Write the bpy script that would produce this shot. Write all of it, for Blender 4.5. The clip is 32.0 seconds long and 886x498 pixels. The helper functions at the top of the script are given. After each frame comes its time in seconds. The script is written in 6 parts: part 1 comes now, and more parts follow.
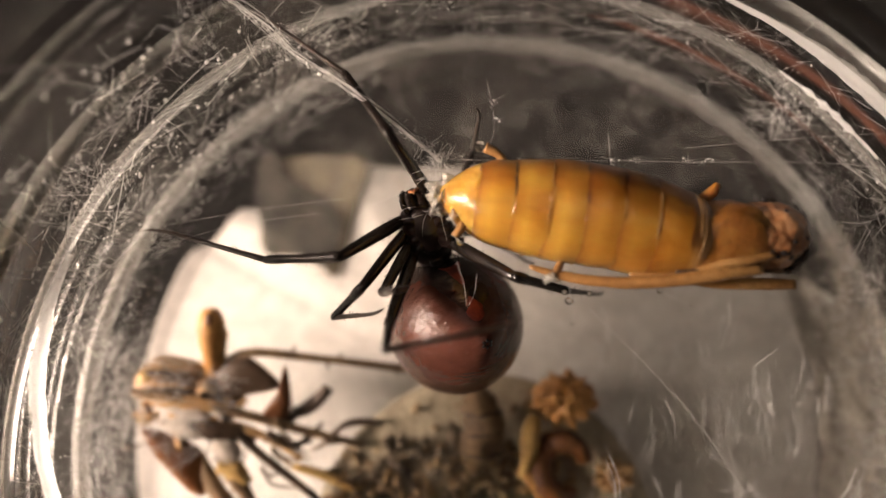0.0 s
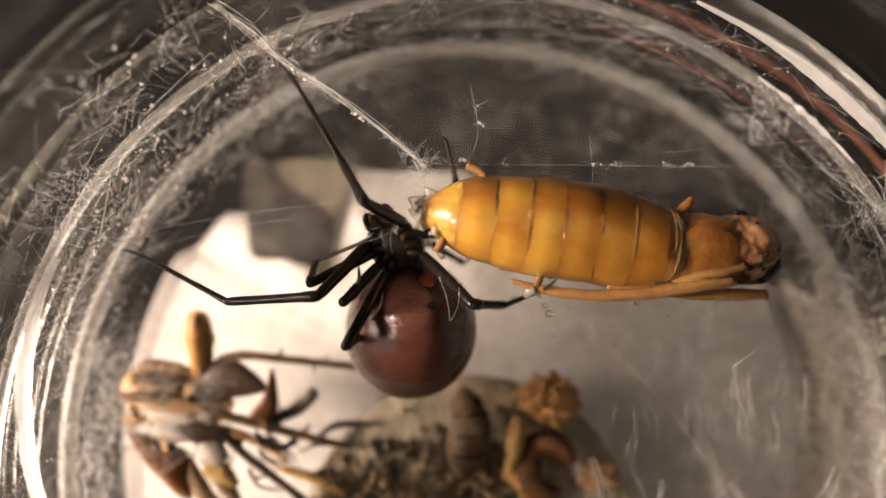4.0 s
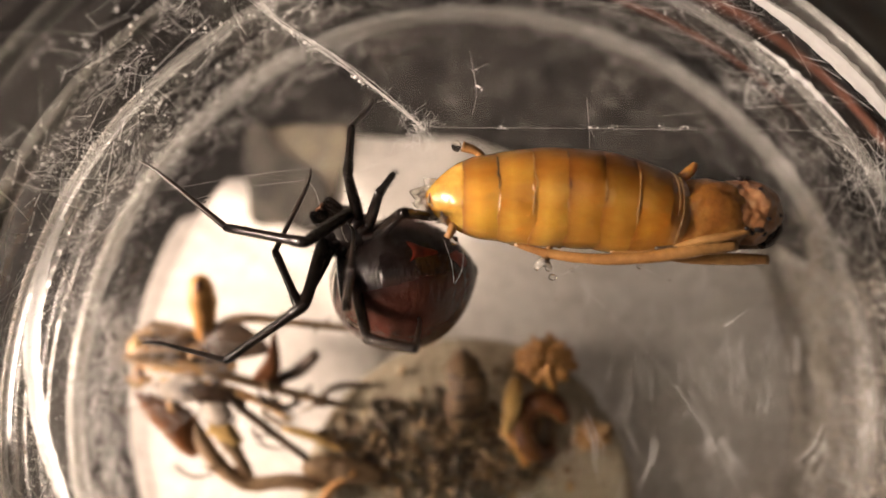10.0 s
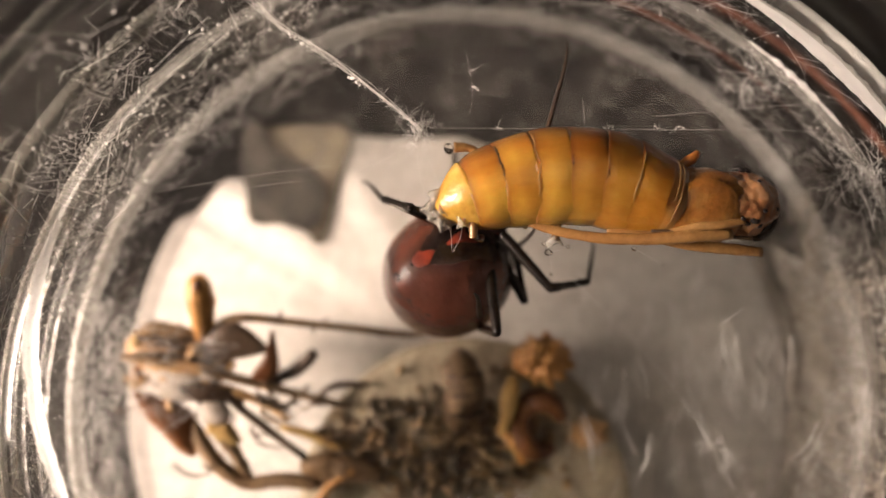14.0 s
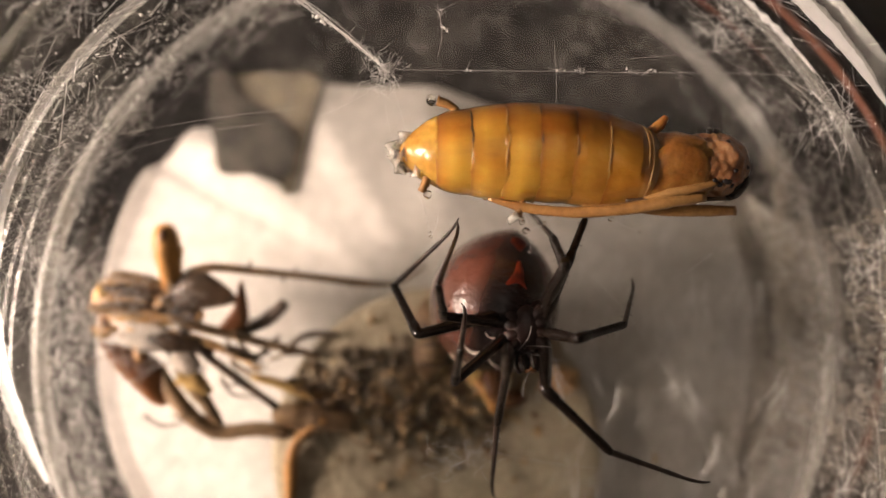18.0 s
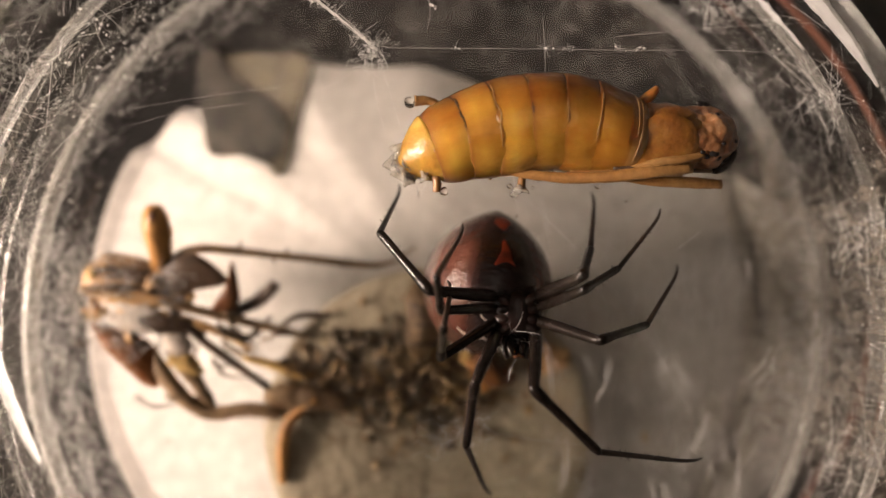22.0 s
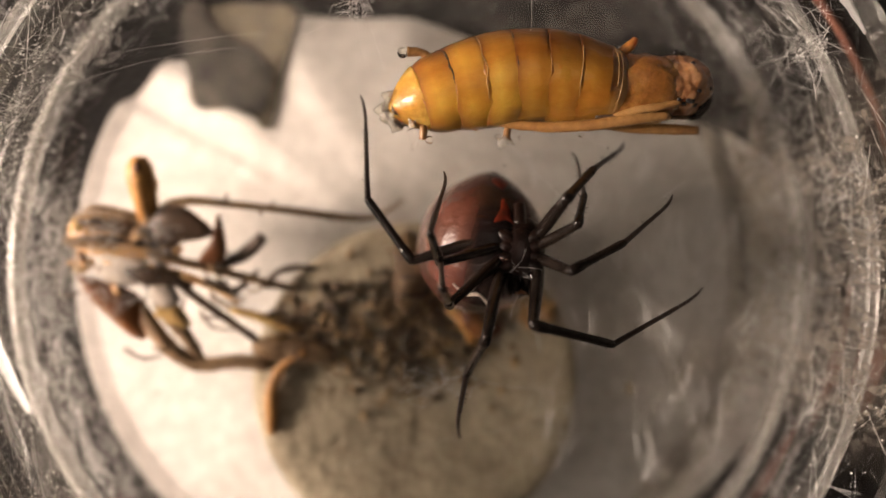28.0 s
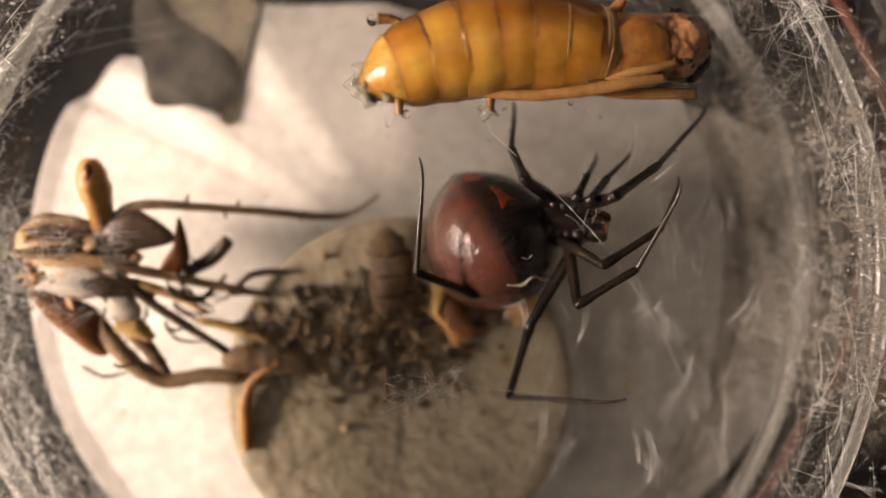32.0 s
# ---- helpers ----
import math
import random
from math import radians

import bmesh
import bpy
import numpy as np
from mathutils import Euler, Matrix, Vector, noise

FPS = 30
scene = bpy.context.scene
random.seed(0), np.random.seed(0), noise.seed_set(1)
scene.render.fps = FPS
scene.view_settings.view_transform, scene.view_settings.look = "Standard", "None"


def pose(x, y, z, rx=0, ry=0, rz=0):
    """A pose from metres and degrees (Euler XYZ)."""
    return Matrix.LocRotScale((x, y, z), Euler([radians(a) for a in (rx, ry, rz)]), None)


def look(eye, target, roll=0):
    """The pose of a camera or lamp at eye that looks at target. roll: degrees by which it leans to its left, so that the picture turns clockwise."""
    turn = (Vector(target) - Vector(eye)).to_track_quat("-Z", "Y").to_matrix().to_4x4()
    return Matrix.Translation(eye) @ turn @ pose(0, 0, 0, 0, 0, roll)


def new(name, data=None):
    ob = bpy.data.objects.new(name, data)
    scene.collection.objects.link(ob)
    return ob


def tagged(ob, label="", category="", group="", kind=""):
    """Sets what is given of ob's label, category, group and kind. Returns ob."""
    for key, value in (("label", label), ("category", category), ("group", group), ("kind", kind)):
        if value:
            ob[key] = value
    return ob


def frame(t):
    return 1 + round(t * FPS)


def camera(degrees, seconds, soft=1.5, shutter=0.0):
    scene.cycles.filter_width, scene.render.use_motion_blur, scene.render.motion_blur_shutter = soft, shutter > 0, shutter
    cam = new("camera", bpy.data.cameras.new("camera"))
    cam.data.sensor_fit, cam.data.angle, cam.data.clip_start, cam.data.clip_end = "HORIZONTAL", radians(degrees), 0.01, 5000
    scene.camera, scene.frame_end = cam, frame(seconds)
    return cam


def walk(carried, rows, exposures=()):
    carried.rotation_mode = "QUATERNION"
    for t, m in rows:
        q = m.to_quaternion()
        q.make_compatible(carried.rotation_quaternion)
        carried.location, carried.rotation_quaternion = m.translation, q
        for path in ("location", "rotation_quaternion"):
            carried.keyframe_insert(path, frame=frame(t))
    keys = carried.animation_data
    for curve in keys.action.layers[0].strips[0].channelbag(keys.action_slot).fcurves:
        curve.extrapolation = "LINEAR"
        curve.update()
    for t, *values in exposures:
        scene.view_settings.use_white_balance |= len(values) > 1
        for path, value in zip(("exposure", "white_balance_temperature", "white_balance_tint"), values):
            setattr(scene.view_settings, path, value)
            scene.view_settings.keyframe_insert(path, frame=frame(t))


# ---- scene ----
cam = camera(65.2, 32.0)
METRES, TILT = 0.0185, -81.0
BASE = (-0.0039, 0.0055, 0.062)
ROWS = [
    (0.0, 0.0, 0.0, 0.0, 0.0, 0.0, -0.0),
    (0.5, 0.0032, -0.0022, -0.0002, -0.27, 0.01, -0.04),
    (1.0, 0.0174, -0.0165, 0.002, -0.59, -0.15, 0.09),
    (1.5, 0.0068, -0.0018, 0.0063, -0.61, -0.17, 0.1),
    (2.0, 0.0147, -0.0074, 0.0143, -0.63, 0.04, 0.05),
    (2.5, 0.0196, -0.022, 0.0206, -0.66, 0.26, 0.19),
    (3.0, 0.0233, -0.0279, 0.012, -0.75, 0.27, 0.19),
    (3.5, 0.0217, -0.0321, 0.0083, -0.9, 0.22, 0.15),
    (5.5, 0.0066, -0.0263, -0.0055, -0.63, -0.43, 0.2),
    (6.0, 0.0135, -0.0406, -0.0081, -0.63, -0.86, 0.25),
    (6.5, 0.0234, -0.0519, -0.0153, -0.91, -1.37, 0.16),
    (7.0, 0.0235, -0.0578, -0.0217, -1.16, -1.65, 0.15),
    (7.5, 0.0346, -0.0631, -0.0287, -1.29, -1.82, 0.1),
    (8.0, 0.0193, -0.0692, -0.0378, -1.34, -1.92, 0.19),
    (8.5, 0.018, -0.0668, -0.0322, -1.23, -1.95, 0.25),
    (9.0, 0.0063, -0.0691, -0.037, -0.93, -1.97, 0.24),
    (9.5, 0.0118, -0.0719, -0.0437, -0.86, -1.95, 0.15),
    (10.0, 0.0166, -0.0783, -0.0398, -0.96, -1.96, 0.14),
    (10.5, 0.0193, -0.0831, -0.0374, -1.04, -1.93, 0.16),
    (11.0, 0.0319, -0.0861, -0.0232, -1.26, -1.95, 0.16),
    (11.5, 0.0198, -0.0868, -0.0357, -1.31, -1.98, 0.16),
    (12.0, 0.017, -0.0834, -0.0305, -1.19, -1.96, 0.24),
    (12.5, 0.0078, -0.0841, -0.0313, -1.04, -1.98, 0.29),
    (13.0, 0.0139, -0.0908, -0.0334, -0.99, -2.02, 0.24),
    (13.5, 0.0216, -0.0912, -0.0304, -1.03, -2.1, 0.24),
    (15.5, 0.0216, -0.0897, -0.0353, -1.3, -2.33, 0.23),
    (16.0, 0.0346, -0.0664, -0.0381, -1.38, -2.92, 0.3),
    (16.5, 0.0538, -0.059, -0.0658, -1.85, -4.02, 0.33),
    (17.0, 0.0553, -0.0588, -0.0894, -2.19, -4.93, 0.25),
    (17.5, 0.0577, -0.0589, -0.0997, -2.33, -5.32, 0.17),
    (18.0, 0.0714, -0.0669, -0.0949, -2.58, -5.25, 0.2),
    (18.5, 0.0568, -0.062, -0.0958, -2.5, -5.24, 0.2),
    (19.0, 0.0499, -0.063, -0.0958, -2.27, -5.17, 0.2),
    (19.5, 0.0583, -0.0732, -0.0915, -2.24, -5.14, 0.19),
    (20.0, 0.0605, -0.0762, -0.096, -2.28, -5.16, 0.17),
    (20.5, 0.0653, -0.0729, -0.1015, -2.46, -5.25, 0.12),
    (21.0, 0.0759, -0.0809, -0.1091, -2.81, -5.4, 0.15),
    (21.5, 0.0749, -0.079, -0.118, -2.89, -5.7, 0.2),
    (22.0, 0.0901, -0.0737, -0.1202, -3.04, -6.42, 0.41),
    (22.5, 0.1048, -0.0715, -0.1409, -3.52, -7.2, 0.34),
    (23.0, 0.1152, -0.0811, -0.1659, -3.83, -7.78, 0.35),
    (23.5, 0.1139, -0.0715, -0.1918, -4.03, -8.15, 0.16),
    (24.0, 0.1215, -0.0774, -0.1999, -4.1, -8.49, 0.11),
    (24.5, 0.1133, -0.0641, -0.2042, -4.01, -8.68, 0.21),
    (25.0, 0.1167, -0.0654, -0.1921, -3.78, -8.71, 0.27),
    (25.5, 0.1123, -0.0668, -0.1844, -3.56, -8.81, 0.26),
    (27.5, 0.1207, -0.0857, -0.1904, -3.45, -8.99, 0.35),
    (28.0, 0.1198, -0.0887, -0.1943, -3.55, -8.99, 0.31),
    (28.5, 0.1147, -0.0774, -0.1925, -3.51, -9.0, 0.38),
    (29.0, 0.1075, -0.0541, -0.194, -3.45, -8.89, 0.44),
    (29.5, 0.1122, 0.0454, -0.1853, -3.45, -8.88, 0.81),
    (30.0, 0.1443, 0.1426, -0.2115, -3.89, -8.88, 1.57),
    (30.5, 0.1709, 0.1395, -0.2238, -4.49, -8.73, 2.54),
    (31.0, 0.1639, 0.1417, -0.2426, -4.5, -8.68, 2.49),
    (31.5, 0.1589, 0.1423, -0.251, -4.56, -8.91, 2.41),
    (32.0, 0.1689, 0.1109, -0.2466, -4.85, -8.97, 2.44),
]
walk(cam, [(t, pose(*BASE, TILT, 0, 0) @ pose(METRES * x, METRES * y, METRES * z, 90 + pitch, roll, yaw)) for t, x, y, z, yaw, pitch, roll in ROWS],
     [(0, 0.06), (3, 0.12), (6, 0.2), (8, 0.27), (10, 0.28), (12, 0.24), (16, 0.14), (18, 0.08), (20, 0.03), (24, 0.02), (28, 0.03), (32, 0.03)])
cam.data.dof.use_dof = True
cam.data.dof.focus_distance = 0.046
cam.data.dof.aperture_fstop = 11.5


# ---- light ----
def lamp(name, kind, m, energy, colour):
    data = bpy.data.lights.new(name, kind)
    data.energy, data.color = energy, colour
    ob = new(name, data)
    ob.matrix_world = m
    return ob


world = bpy.data.worlds.new("world")
scene.world = world
world.use_nodes = True
world.node_tree.nodes["Background"].inputs[0].default_value = (0.9, 0.8, 0.68, 1)
world.node_tree.nodes["Background"].inputs[1].default_value = 0.025
key = lamp("desk_lamp_light", "SPOT", look((-0.37, 0.012, 0.152), (0, 0, 0.008)), 9.4, (1, 0.795, 0.66))
key.data.shadow_soft_size, key.data.spot_size, key.data.spot_blend = 0.04, radians(50), 0.4
# unseen fill light, added to brighten the spider and its highlight
side_fill = lamp("side_lamp_light", "SPOT", look((-0.363, -0.111, 0.245), (0, 0, 0.008)), 1.25, (1, 0.82, 0.71))
side_fill.data.shadow_soft_size, side_fill.data.spot_size, side_fill.data.spot_blend = 0.034, radians(50), 0.4
# added soft source overhead, stands in for the room's ambient light
ambient_fill = lamp("ceiling_light", "AREA", pose(0.1, 0.1, 1.62), 0.46, (1, 0.82, 0.69))
ambient_fill.data.shape, ambient_fill.data.size = "DISK", 0.9


# ---- materials ----
class Mat:
    """A principled material with helpers for procedural colour and relief."""

    def __init__(self, name, rough=0.5):
        self.m = bpy.data.materials.new(name)
        self.m.use_nodes = True
        self.t = self.m.node_tree
        self.b = self.t.nodes["Principled BSDF"]
        self.b.inputs["Roughness"].default_value = rough
        self.co = self.t.nodes.new("ShaderNodeTexCoord").outputs["Object"]

    def node(self, kind, **values):
        n = self.t.nodes.new(kind)
        for k, v in values.items():
            n.inputs[k].default_value = v
        return n

    def link(self, a, b):
        self.t.links.new(a, b)

    def noise(self, scale, detail=4.0, rough=0.6, stretch=None):
        n = self.node("ShaderNodeTexNoise", Scale=scale, Detail=detail, Roughness=rough)
        src = self.co
        if stretch:
            mp = self.node("ShaderNodeMapping")
            mp.inputs["Scale"].default_value = stretch
            self.link(src, mp.inputs["Vector"])
            src = mp.outputs["Vector"]
        self.link(src, n.inputs["Vector"])
        return n.outputs["Fac"]

    def ramp(self, fac, stops):
        r = self.t.nodes.new("ShaderNodeValToRGB")
        e = r.color_ramp.elements
        while len(e) < len(stops):
            e.new(0.5)
        for el, (p, c) in zip(e, stops):
            el.position, el.color = p, (*c, 1)
        self.link(fac, r.inputs["Fac"])
        return r.outputs["Color"]

    def mix(self, fac, a, b, mode="MIX"):
        n = self.t.nodes.new("ShaderNodeMix")
        n.data_type, n.blend_type = "RGBA", mode
        if isinstance(fac, float):
            n.inputs[0].default_value = fac
        else:
            self.link(fac, n.inputs[0])
        self.link(a, n.inputs[6])
        self.link(b, n.inputs[7])
        return n.outputs[2]

    def colour(self, out):
        self.link(out, self.b.inputs["Base Color"])
        return self

    def plain(self, c):
        self.b.inputs["Base Color"].default_value = (*c, 1)
        return self

    def put(self, **values):
        for k, v in values.items():
            self.b.inputs[k.replace("_", " ")].default_value = v
        return self

    def bump(self, fac, strength, distance):
        n = self.node("ShaderNodeBump", Strength=strength, Distance=distance)
        self.link(fac, n.inputs["Height"])
        self.link(n.outputs["Normal"], self.b.inputs["Normal"])
        return self


def varied(name, rough, scale, stops, bump=0.0, distance=0.0001, fine=6.0):
    m = Mat(name, rough)
    a = m.ramp(m.noise(scale), stops)
    b = m.ramp(m.noise(scale * fine, 3.0), [(0.3, (0.55, 0.55, 0.55)), (0.7, (1, 1, 1))])
    m.colour(m.mix(0.6, a, b, "MULTIPLY"))
    if bump:
        m.bump(m.noise(scale * fine * 0.7, 4.0), bump, distance)
    return m


glass = Mat("jar_glass", 0.015).plain((0.97, 0.985, 0.97)).put(Transmission_Weight=1.0, IOR=1.24)
glass.bump(glass.noise(160, 3.0), 0.06, 0.0004)
GLASS = glass.m
RIB = Mat("dusty_rib_glass", 0.2).put(Transmission_Weight=0.96, IOR=1.47, Coat_Weight=0.15, Coat_Roughness=0.1)
RIB.colour(RIB.ramp(RIB.noise(700, 4, 0.7, (1, 1, 0.5)), [(0.3, (0.18, 0.175, 0.165)), (0.6, (0.42, 0.41, 0.38)), (0.8, (0.7, 0.69, 0.66))]))
RIB = RIB.bump(RIB.noise(1500, 3), 0.5, 0.0003).m
# the same glass, thickly dusted, lets light through in all directions
milky = Mat("milky_rib_glass", 0.25).plain((0.9, 0.88, 0.84)).put(Transmission_Weight=0.94, IOR=1.47, Coat_Weight=0.3, Coat_Roughness=0.1)
through_dust = milky.node("ShaderNodeBsdfTranslucent", Color=(0.9, 0.87, 0.82, 1))
dusted = milky.t.nodes.new("ShaderNodeMixShader")
# milkiness drops to a fifth towards +x
rib_xyz = milky.t.nodes.new("ShaderNodeSeparateXYZ")
milky.link(milky.co, rib_xyz.inputs[0])
x_fade = milky.node("ShaderNodeMapRange", **{"From Min": 0.012, "From Max": 0.03, "To Min": 1.0, "To Max": 0.2})
milky.link(rib_xyz.outputs["X"], x_fade.inputs["Value"])
milky.link(milky.mix(1.0, milky.ramp(milky.noise(160, 6, 0.72), [(0.36, (0.003, 0.003, 0.003)), (0.72, (0.05, 0.05, 0.05))]), x_fade.outputs["Result"], "MULTIPLY"), dusted.inputs[0])
milky.link(milky.b.outputs[0], dusted.inputs[1])
milky.link(through_dust.outputs[0], dusted.inputs[2])
milky.link(dusted.outputs[0], milky.t.nodes["Material Output"].inputs["Surface"])
MILKY = milky.m
# bright translucent white, painted glints for the jar's ribs
glint = Mat("white_glint", 0.3).plain((0.88, 0.87, 0.86)).put(Coat_Weight=1.0, Coat_Roughness=0.1)
glint_glow = glint.node("ShaderNodeBsdfTranslucent", Color=(0.95, 0.95, 0.95, 1))
glint_mix = glint.t.nodes.new("ShaderNodeMixShader")
glint.link(glint.ramp(glint.noise(1200, 4, 0.7), [(0.3, (0.6, 0.6, 0.6)), (0.7, (0.97, 0.97, 0.97))]), glint_mix.inputs[0])
glint.link(glint.b.outputs[0], glint_mix.inputs[1])
glint.link(glint_glow.outputs[0], glint_mix.inputs[2])
glint.link(glint_mix.outputs[0], glint.t.nodes["Material Output"].inputs["Surface"])
GLINT = glint.m
PAPER = varied("white_paper", 0.9, 120, [(0.3, (0.6, 0.555, 0.515)), (0.7, (0.71, 0.665, 0.625))], 0.25, 0.00015).m
TABLE = varied("dark_table", 0.55, 60, [(0.3, (0.009, 0.008, 0.008)), (0.7, (0.024, 0.021, 0.02))], 0.2, 0.0003).put(Specular_IOR_Level=0.08).m
CARD = varied("dark_card", 0.6, 350, [(0.35, (0.035, 0.033, 0.032)), (0.68, (0.12, 0.106, 0.09))]).put(Specular_IOR_Level=0.08).m
CARD_TAN = varied("tan_card", 0.7, 350, [(0.35, (0.1, 0.085, 0.065)), (0.65, (0.25, 0.21, 0.155))]).put(Specular_IOR_Level=0.08).m
PLASTER = varied("room_plaster", 0.9, 3, [(0.3, (0.34, 0.32, 0.3)), (0.7, (0.42, 0.4, 0.37))]).m
FELT = varied("grey_olive_felt", 0.95, 260, [(0.25, (0.28, 0.232, 0.16)), (0.5, (0.44, 0.375, 0.265)), (0.75, (0.55, 0.475, 0.34))], 0.8, 0.0006).m
CORD = varied("red_cord", 0.5, 200, [(0.3, (0.07, 0.02, 0.01)), (0.7, (0.13, 0.042, 0.022))], 0.3).m
TAN = varied("tan_chitin", 0.5, 420, [(0.25, (0.22, 0.11, 0.04)), (0.5, (0.5, 0.29, 0.12)), (0.75, (0.62, 0.42, 0.2))], 0.5, 0.0002).m
ORANGE = varied("orange_chitin", 0.45, 300, [(0.25, (0.36, 0.16, 0.04)), (0.6, (0.62, 0.32, 0.1)), (0.8, (0.7, 0.42, 0.17))], 0.4, 0.0002).m
YELLOW = varied("yellow_chitin", 0.5, 300, [(0.25, (0.36, 0.21, 0.06)), (0.7, (0.6, 0.4, 0.14))], 0.4, 0.0002).m
RUST = varied("rust_brown_chitin", 0.32, 350, [(0.25, (0.08, 0.03, 0.012)), (0.6, (0.22, 0.085, 0.03)), (0.85, (0.32, 0.15, 0.06))], 0.35, 0.00015).m
UMBER = varied("dark_brown_chitin", 0.45, 400, [(0.25, (0.026, 0.016, 0.01)), (0.6, (0.095, 0.056, 0.031)), (0.85, (0.18, 0.11, 0.06))], 0.5, 0.0002).m
DRAB = varied("drab_leg_chitin", 0.5, 500, [(0.25, (0.08, 0.047, 0.022)), (0.6, (0.25, 0.155, 0.075)), (0.85, (0.42, 0.28, 0.145))], 0.5, 0.0002).m
FRASS = varied("mixed_crumbs", 0.85, 230, [(0.25, (0.25, 0.18, 0.105)), (0.42, (0.42, 0.31, 0.185)), (0.58, (0.56, 0.43, 0.27)), (0.78, (0.66, 0.53, 0.34))], 0.7, 0.0004)
isle = FRASS.ramp(FRASS.t.nodes.new("ShaderNodeNewGeometry").outputs["Random Per Island"], [(0.0, (0.4, 0.33, 0.27)), (0.3, (0.75, 0.7, 0.63)), (0.7, (1, 0.96, 0.88)), (1.0, (1, 0.88, 0.66))])
FRASS.colour(FRASS.mix(1.0, FRASS.b.inputs["Base Color"].links[0].from_socket, isle, "MULTIPLY"))
FRASS = FRASS.m
CLOD = varied("grey_brown_clod", 0.95, 420, [(0.3, (0.13, 0.1, 0.07)), (0.55, (0.25, 0.2, 0.135)), (0.75, (0.38, 0.31, 0.21))], 0.8, 0.0005).m
DUSTY = varied("dusty_silk", 0.8, 300, [(0.3, (0.3, 0.265, 0.21)), (0.7, (0.48, 0.44, 0.38))]).m
SILK = Mat("spider_silk", 0.22).plain((0.86, 0.85, 0.83)).put(Specular_IOR_Level=1.0).m
film_mat = Mat("clear_film", 0.12).plain((0.95, 0.92, 0.85)).put(Transmission_Weight=0.8, IOR=1.28, Coat_Weight=1.0, Coat_Roughness=0.05)
FILM = film_mat.bump(film_mat.noise(900, 3), 0.6, 0.0003).m
DROP = Mat("clear_droplet", 0.02).plain((1, 0.98, 0.94)).put(Transmission_Weight=1.0, IOR=1.34).m


def sheet_silk(name, least, most, cloud, fibre, stretch, tone):
    """Thin silk sheeting: clouds of web with finer strands in them, open between; fades out at its borders."""
    m = Mat(name, 0.7)
    uv = m.node("ShaderNodeUVMap")
    uv.uv_map = "span"
    fade = m.t.nodes.new("ShaderNodeSeparateXYZ")
    m.link(uv.outputs[0], fade.inputs[0])
    edge_u = m.ramp(fade.outputs["X"], [(0.0, (0, 0, 0)), (0.2, (1, 1, 1)), (0.8, (1, 1, 1)), (1.0, (0, 0, 0))])
    edge_v = m.ramp(fade.outputs["Y"], [(0.0, (0, 0, 0)), (0.18, (1, 1, 1)), (0.75, (1, 1, 1)), (1.0, (0, 0, 0))])
    clouds = m.ramp(m.noise(cloud, 5.0, 0.62), [(0.32, (least, least, least)), (0.72, (most, most, most))])
    strands = m.ramp(m.noise(fibre, 3.0, 0.55, stretch), [(0.44, (0.3, 0.3, 0.3)), (0.495, (1, 1, 1)), (0.505, (1, 1, 1)), (0.56, (0.3, 0.3, 0.3))])
    strands_b = m.ramp(m.noise(fibre * 2.3, 3.0, 0.6, (stretch[1], stretch[2], stretch[0])), [(0.42, (0.45, 0.45, 0.45)), (0.5, (1, 1, 1)), (0.58, (0.45, 0.45, 0.45))])
    fac = m.mix(1.0, m.mix(1.0, clouds, edge_u, "MULTIPLY"), edge_v, "MULTIPLY")
    fac = m.mix(1.0, m.mix(1.0, fac, strands, "MULTIPLY"), strands_b, "MULTIPLY")
    scatter, passed, clear = m.node("ShaderNodeBsdfDiffuse", Color=(*tone, 1)), m.node("ShaderNodeBsdfTranslucent", Color=(*tone, 1)), m.node("ShaderNodeBsdfTransparent")
    both, out = m.t.nodes.new("ShaderNodeMixShader"), m.t.nodes.new("ShaderNodeMixShader")
    both.inputs[0].default_value = 0.45
    m.link(scatter.outputs[0], both.inputs[1])
    m.link(passed.outputs[0], both.inputs[2])
    m.link(fac, out.inputs[0])
    m.link(clear.outputs[0], out.inputs[1])
    m.link(both.outputs[0], out.inputs[2])
    m.link(out.outputs[0], m.t.nodes["Material Output"].inputs["Surface"])
    return m.m


HAZE = sheet_silk("smoky_silk_sheet", 0.0, 0.3, 210, 420, (1.0, 1.0, 0.5), (0.66, 0.62, 0.56))
SMOKE = sheet_silk("grey_silk_sheet", 0.03, 0.5, 190, 380, (1.0, 1.0, 0.5), (0.66, 0.62, 0.56))
VEIL = sheet_silk("dusty_silk_sheet", 0.7, 2.0, 300, 700, (1.0, 1.0, 0.35), (0.27, 0.245, 0.21))
BLACK = varied("black_chitin", 0.24, 500, [(0.3, (0.008, 0.006, 0.005)), (0.7, (0.024, 0.016, 0.012))], 0.35, 0.00006).put(Specular_IOR_Level=0.35, Coat_Weight=0.42, Coat_Roughness=0.2).m
FOOT = varied("dark_brown_foot_chitin", 0.32, 500, [(0.3, (0.012, 0.008, 0.006)), (0.7, (0.05, 0.028, 0.018))], 0.35, 0.00006).put(Coat_Weight=0.3, Coat_Roughness=0.15).m
CARAPACE = varied("dark_red_brown_chitin", 0.28, 300, [(0.3, (0.005, 0.0035, 0.003)), (0.7, (0.022, 0.009, 0.007))], 0.6, 0.0002).put(Coat_Weight=0.5, Coat_Roughness=0.1).m

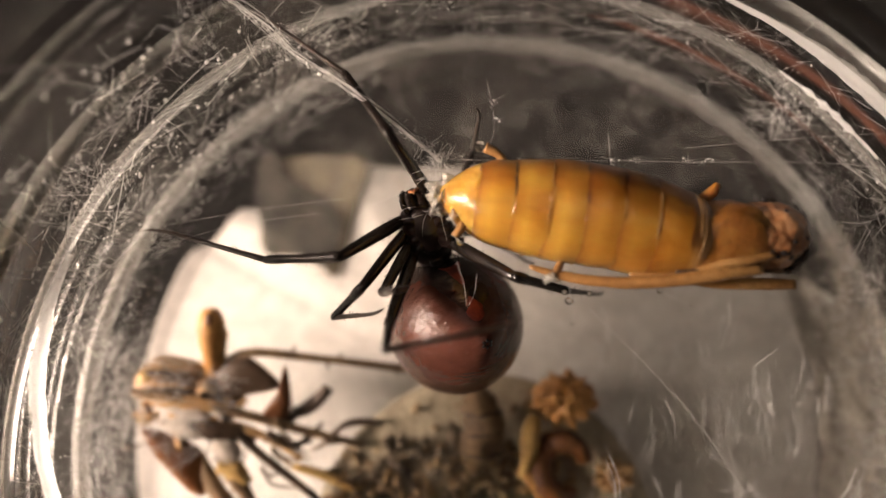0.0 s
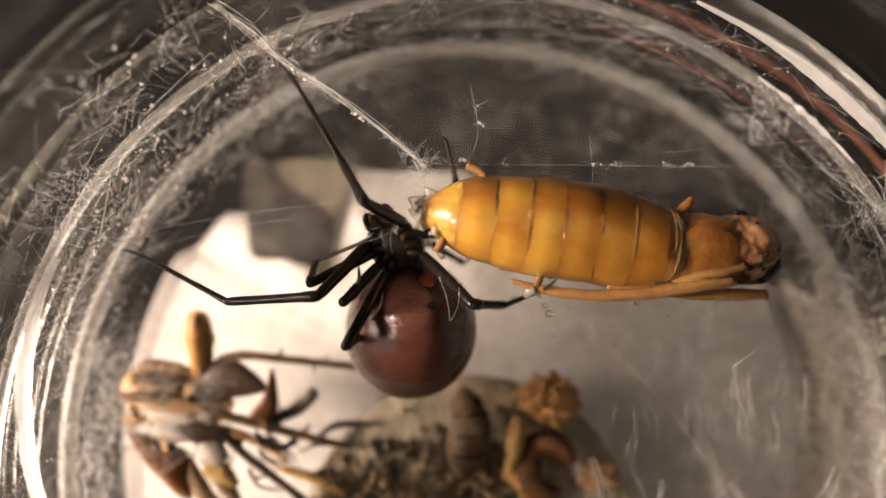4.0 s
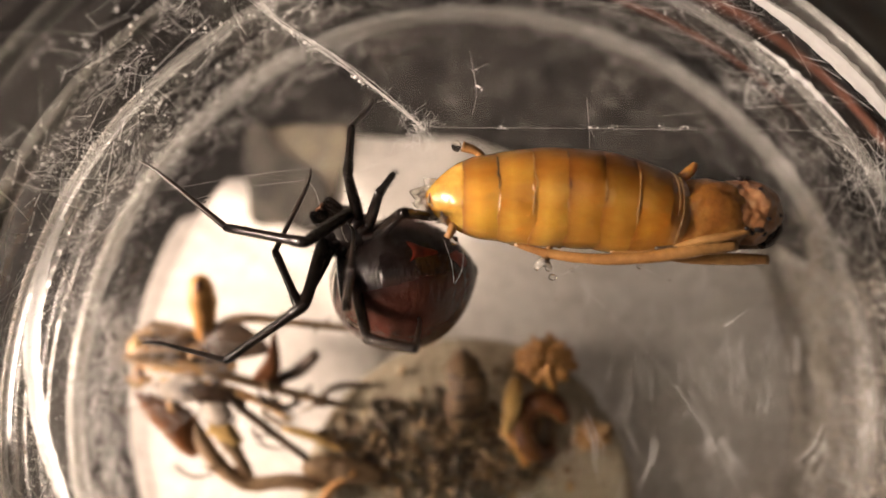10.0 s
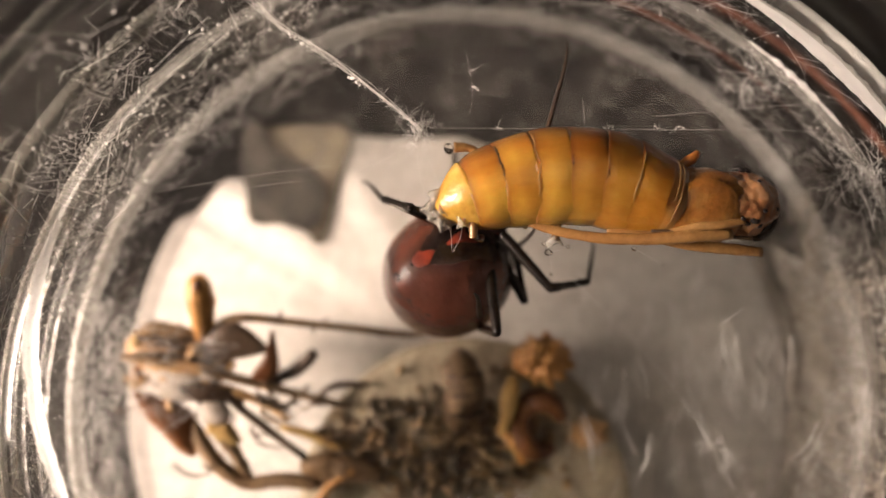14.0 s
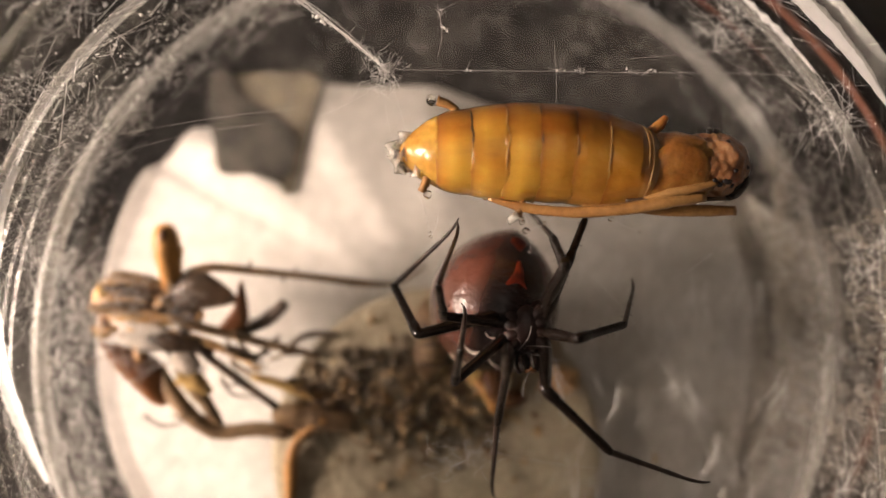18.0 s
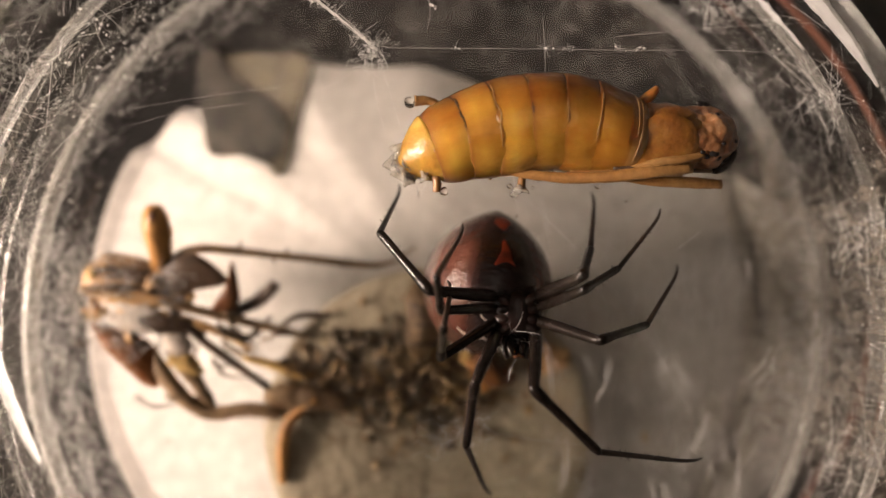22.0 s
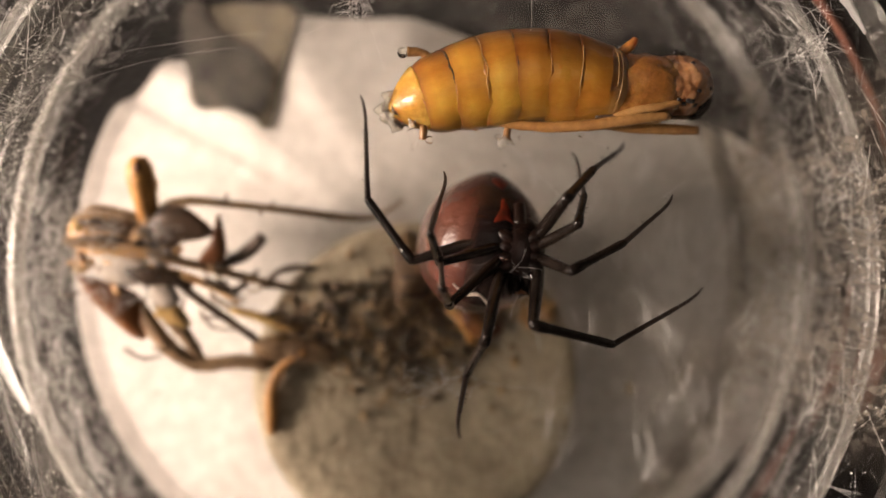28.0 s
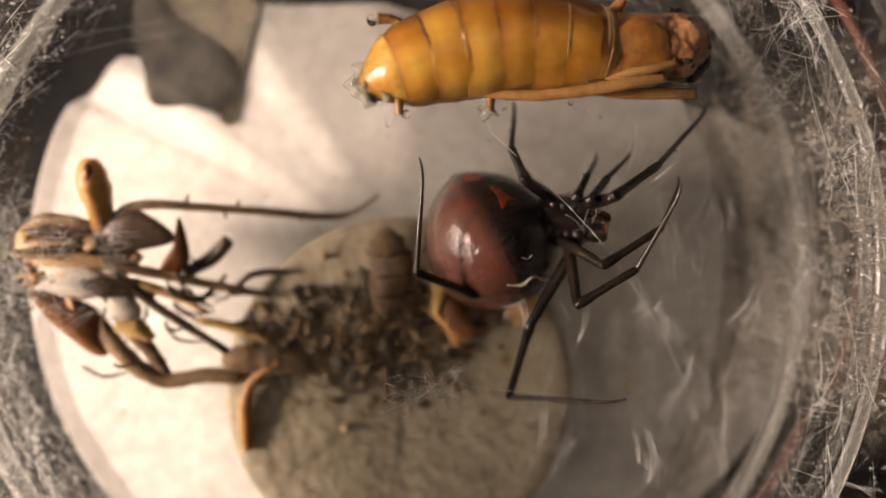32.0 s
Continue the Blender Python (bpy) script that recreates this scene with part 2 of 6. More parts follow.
skin = Mat("maroon_abdomen_skin", 0.26)
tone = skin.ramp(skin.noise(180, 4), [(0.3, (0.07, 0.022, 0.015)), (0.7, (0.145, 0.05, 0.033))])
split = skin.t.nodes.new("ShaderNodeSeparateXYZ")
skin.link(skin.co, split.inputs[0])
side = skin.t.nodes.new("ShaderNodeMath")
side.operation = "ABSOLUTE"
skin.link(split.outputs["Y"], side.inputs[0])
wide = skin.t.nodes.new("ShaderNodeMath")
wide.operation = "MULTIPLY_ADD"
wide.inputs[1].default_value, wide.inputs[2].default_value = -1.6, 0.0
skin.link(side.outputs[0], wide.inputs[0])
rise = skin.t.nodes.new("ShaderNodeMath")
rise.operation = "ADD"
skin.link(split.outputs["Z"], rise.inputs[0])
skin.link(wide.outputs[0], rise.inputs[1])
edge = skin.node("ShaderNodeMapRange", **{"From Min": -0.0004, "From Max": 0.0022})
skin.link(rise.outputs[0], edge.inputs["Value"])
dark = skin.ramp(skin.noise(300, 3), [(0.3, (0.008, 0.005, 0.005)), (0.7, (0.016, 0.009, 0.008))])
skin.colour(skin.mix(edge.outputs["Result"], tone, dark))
wrinkle = skin.noise(800, 4, 0.55, (1.0, 0.25, 1.0))
skin.bump(wrinkle, 0.45, 0.0005).put(Specular_IOR_Level=0.4, Coat_Weight=1.0, Coat_Roughness=0.2)
creases = skin.node("ShaderNodeBump", Strength=0.7, Distance=0.0005)
skin.link(skin.noise(1300, 3, 0.5, (1.0, 0.4, 1.0)), creases.inputs["Height"])
skin.link(creases.outputs["Normal"], skin.b.inputs["Coat Normal"])
SKIN = skin.m
RED = varied("orange_red_mark", 0.4, 700, [(0.32, (0.06, 0.01, 0.005)), (0.5, (0.18, 0.02, 0.007)), (0.7, (0.3, 0.04, 0.012))], 0.3, 0.0001).m
PALE = varied("pale_line", 0.5, 600, [(0.3, (0.5, 0.42, 0.34)), (0.7, (0.75, 0.68, 0.6))]).m
FOLD = varied("amber_fold", 0.4, 600, [(0.3, (0.32, 0.17, 0.05)), (0.7, (0.5, 0.31, 0.12))]).m

amber = Mat("amber_pupa_skin", 0.28)
raw_co = amber.co
shift = amber.t.nodes.new("ShaderNodeVectorMath")
shift.operation = "MULTIPLY_ADD"
shift.inputs[1].default_value = (0.4, 0.3, 0.5)
amber.link(amber.t.nodes.new("ShaderNodeObjectInfo").outputs["Random"], shift.inputs[0])
amber.link(raw_co, shift.inputs[2])
amber.co = shift.outputs[0]
across = amber.t.nodes.new("ShaderNodeSeparateXYZ")
amber.link(raw_co, across.inputs[0])
along = amber.node("ShaderNodeMapRange", **{"From Min": 0.0002, "From Max": -0.00238})
amber.link(across.outputs["X"], along.inputs["Value"])
band = amber.ramp(along.outputs["Result"], [(0.0, (0.62, 0.37, 0.11)), (0.03, (0.5, 0.255, 0.045)), (0.12, (0.51, 0.26, 0.04)), (0.35, (0.54, 0.285, 0.043)), (0.62, (0.62, 0.355, 0.06)), (0.86, (0.53, 0.27, 0.043)), (0.95, (0.43, 0.19, 0.034)), (1.0, (0.35, 0.14, 0.028))])
cloud = amber.ramp(amber.noise(230, 4, 0.6, (0.5, 1.0, 1.0)), [(0.3, (0.5, 0.32, 0.2)), (0.42, (0.8, 0.66, 0.5)), (0.56, (1, 1, 1)), (0.7, (1, 1, 1))])
base = amber.mix(0.85, band, cloud, "MULTIPLY")
spots = amber.ramp(amber.noise(420, 2, 0.5, (0.25, 1.0, 1.0)), [(0.6, (1, 1, 1)), (0.78, (0.42, 0.3, 0.2))])
flank = amber.node("ShaderNodeMapRange", **{"From Min": -0.0012, "From Max": 0.0036})
amber.link(across.outputs["Y"], flank.inputs["Value"])
mottle = amber.t.nodes.new("ShaderNodeMath")
mottle.operation = "MULTIPLY"
amber.link(flank.outputs["Result"], mottle.inputs[0])
amber.link(amber.noise(260, 3, 0.6, (0.5, 1.0, 1.0)), mottle.inputs[1])
brown = amber.ramp(mottle.outputs[0], [(0.1, (1, 1, 1)), (0.28, (0.6, 0.47, 0.4)), (0.5, (0.36, 0.25, 0.22))])
base = amber.mix(0.9, base, brown, "MULTIPLY")
amber.colour(amber.mix(0.6, base, spots, "MULTIPLY"))
wet = amber.node("ShaderNodeBump", Strength=0.35, Distance=0.0006)
amber.link(amber.noise(420, 3, 0.5, (1.0, 0.45, 0.6)), wet.inputs["Height"])
amber.link(wet.outputs["Normal"], amber.b.inputs["Coat Normal"])
AMBER = amber.bump(amber.noise(700, 4, 0.6, (0.5, 1.0, 1.0)), 0.4, 0.0003).put(Subsurface_Weight=0.45, Subsurface_Radius=(0.003, 0.0013, 0.0003), Subsurface_Scale=1.0, Coat_Weight=1.0, Coat_Roughness=0.08).m
DUSK = AMBER.copy()
DUSK.name = "brown_amber_pupa_skin"
for shade_node in DUSK.node_tree.nodes:
    if shade_node.type == "VALTORGB" and len(shade_node.color_ramp.elements) == 8:
        for stop in shade_node.color_ramp.elements:
            r, g, b, a = stop.color
            stop.color = (r * 0.84, g * 0.76, b * 0.75, a)
THORAX = varied("brown_amber_thorax", 0.33, 420, [(0.26, (0.2, 0.072, 0.016)), (0.5, (0.38, 0.15, 0.032)), (0.74, (0.55, 0.27, 0.07))], 0.35, 0.0003).put(Subsurface_Weight=0.3, Subsurface_Radius=(0.002, 0.0008, 0.0002), Subsurface_Scale=1.0, Coat_Weight=1.0, Coat_Roughness=0.1).m
STRIP = varied("orange_leg_sheath", 0.35, 300, [(0.25, (0.22, 0.1, 0.03)), (0.5, (0.38, 0.19, 0.06)), (0.75, (0.52, 0.3, 0.11))], 0.3, 0.0002).put(Coat_Weight=0.8, Coat_Roughness=0.12).m
TAIL = varied("pale_wet_amber", 0.25, 300, [(0.25, (0.42, 0.2, 0.03)), (0.5, (0.6, 0.35, 0.07)), (0.75, (0.72, 0.48, 0.14))], 0.35, 0.0003).put(Subsurface_Weight=0.4, Subsurface_Radius=(0.002, 0.001, 0.0003), Subsurface_Scale=1.0, Coat_Weight=1.0, Coat_Roughness=0.06).m
HEAD = varied("mottled_pink_brown_head", 0.35, 380, [(0.3, (0.03, 0.016, 0.01)), (0.4, (0.2, 0.085, 0.038)), (0.54, (0.32, 0.145, 0.06)), (0.75, (0.46, 0.25, 0.12))], 0.3, 0.0004).put(Subsurface_Weight=0.3, Subsurface_Radius=(0.0015, 0.0007, 0.0004), Subsurface_Scale=1.0, Coat_Weight=0.8, Coat_Roughness=0.15).m
DARKSPOT = varied("black_spot", 0.4, 600, [(0.3, (0.008, 0.006, 0.006)), (0.7, (0.03, 0.02, 0.018))]).m

MM = 0.001


# ---- shape helpers ----
def part(name, bm, material, parent=None, label="", at=None):
    me = bpy.data.meshes.new(name)
    bm.normal_update()
    for f in bm.faces:
        f.smooth = True
    bm.to_mesh(me)
    bm.free()
    me.materials.append(material)
    ob = new(name, me)
    if parent:
        ob.parent = parent
    if at is not None:
        ob.matrix_basis = at
    if label:
        ob["label"] = label
    return ob


def holder(name, label, category, group=""):
    ob = new(name)
    ob.empty_display_size = 0.002
    return tagged(ob, label, category, group)


def lathe(profile, n=160):
    bm = bmesh.new()
    rings = []
    for r, z in profile:
        if r < 1e-7:
            rings.append([bm.verts.new((0, 0, z))])
        else:
            rings.append([bm.verts.new((r * math.cos(2 * math.pi * i / n), r * math.sin(2 * math.pi * i / n), z)) for i in range(n)])
    for a, b in zip(rings, rings[1:]):
        for i in range(n):
            j = (i + 1) % n
            vs = list(dict.fromkeys([a[i % len(a)], a[j % len(a)], b[j % len(b)], b[i % len(b)]]))
            if len(vs) > 2:
                bm.faces.new(vs)
    bmesh.ops.recalc_face_normals(bm, faces=bm.faces)
    return bm


def slab(x0, x1, y0, y1, z0, z1):
    bm = bmesh.new()
    bmesh.ops.create_cube(bm, size=1, matrix=Matrix.LocRotScale(((x0 + x1) / 2, (y0 + y1) / 2, (z0 + z1) / 2), None, (x1 - x0, y1 - y0, z1 - z0)))
    return bm


def smooth_path(points, steps=5):
    """A rounded line through the points."""
    p = [Vector(q) for q in points]
    if len(p) < 3:
        return p
    out = []
    for i in range(len(p) - 1):
        a, b, c, d = p[max(i - 1, 0)], p[i], p[i + 1], p[min(i + 2, len(p) - 1)]
        for k in range(steps):
            t = k / steps
            out.append(0.5 * (2 * b + (c - a) * t + (2 * a - 5 * b + 4 * c - d) * t * t + (3 * b - a - 3 * c + d) * t ** 3))
    return out + [p[-1]]


def sweep(bm, path, radii, n=8, flat=1.0, rough=0.0):
    """A closed tube along path; radii run evenly along it."""
    m = len(path)
    rings, side = [], Vector((0, 0, 1))
    for i, p in enumerate(path):
        d = (path[min(i + 1, m - 1)] - path[max(i - 1, 0)]).normalized()
        if abs(d.dot(side)) > 0.95:
            side = Vector((0, 1, 0.1))
        u = (side - d * side.dot(d)).normalized()
        w = d.cross(u)
        f = i / (m - 1) * (len(radii) - 1)
        k = min(int(f), len(radii) - 2)
        r = radii[k] + (radii[k + 1] - radii[k]) * (f - k)
        ring = []
        for j in range(n):
            a = 2 * math.pi * j / n
            q = r * (1 + rough * random.uniform(-1, 1))
            ring.append(bm.verts.new(p + u * (math.cos(a) * q * flat) + w * (math.sin(a) * q)))
        rings.append(ring)
        side = u
    for a, b in zip(rings, rings[1:]):
        for j in range(n):
            bm.faces.new((a[j], a[(j + 1) % n], b[(j + 1) % n], b[j]))
    bm.faces.new(rings[0][::-1])
    bm.faces.new(rings[-1])
    return bm


def tube(points, radii, n=9, flat=1.0, rough=0.0, steps=5):
    return sweep(bmesh.new(), smooth_path([Vector(p) * MM for p in points], steps), [r * MM for r in radii], n, flat, rough)


def blob(size, at=(0, 0, 0), rough=0.0, freq=1.0, cuts=3, turn=(0, 0, 0)):
    """A lumpy ellipsoid with half-axes in millimetres."""
    bm = bmesh.new()
    bmesh.ops.create_icosphere(bm, subdivisions=cuts, radius=1)
    seed = Vector((random.uniform(0, 50), random.uniform(0, 50), 0))
    for v in bm.verts:
        if rough:
            v.co *= 1 + rough * noise.noise(v.co * freq + seed) + 0.5 * rough * noise.noise(v.co * freq * 2.7 + seed)
    m = Matrix.LocRotScale([c * MM for c in at], Euler([radians(a) for a in turn]), [s * MM for s in size])
    bm.transform(m)
    return bm


def plate(outline, thick, dome, cuts=3):
    """A thin domed plate over an outline in millimetres."""
    bm = bmesh.new()
    pts = smooth_path(list(outline) + [outline[0]], 4)[:-1]
    c = sum(pts, Vector()) / len(pts)
    rows = 5
    for sgn in (1, -1):
        rings = []
        for k in range(rows):
            f = 1 - k / rows
            ring = []
            for p in pts:
                q = c + (p - c) * f
                q.z += dome * (1 - f * f) + sgn * thick * (0.5 if k else 0.1) + 0.12 * dome * noise.noise(Vector((q.x * 0.9, q.y * 0.9, 3)))
                ring.append(bm.verts.new(q * MM))
            rings.append(ring)
        top = bm.verts.new((c + Vector((0, 0, dome + sgn * thick * 0.5))) * MM)
        n = len(pts)
        for a, b in zip(rings, rings[1:]):
            for j in range(n):
                bm.faces.new((a[j], a[(j + 1) % n], b[(j + 1) % n], b[j]))
        for j in range(n):
            bm.faces.new((rings[-1][j], rings[-1][(j + 1) % n], top))
    bmesh.ops.remove_doubles(bm, verts=bm.verts, dist=0.00003)
    bmesh.ops.recalc_face_normals(bm, faces=bm.faces)
    return bm


# ---- room, table, jar ----
for name, box in (("wall_north", (-1.6, 1.6, 1.5, 1.6, -0.8, 1.7)), ("wall_south", (-1.6, 1.6, -1.6, -1.5, -0.8, 1.7)),
                  ("wall_east", (1.5, 1.6, -1.5, 1.5, -0.8, 1.7)), ("wall_west", (-1.6, -1.5, -1.5, 1.5, -0.8, 1.7)),
                  ("ceiling", (-1.6, 1.6, -1.6, 1.6, 1.7, 1.8)), ("floor", (-1.6, 1.6, -1.6, 1.6, -0.9, -0.8))):
    tagged(part(name, slab(*box), PLASTER), "plain plastered " + name.split("_")[0] + " of the room", name.split("_")[0], kind="structure")
table = holder("table", "dark brown wooden table that carries the jar", "table")
part("tabletop", slab(-0.5, 0.5, -0.4, 0.4, -0.0344, -0.0044), TABLE, table)
for x in (-0.45, 0.45):
    for y in (-0.35, 0.35):
        part("leg", slab(x - 0.025, x + 0.025, y - 0.025, y + 0.025, -0.8, -0.0344), TABLE, table)

sheet = lathe([(0, -0.0044), (0.0338, -0.0044), (0.034, -0.0043), (0.0338, -0.0042), (0, -0.0042)], 128)
for v in sheet.verts:
    v.co.y = min(v.co.y, 0.0243 + 0.0004 * math.sin(v.co.x * 220))
    v.co.x += 0.0016
    if v.co.x > 0.02 and v.co.y < 0.012:
        v.co.x = 0.02 + (v.co.x - 0.02) * 1.35
    v.co.y = min(v.co.y, 0.0172 + 0.9 * (v.co.x + 0.0261) + 0.0005 * math.sin(v.co.x * 1500))
    v.co.y = min(v.co.y, 0.0202 + 0.0005 * math.sin(v.co.x * 900) + 0.7 * max(0.0, v.co.x + 0.0195))
    over = v.co.y - 0.0243 + 0.36 * max(0.0, v.co.x + 0.001)
    if over > 0:
        v.co.y -= over
tagged(part("paper_sheet", sheet, PAPER), "white cut paper lying under the glass jar", "paper")
card = holder("card", "small dark grey and tan card lying on the paper", "card")
part("tan_panel", plate([(-4.4, 10.4, 0), (0, 10.6, 0), (5, 10.2, 0), (4, 5, 0), (2.7, -0.9, 0), (1.2, -0.7, 0), (-1.7, 0.6, 0), (-4.6, 1.2, 0), (-4.8, 6, 0)], 0.2, 0.05), CARD_TAN, card, "mottled tan half of the card", pose(0, 0, 0))
part("dark_panel", plate([(-5.6, 6.4, 0), (-5.4, 10.6, 0), (-3.6, 10.8, 0), (-2.2, 8.6, 0), (-0.2, 7.2, 0), (1.9, 5.8, 0), (3.0, 3.4, 0), (2.2, 0.5, 0), (0.6, 0.3, 0), (-2, 0.9, 0), (-4.1, 0.8, 0), (-4.6, 3, 0)], 0.2, 0.1), CARD, card, "dark flap of the card", pose(0, 0, 0.0003))
part("pale_edge", tube([(-2.0, 0.35, 0), (0, -0.2, 0.1), (1.6, -0.75, 0)], [0.2, 0.5, 0.45, 0.2], 8, 0.5, 0.25), PAPER, card, "torn pale edge of the card", pose(0, 0, 0.0006))
card.matrix_world = pose(-0.0165, 0.0145, -0.0039)

profile = [(0, 0), (0.02, 0), (0.0285, 0.0001), (0.0308, 0.0006), (0.0322, 0.0018), (0.0328, 0.0036), (0.0333, 0.0055), (0.0335, 0.008), (0.0336, 0.0108),
           (0.0333, 0.0116), (0.0333, 0.0122), (0.0336, 0.0128), (0.0333, 0.0134), (0.0333, 0.014), (0.0337, 0.0148), (0.0338, 0.018), (0.0332, 0.0192), (0.0332, 0.0206), (0.0338, 0.0218), (0.0340, 0.0255), (0.0336, 0.026), (0.0336, 0.0268), (0.0341, 0.0274), (0.0344, 0.037),
           (0.0352, 0.0385), (0.0366, 0.0385), (0.0372, 0.0372), (0.0368, 0.03), (0.0366, 0.0), (0.0362, -0.0022), (0.0348, -0.0037), (0.033, -0.0042), (0.0305, -0.0042), (0.0288, -0.0034), (0.027, -0.003), (0, -0.003)]
jar = tagged(part("glass_jar", lathe(profile), GLASS), "clear round glass jar with a ribbed wall, open above", "jar")
jar.visible_shadow = False
for z, half, depth, dust in ((0.0047, 0.0009, 0.0004, MILKY), (0.0088, 0.0003, 0.0002, RIB), (0.0119, 0.00038, 0.0003, RIB), (0.0137, 0.0003, 0.0003, MILKY), (0.0199, 0.0009, 0.0005, RIB), (0.0264, 0.0006, 0.0003, RIB)):
    r = 0.0331 if z > 0.006 else 0.0327
    loop = [(r + 0.0002 - (depth + 0.0002) * math.cos(a), z + half * math.sin(a)) for a in [radians(-90 + 22.5 * i) for i in range(9)]] + [(r + 0.0006, z + half * 0.8), (r + 0.0006, z - half * 0.8)]
    rib = part("rib", lathe(loop + [loop[0]], 200), dust, jar, "dusty raised glass rib")
    rib.visible_shadow = False
# unseen band outside the glass, added to shade the right of the floor
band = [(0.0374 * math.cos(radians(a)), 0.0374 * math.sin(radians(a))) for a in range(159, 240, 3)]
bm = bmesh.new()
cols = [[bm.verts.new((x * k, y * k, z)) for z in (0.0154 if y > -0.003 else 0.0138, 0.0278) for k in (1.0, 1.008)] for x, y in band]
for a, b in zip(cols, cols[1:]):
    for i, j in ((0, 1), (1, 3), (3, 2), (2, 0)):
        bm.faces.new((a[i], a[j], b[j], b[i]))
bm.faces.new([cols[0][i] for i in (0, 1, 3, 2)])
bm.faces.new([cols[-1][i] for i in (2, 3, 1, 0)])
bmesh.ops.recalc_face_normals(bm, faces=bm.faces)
# white strips shaped like the lamp's glints on the glass ribs
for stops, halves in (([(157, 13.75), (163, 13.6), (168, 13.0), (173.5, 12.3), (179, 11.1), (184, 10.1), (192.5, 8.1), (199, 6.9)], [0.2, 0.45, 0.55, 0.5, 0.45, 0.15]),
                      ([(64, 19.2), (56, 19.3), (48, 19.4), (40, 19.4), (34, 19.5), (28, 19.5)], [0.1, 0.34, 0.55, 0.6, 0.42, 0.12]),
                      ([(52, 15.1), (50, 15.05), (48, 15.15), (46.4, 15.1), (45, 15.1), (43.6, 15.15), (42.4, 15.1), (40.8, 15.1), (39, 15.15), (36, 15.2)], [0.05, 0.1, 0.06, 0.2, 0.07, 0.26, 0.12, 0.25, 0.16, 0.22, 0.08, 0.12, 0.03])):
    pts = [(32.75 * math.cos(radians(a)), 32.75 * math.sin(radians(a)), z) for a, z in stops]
    glint_strip = part("worn_rib", tube(pts, halves, 10, 1.0, 0.12, 8), GLINT, jar, "white strip standing in for a glint on a glass rib")
    glint_strip.visible_shadow = False
# the added shade band from above, no real part of the jar
part("label", bm, CARD, jar, "unseen dark band added outside the jar to shade its floor")
path = []
for p in smooth_path([(-60, 41.5, 0), (-33, 41.8, 0), (-23, 43, 0), (-13, 46, 0), (5, 49, 0), (25, 49, 0), (45, 46.8, 0), (58, 45.6, 0), (68, 45.6, 0), (85, 48, 0)], 5):
    path.append(Vector((p.y * math.cos(radians(p.x)), p.y * math.sin(radians(p.x)), -3.1)) * MM)
tagged(part("cord", sweep(bmesh.new(), path, [0.0012, 0.0012], 10), CORD), "thin rust-red cord lying round the jar on the table", "cord")

# ---- things on the jar's floor ----
disc = lathe([(0, 0.0002), (0.0136, 0.0002), (0.0143, 0.0005), (0.0145, 0.0009), (0.0141, 0.0013), (0.0128, 0.0015), (0.010, 0.0015), (0.006, 0.0014), (0.003, 0.0014), (0, 0.0014)], 96)
for v in disc.verts:
    if v.co.z > 0.001:
        v.co.z += 0.00025 * noise.noise(v.co * 500) + 0.0002 * noise.noise(v.co * 1300)
    v.co.x *= 1 + 0.02 * noise.noise(v.co * 90)
tagged(part("felt_disc", disc, FELT, at=pose(-0.0003, -0.0103, 0.0001)), "round grey-olive felt disc with crumbs on it", "disc")

husk = holder("dried_cricket", "dried brown cricket remains leaning on the jar wall", "insect")
part("wing_case", plate([(-28.6, 0.1, 4.0), (-26.3, -0.6, 3.6), (-23.7, -2.0, 3.0), (-23.4, -5.3, 2.4), (-24.5, -5.5, 2.4), (-26.3, -3.7, 3.0), (-27.8, -1.8, 3.6)], 0.25, 0.8), RUST, husk, "glossy rust-brown wing case")
part("shield", plate([(-22.8, 4.1, 4.0), (-21.8, 5.2, 4.2), (-20, 5.6, 4.2), (-18.5, 4.7, 4.0), (-17.3, 3.2, 3.8), (-19.7, 2.6, 3.8), (-22.5, 2.4, 3.8)], 0.3, 0.3), UMBER, husk, "dark grey-brown shield plate")
part("side_plate", plate([(-19.3, 0.5, 3.4), (-17.6, 2.8, 3.7), (-17, 5, 3.8), (-16.4, 2.3, 3.6), (-16.8, 0.9, 3.4), (-18.3, 0.1, 3.3)], 0.25, 0.4), RUST, husk, "dark red-brown side plate")
body = part("body", tube([(-29.2, 3.4, 3.2), (-27.3, 3.6, 3.4), (-24.8, 3.3, 3.4), (-22.5, 2.6, 3.1), (-20.5, 1.6, 2.8)], [0.9, 1.25, 1.3, 1.2, 1.0, 0.6], 18, 0.8, 0.16), TAN, husk, "tan striped body")
for pts in ([(-29, 4.2, 4.2), (-26.5, 4.4, 4.6), (-23.6, 3.9, 4.4)], [(-28.8, 2.9, 4.2), (-26.2, 3.0, 4.6), (-23.2, 2.4, 4.3), (-21.4, 1.9, 3.6)], [(-27.5, 3.7, 4.5), (-25.5, 3.8, 4.7), (-24.0, 3.2, 4.6)]):
    part("stripe", tube(pts, [0.1, 0.3, 0.26, 0.1], 7, 0.6, 0.3), UMBER, body, "dark stripe")
random.seed(11)
for k in range(60):
    x, y = max(-28.3, random.gauss(-24.3, 2.4)), max(-1.2, random.gauss(1.6, 1.6))
    part("flake", blob((random.uniform(0.3, 0.8), random.uniform(0.2, 0.5), 0.07), (x, y, random.uniform(3.4, 4.6)), 0.7, 3.0, 2, (random.uniform(-40, 40), random.uniform(-40, 40), random.uniform(0, 180))), random.choice((TAN, UMBER, RUST, YELLOW)), body)
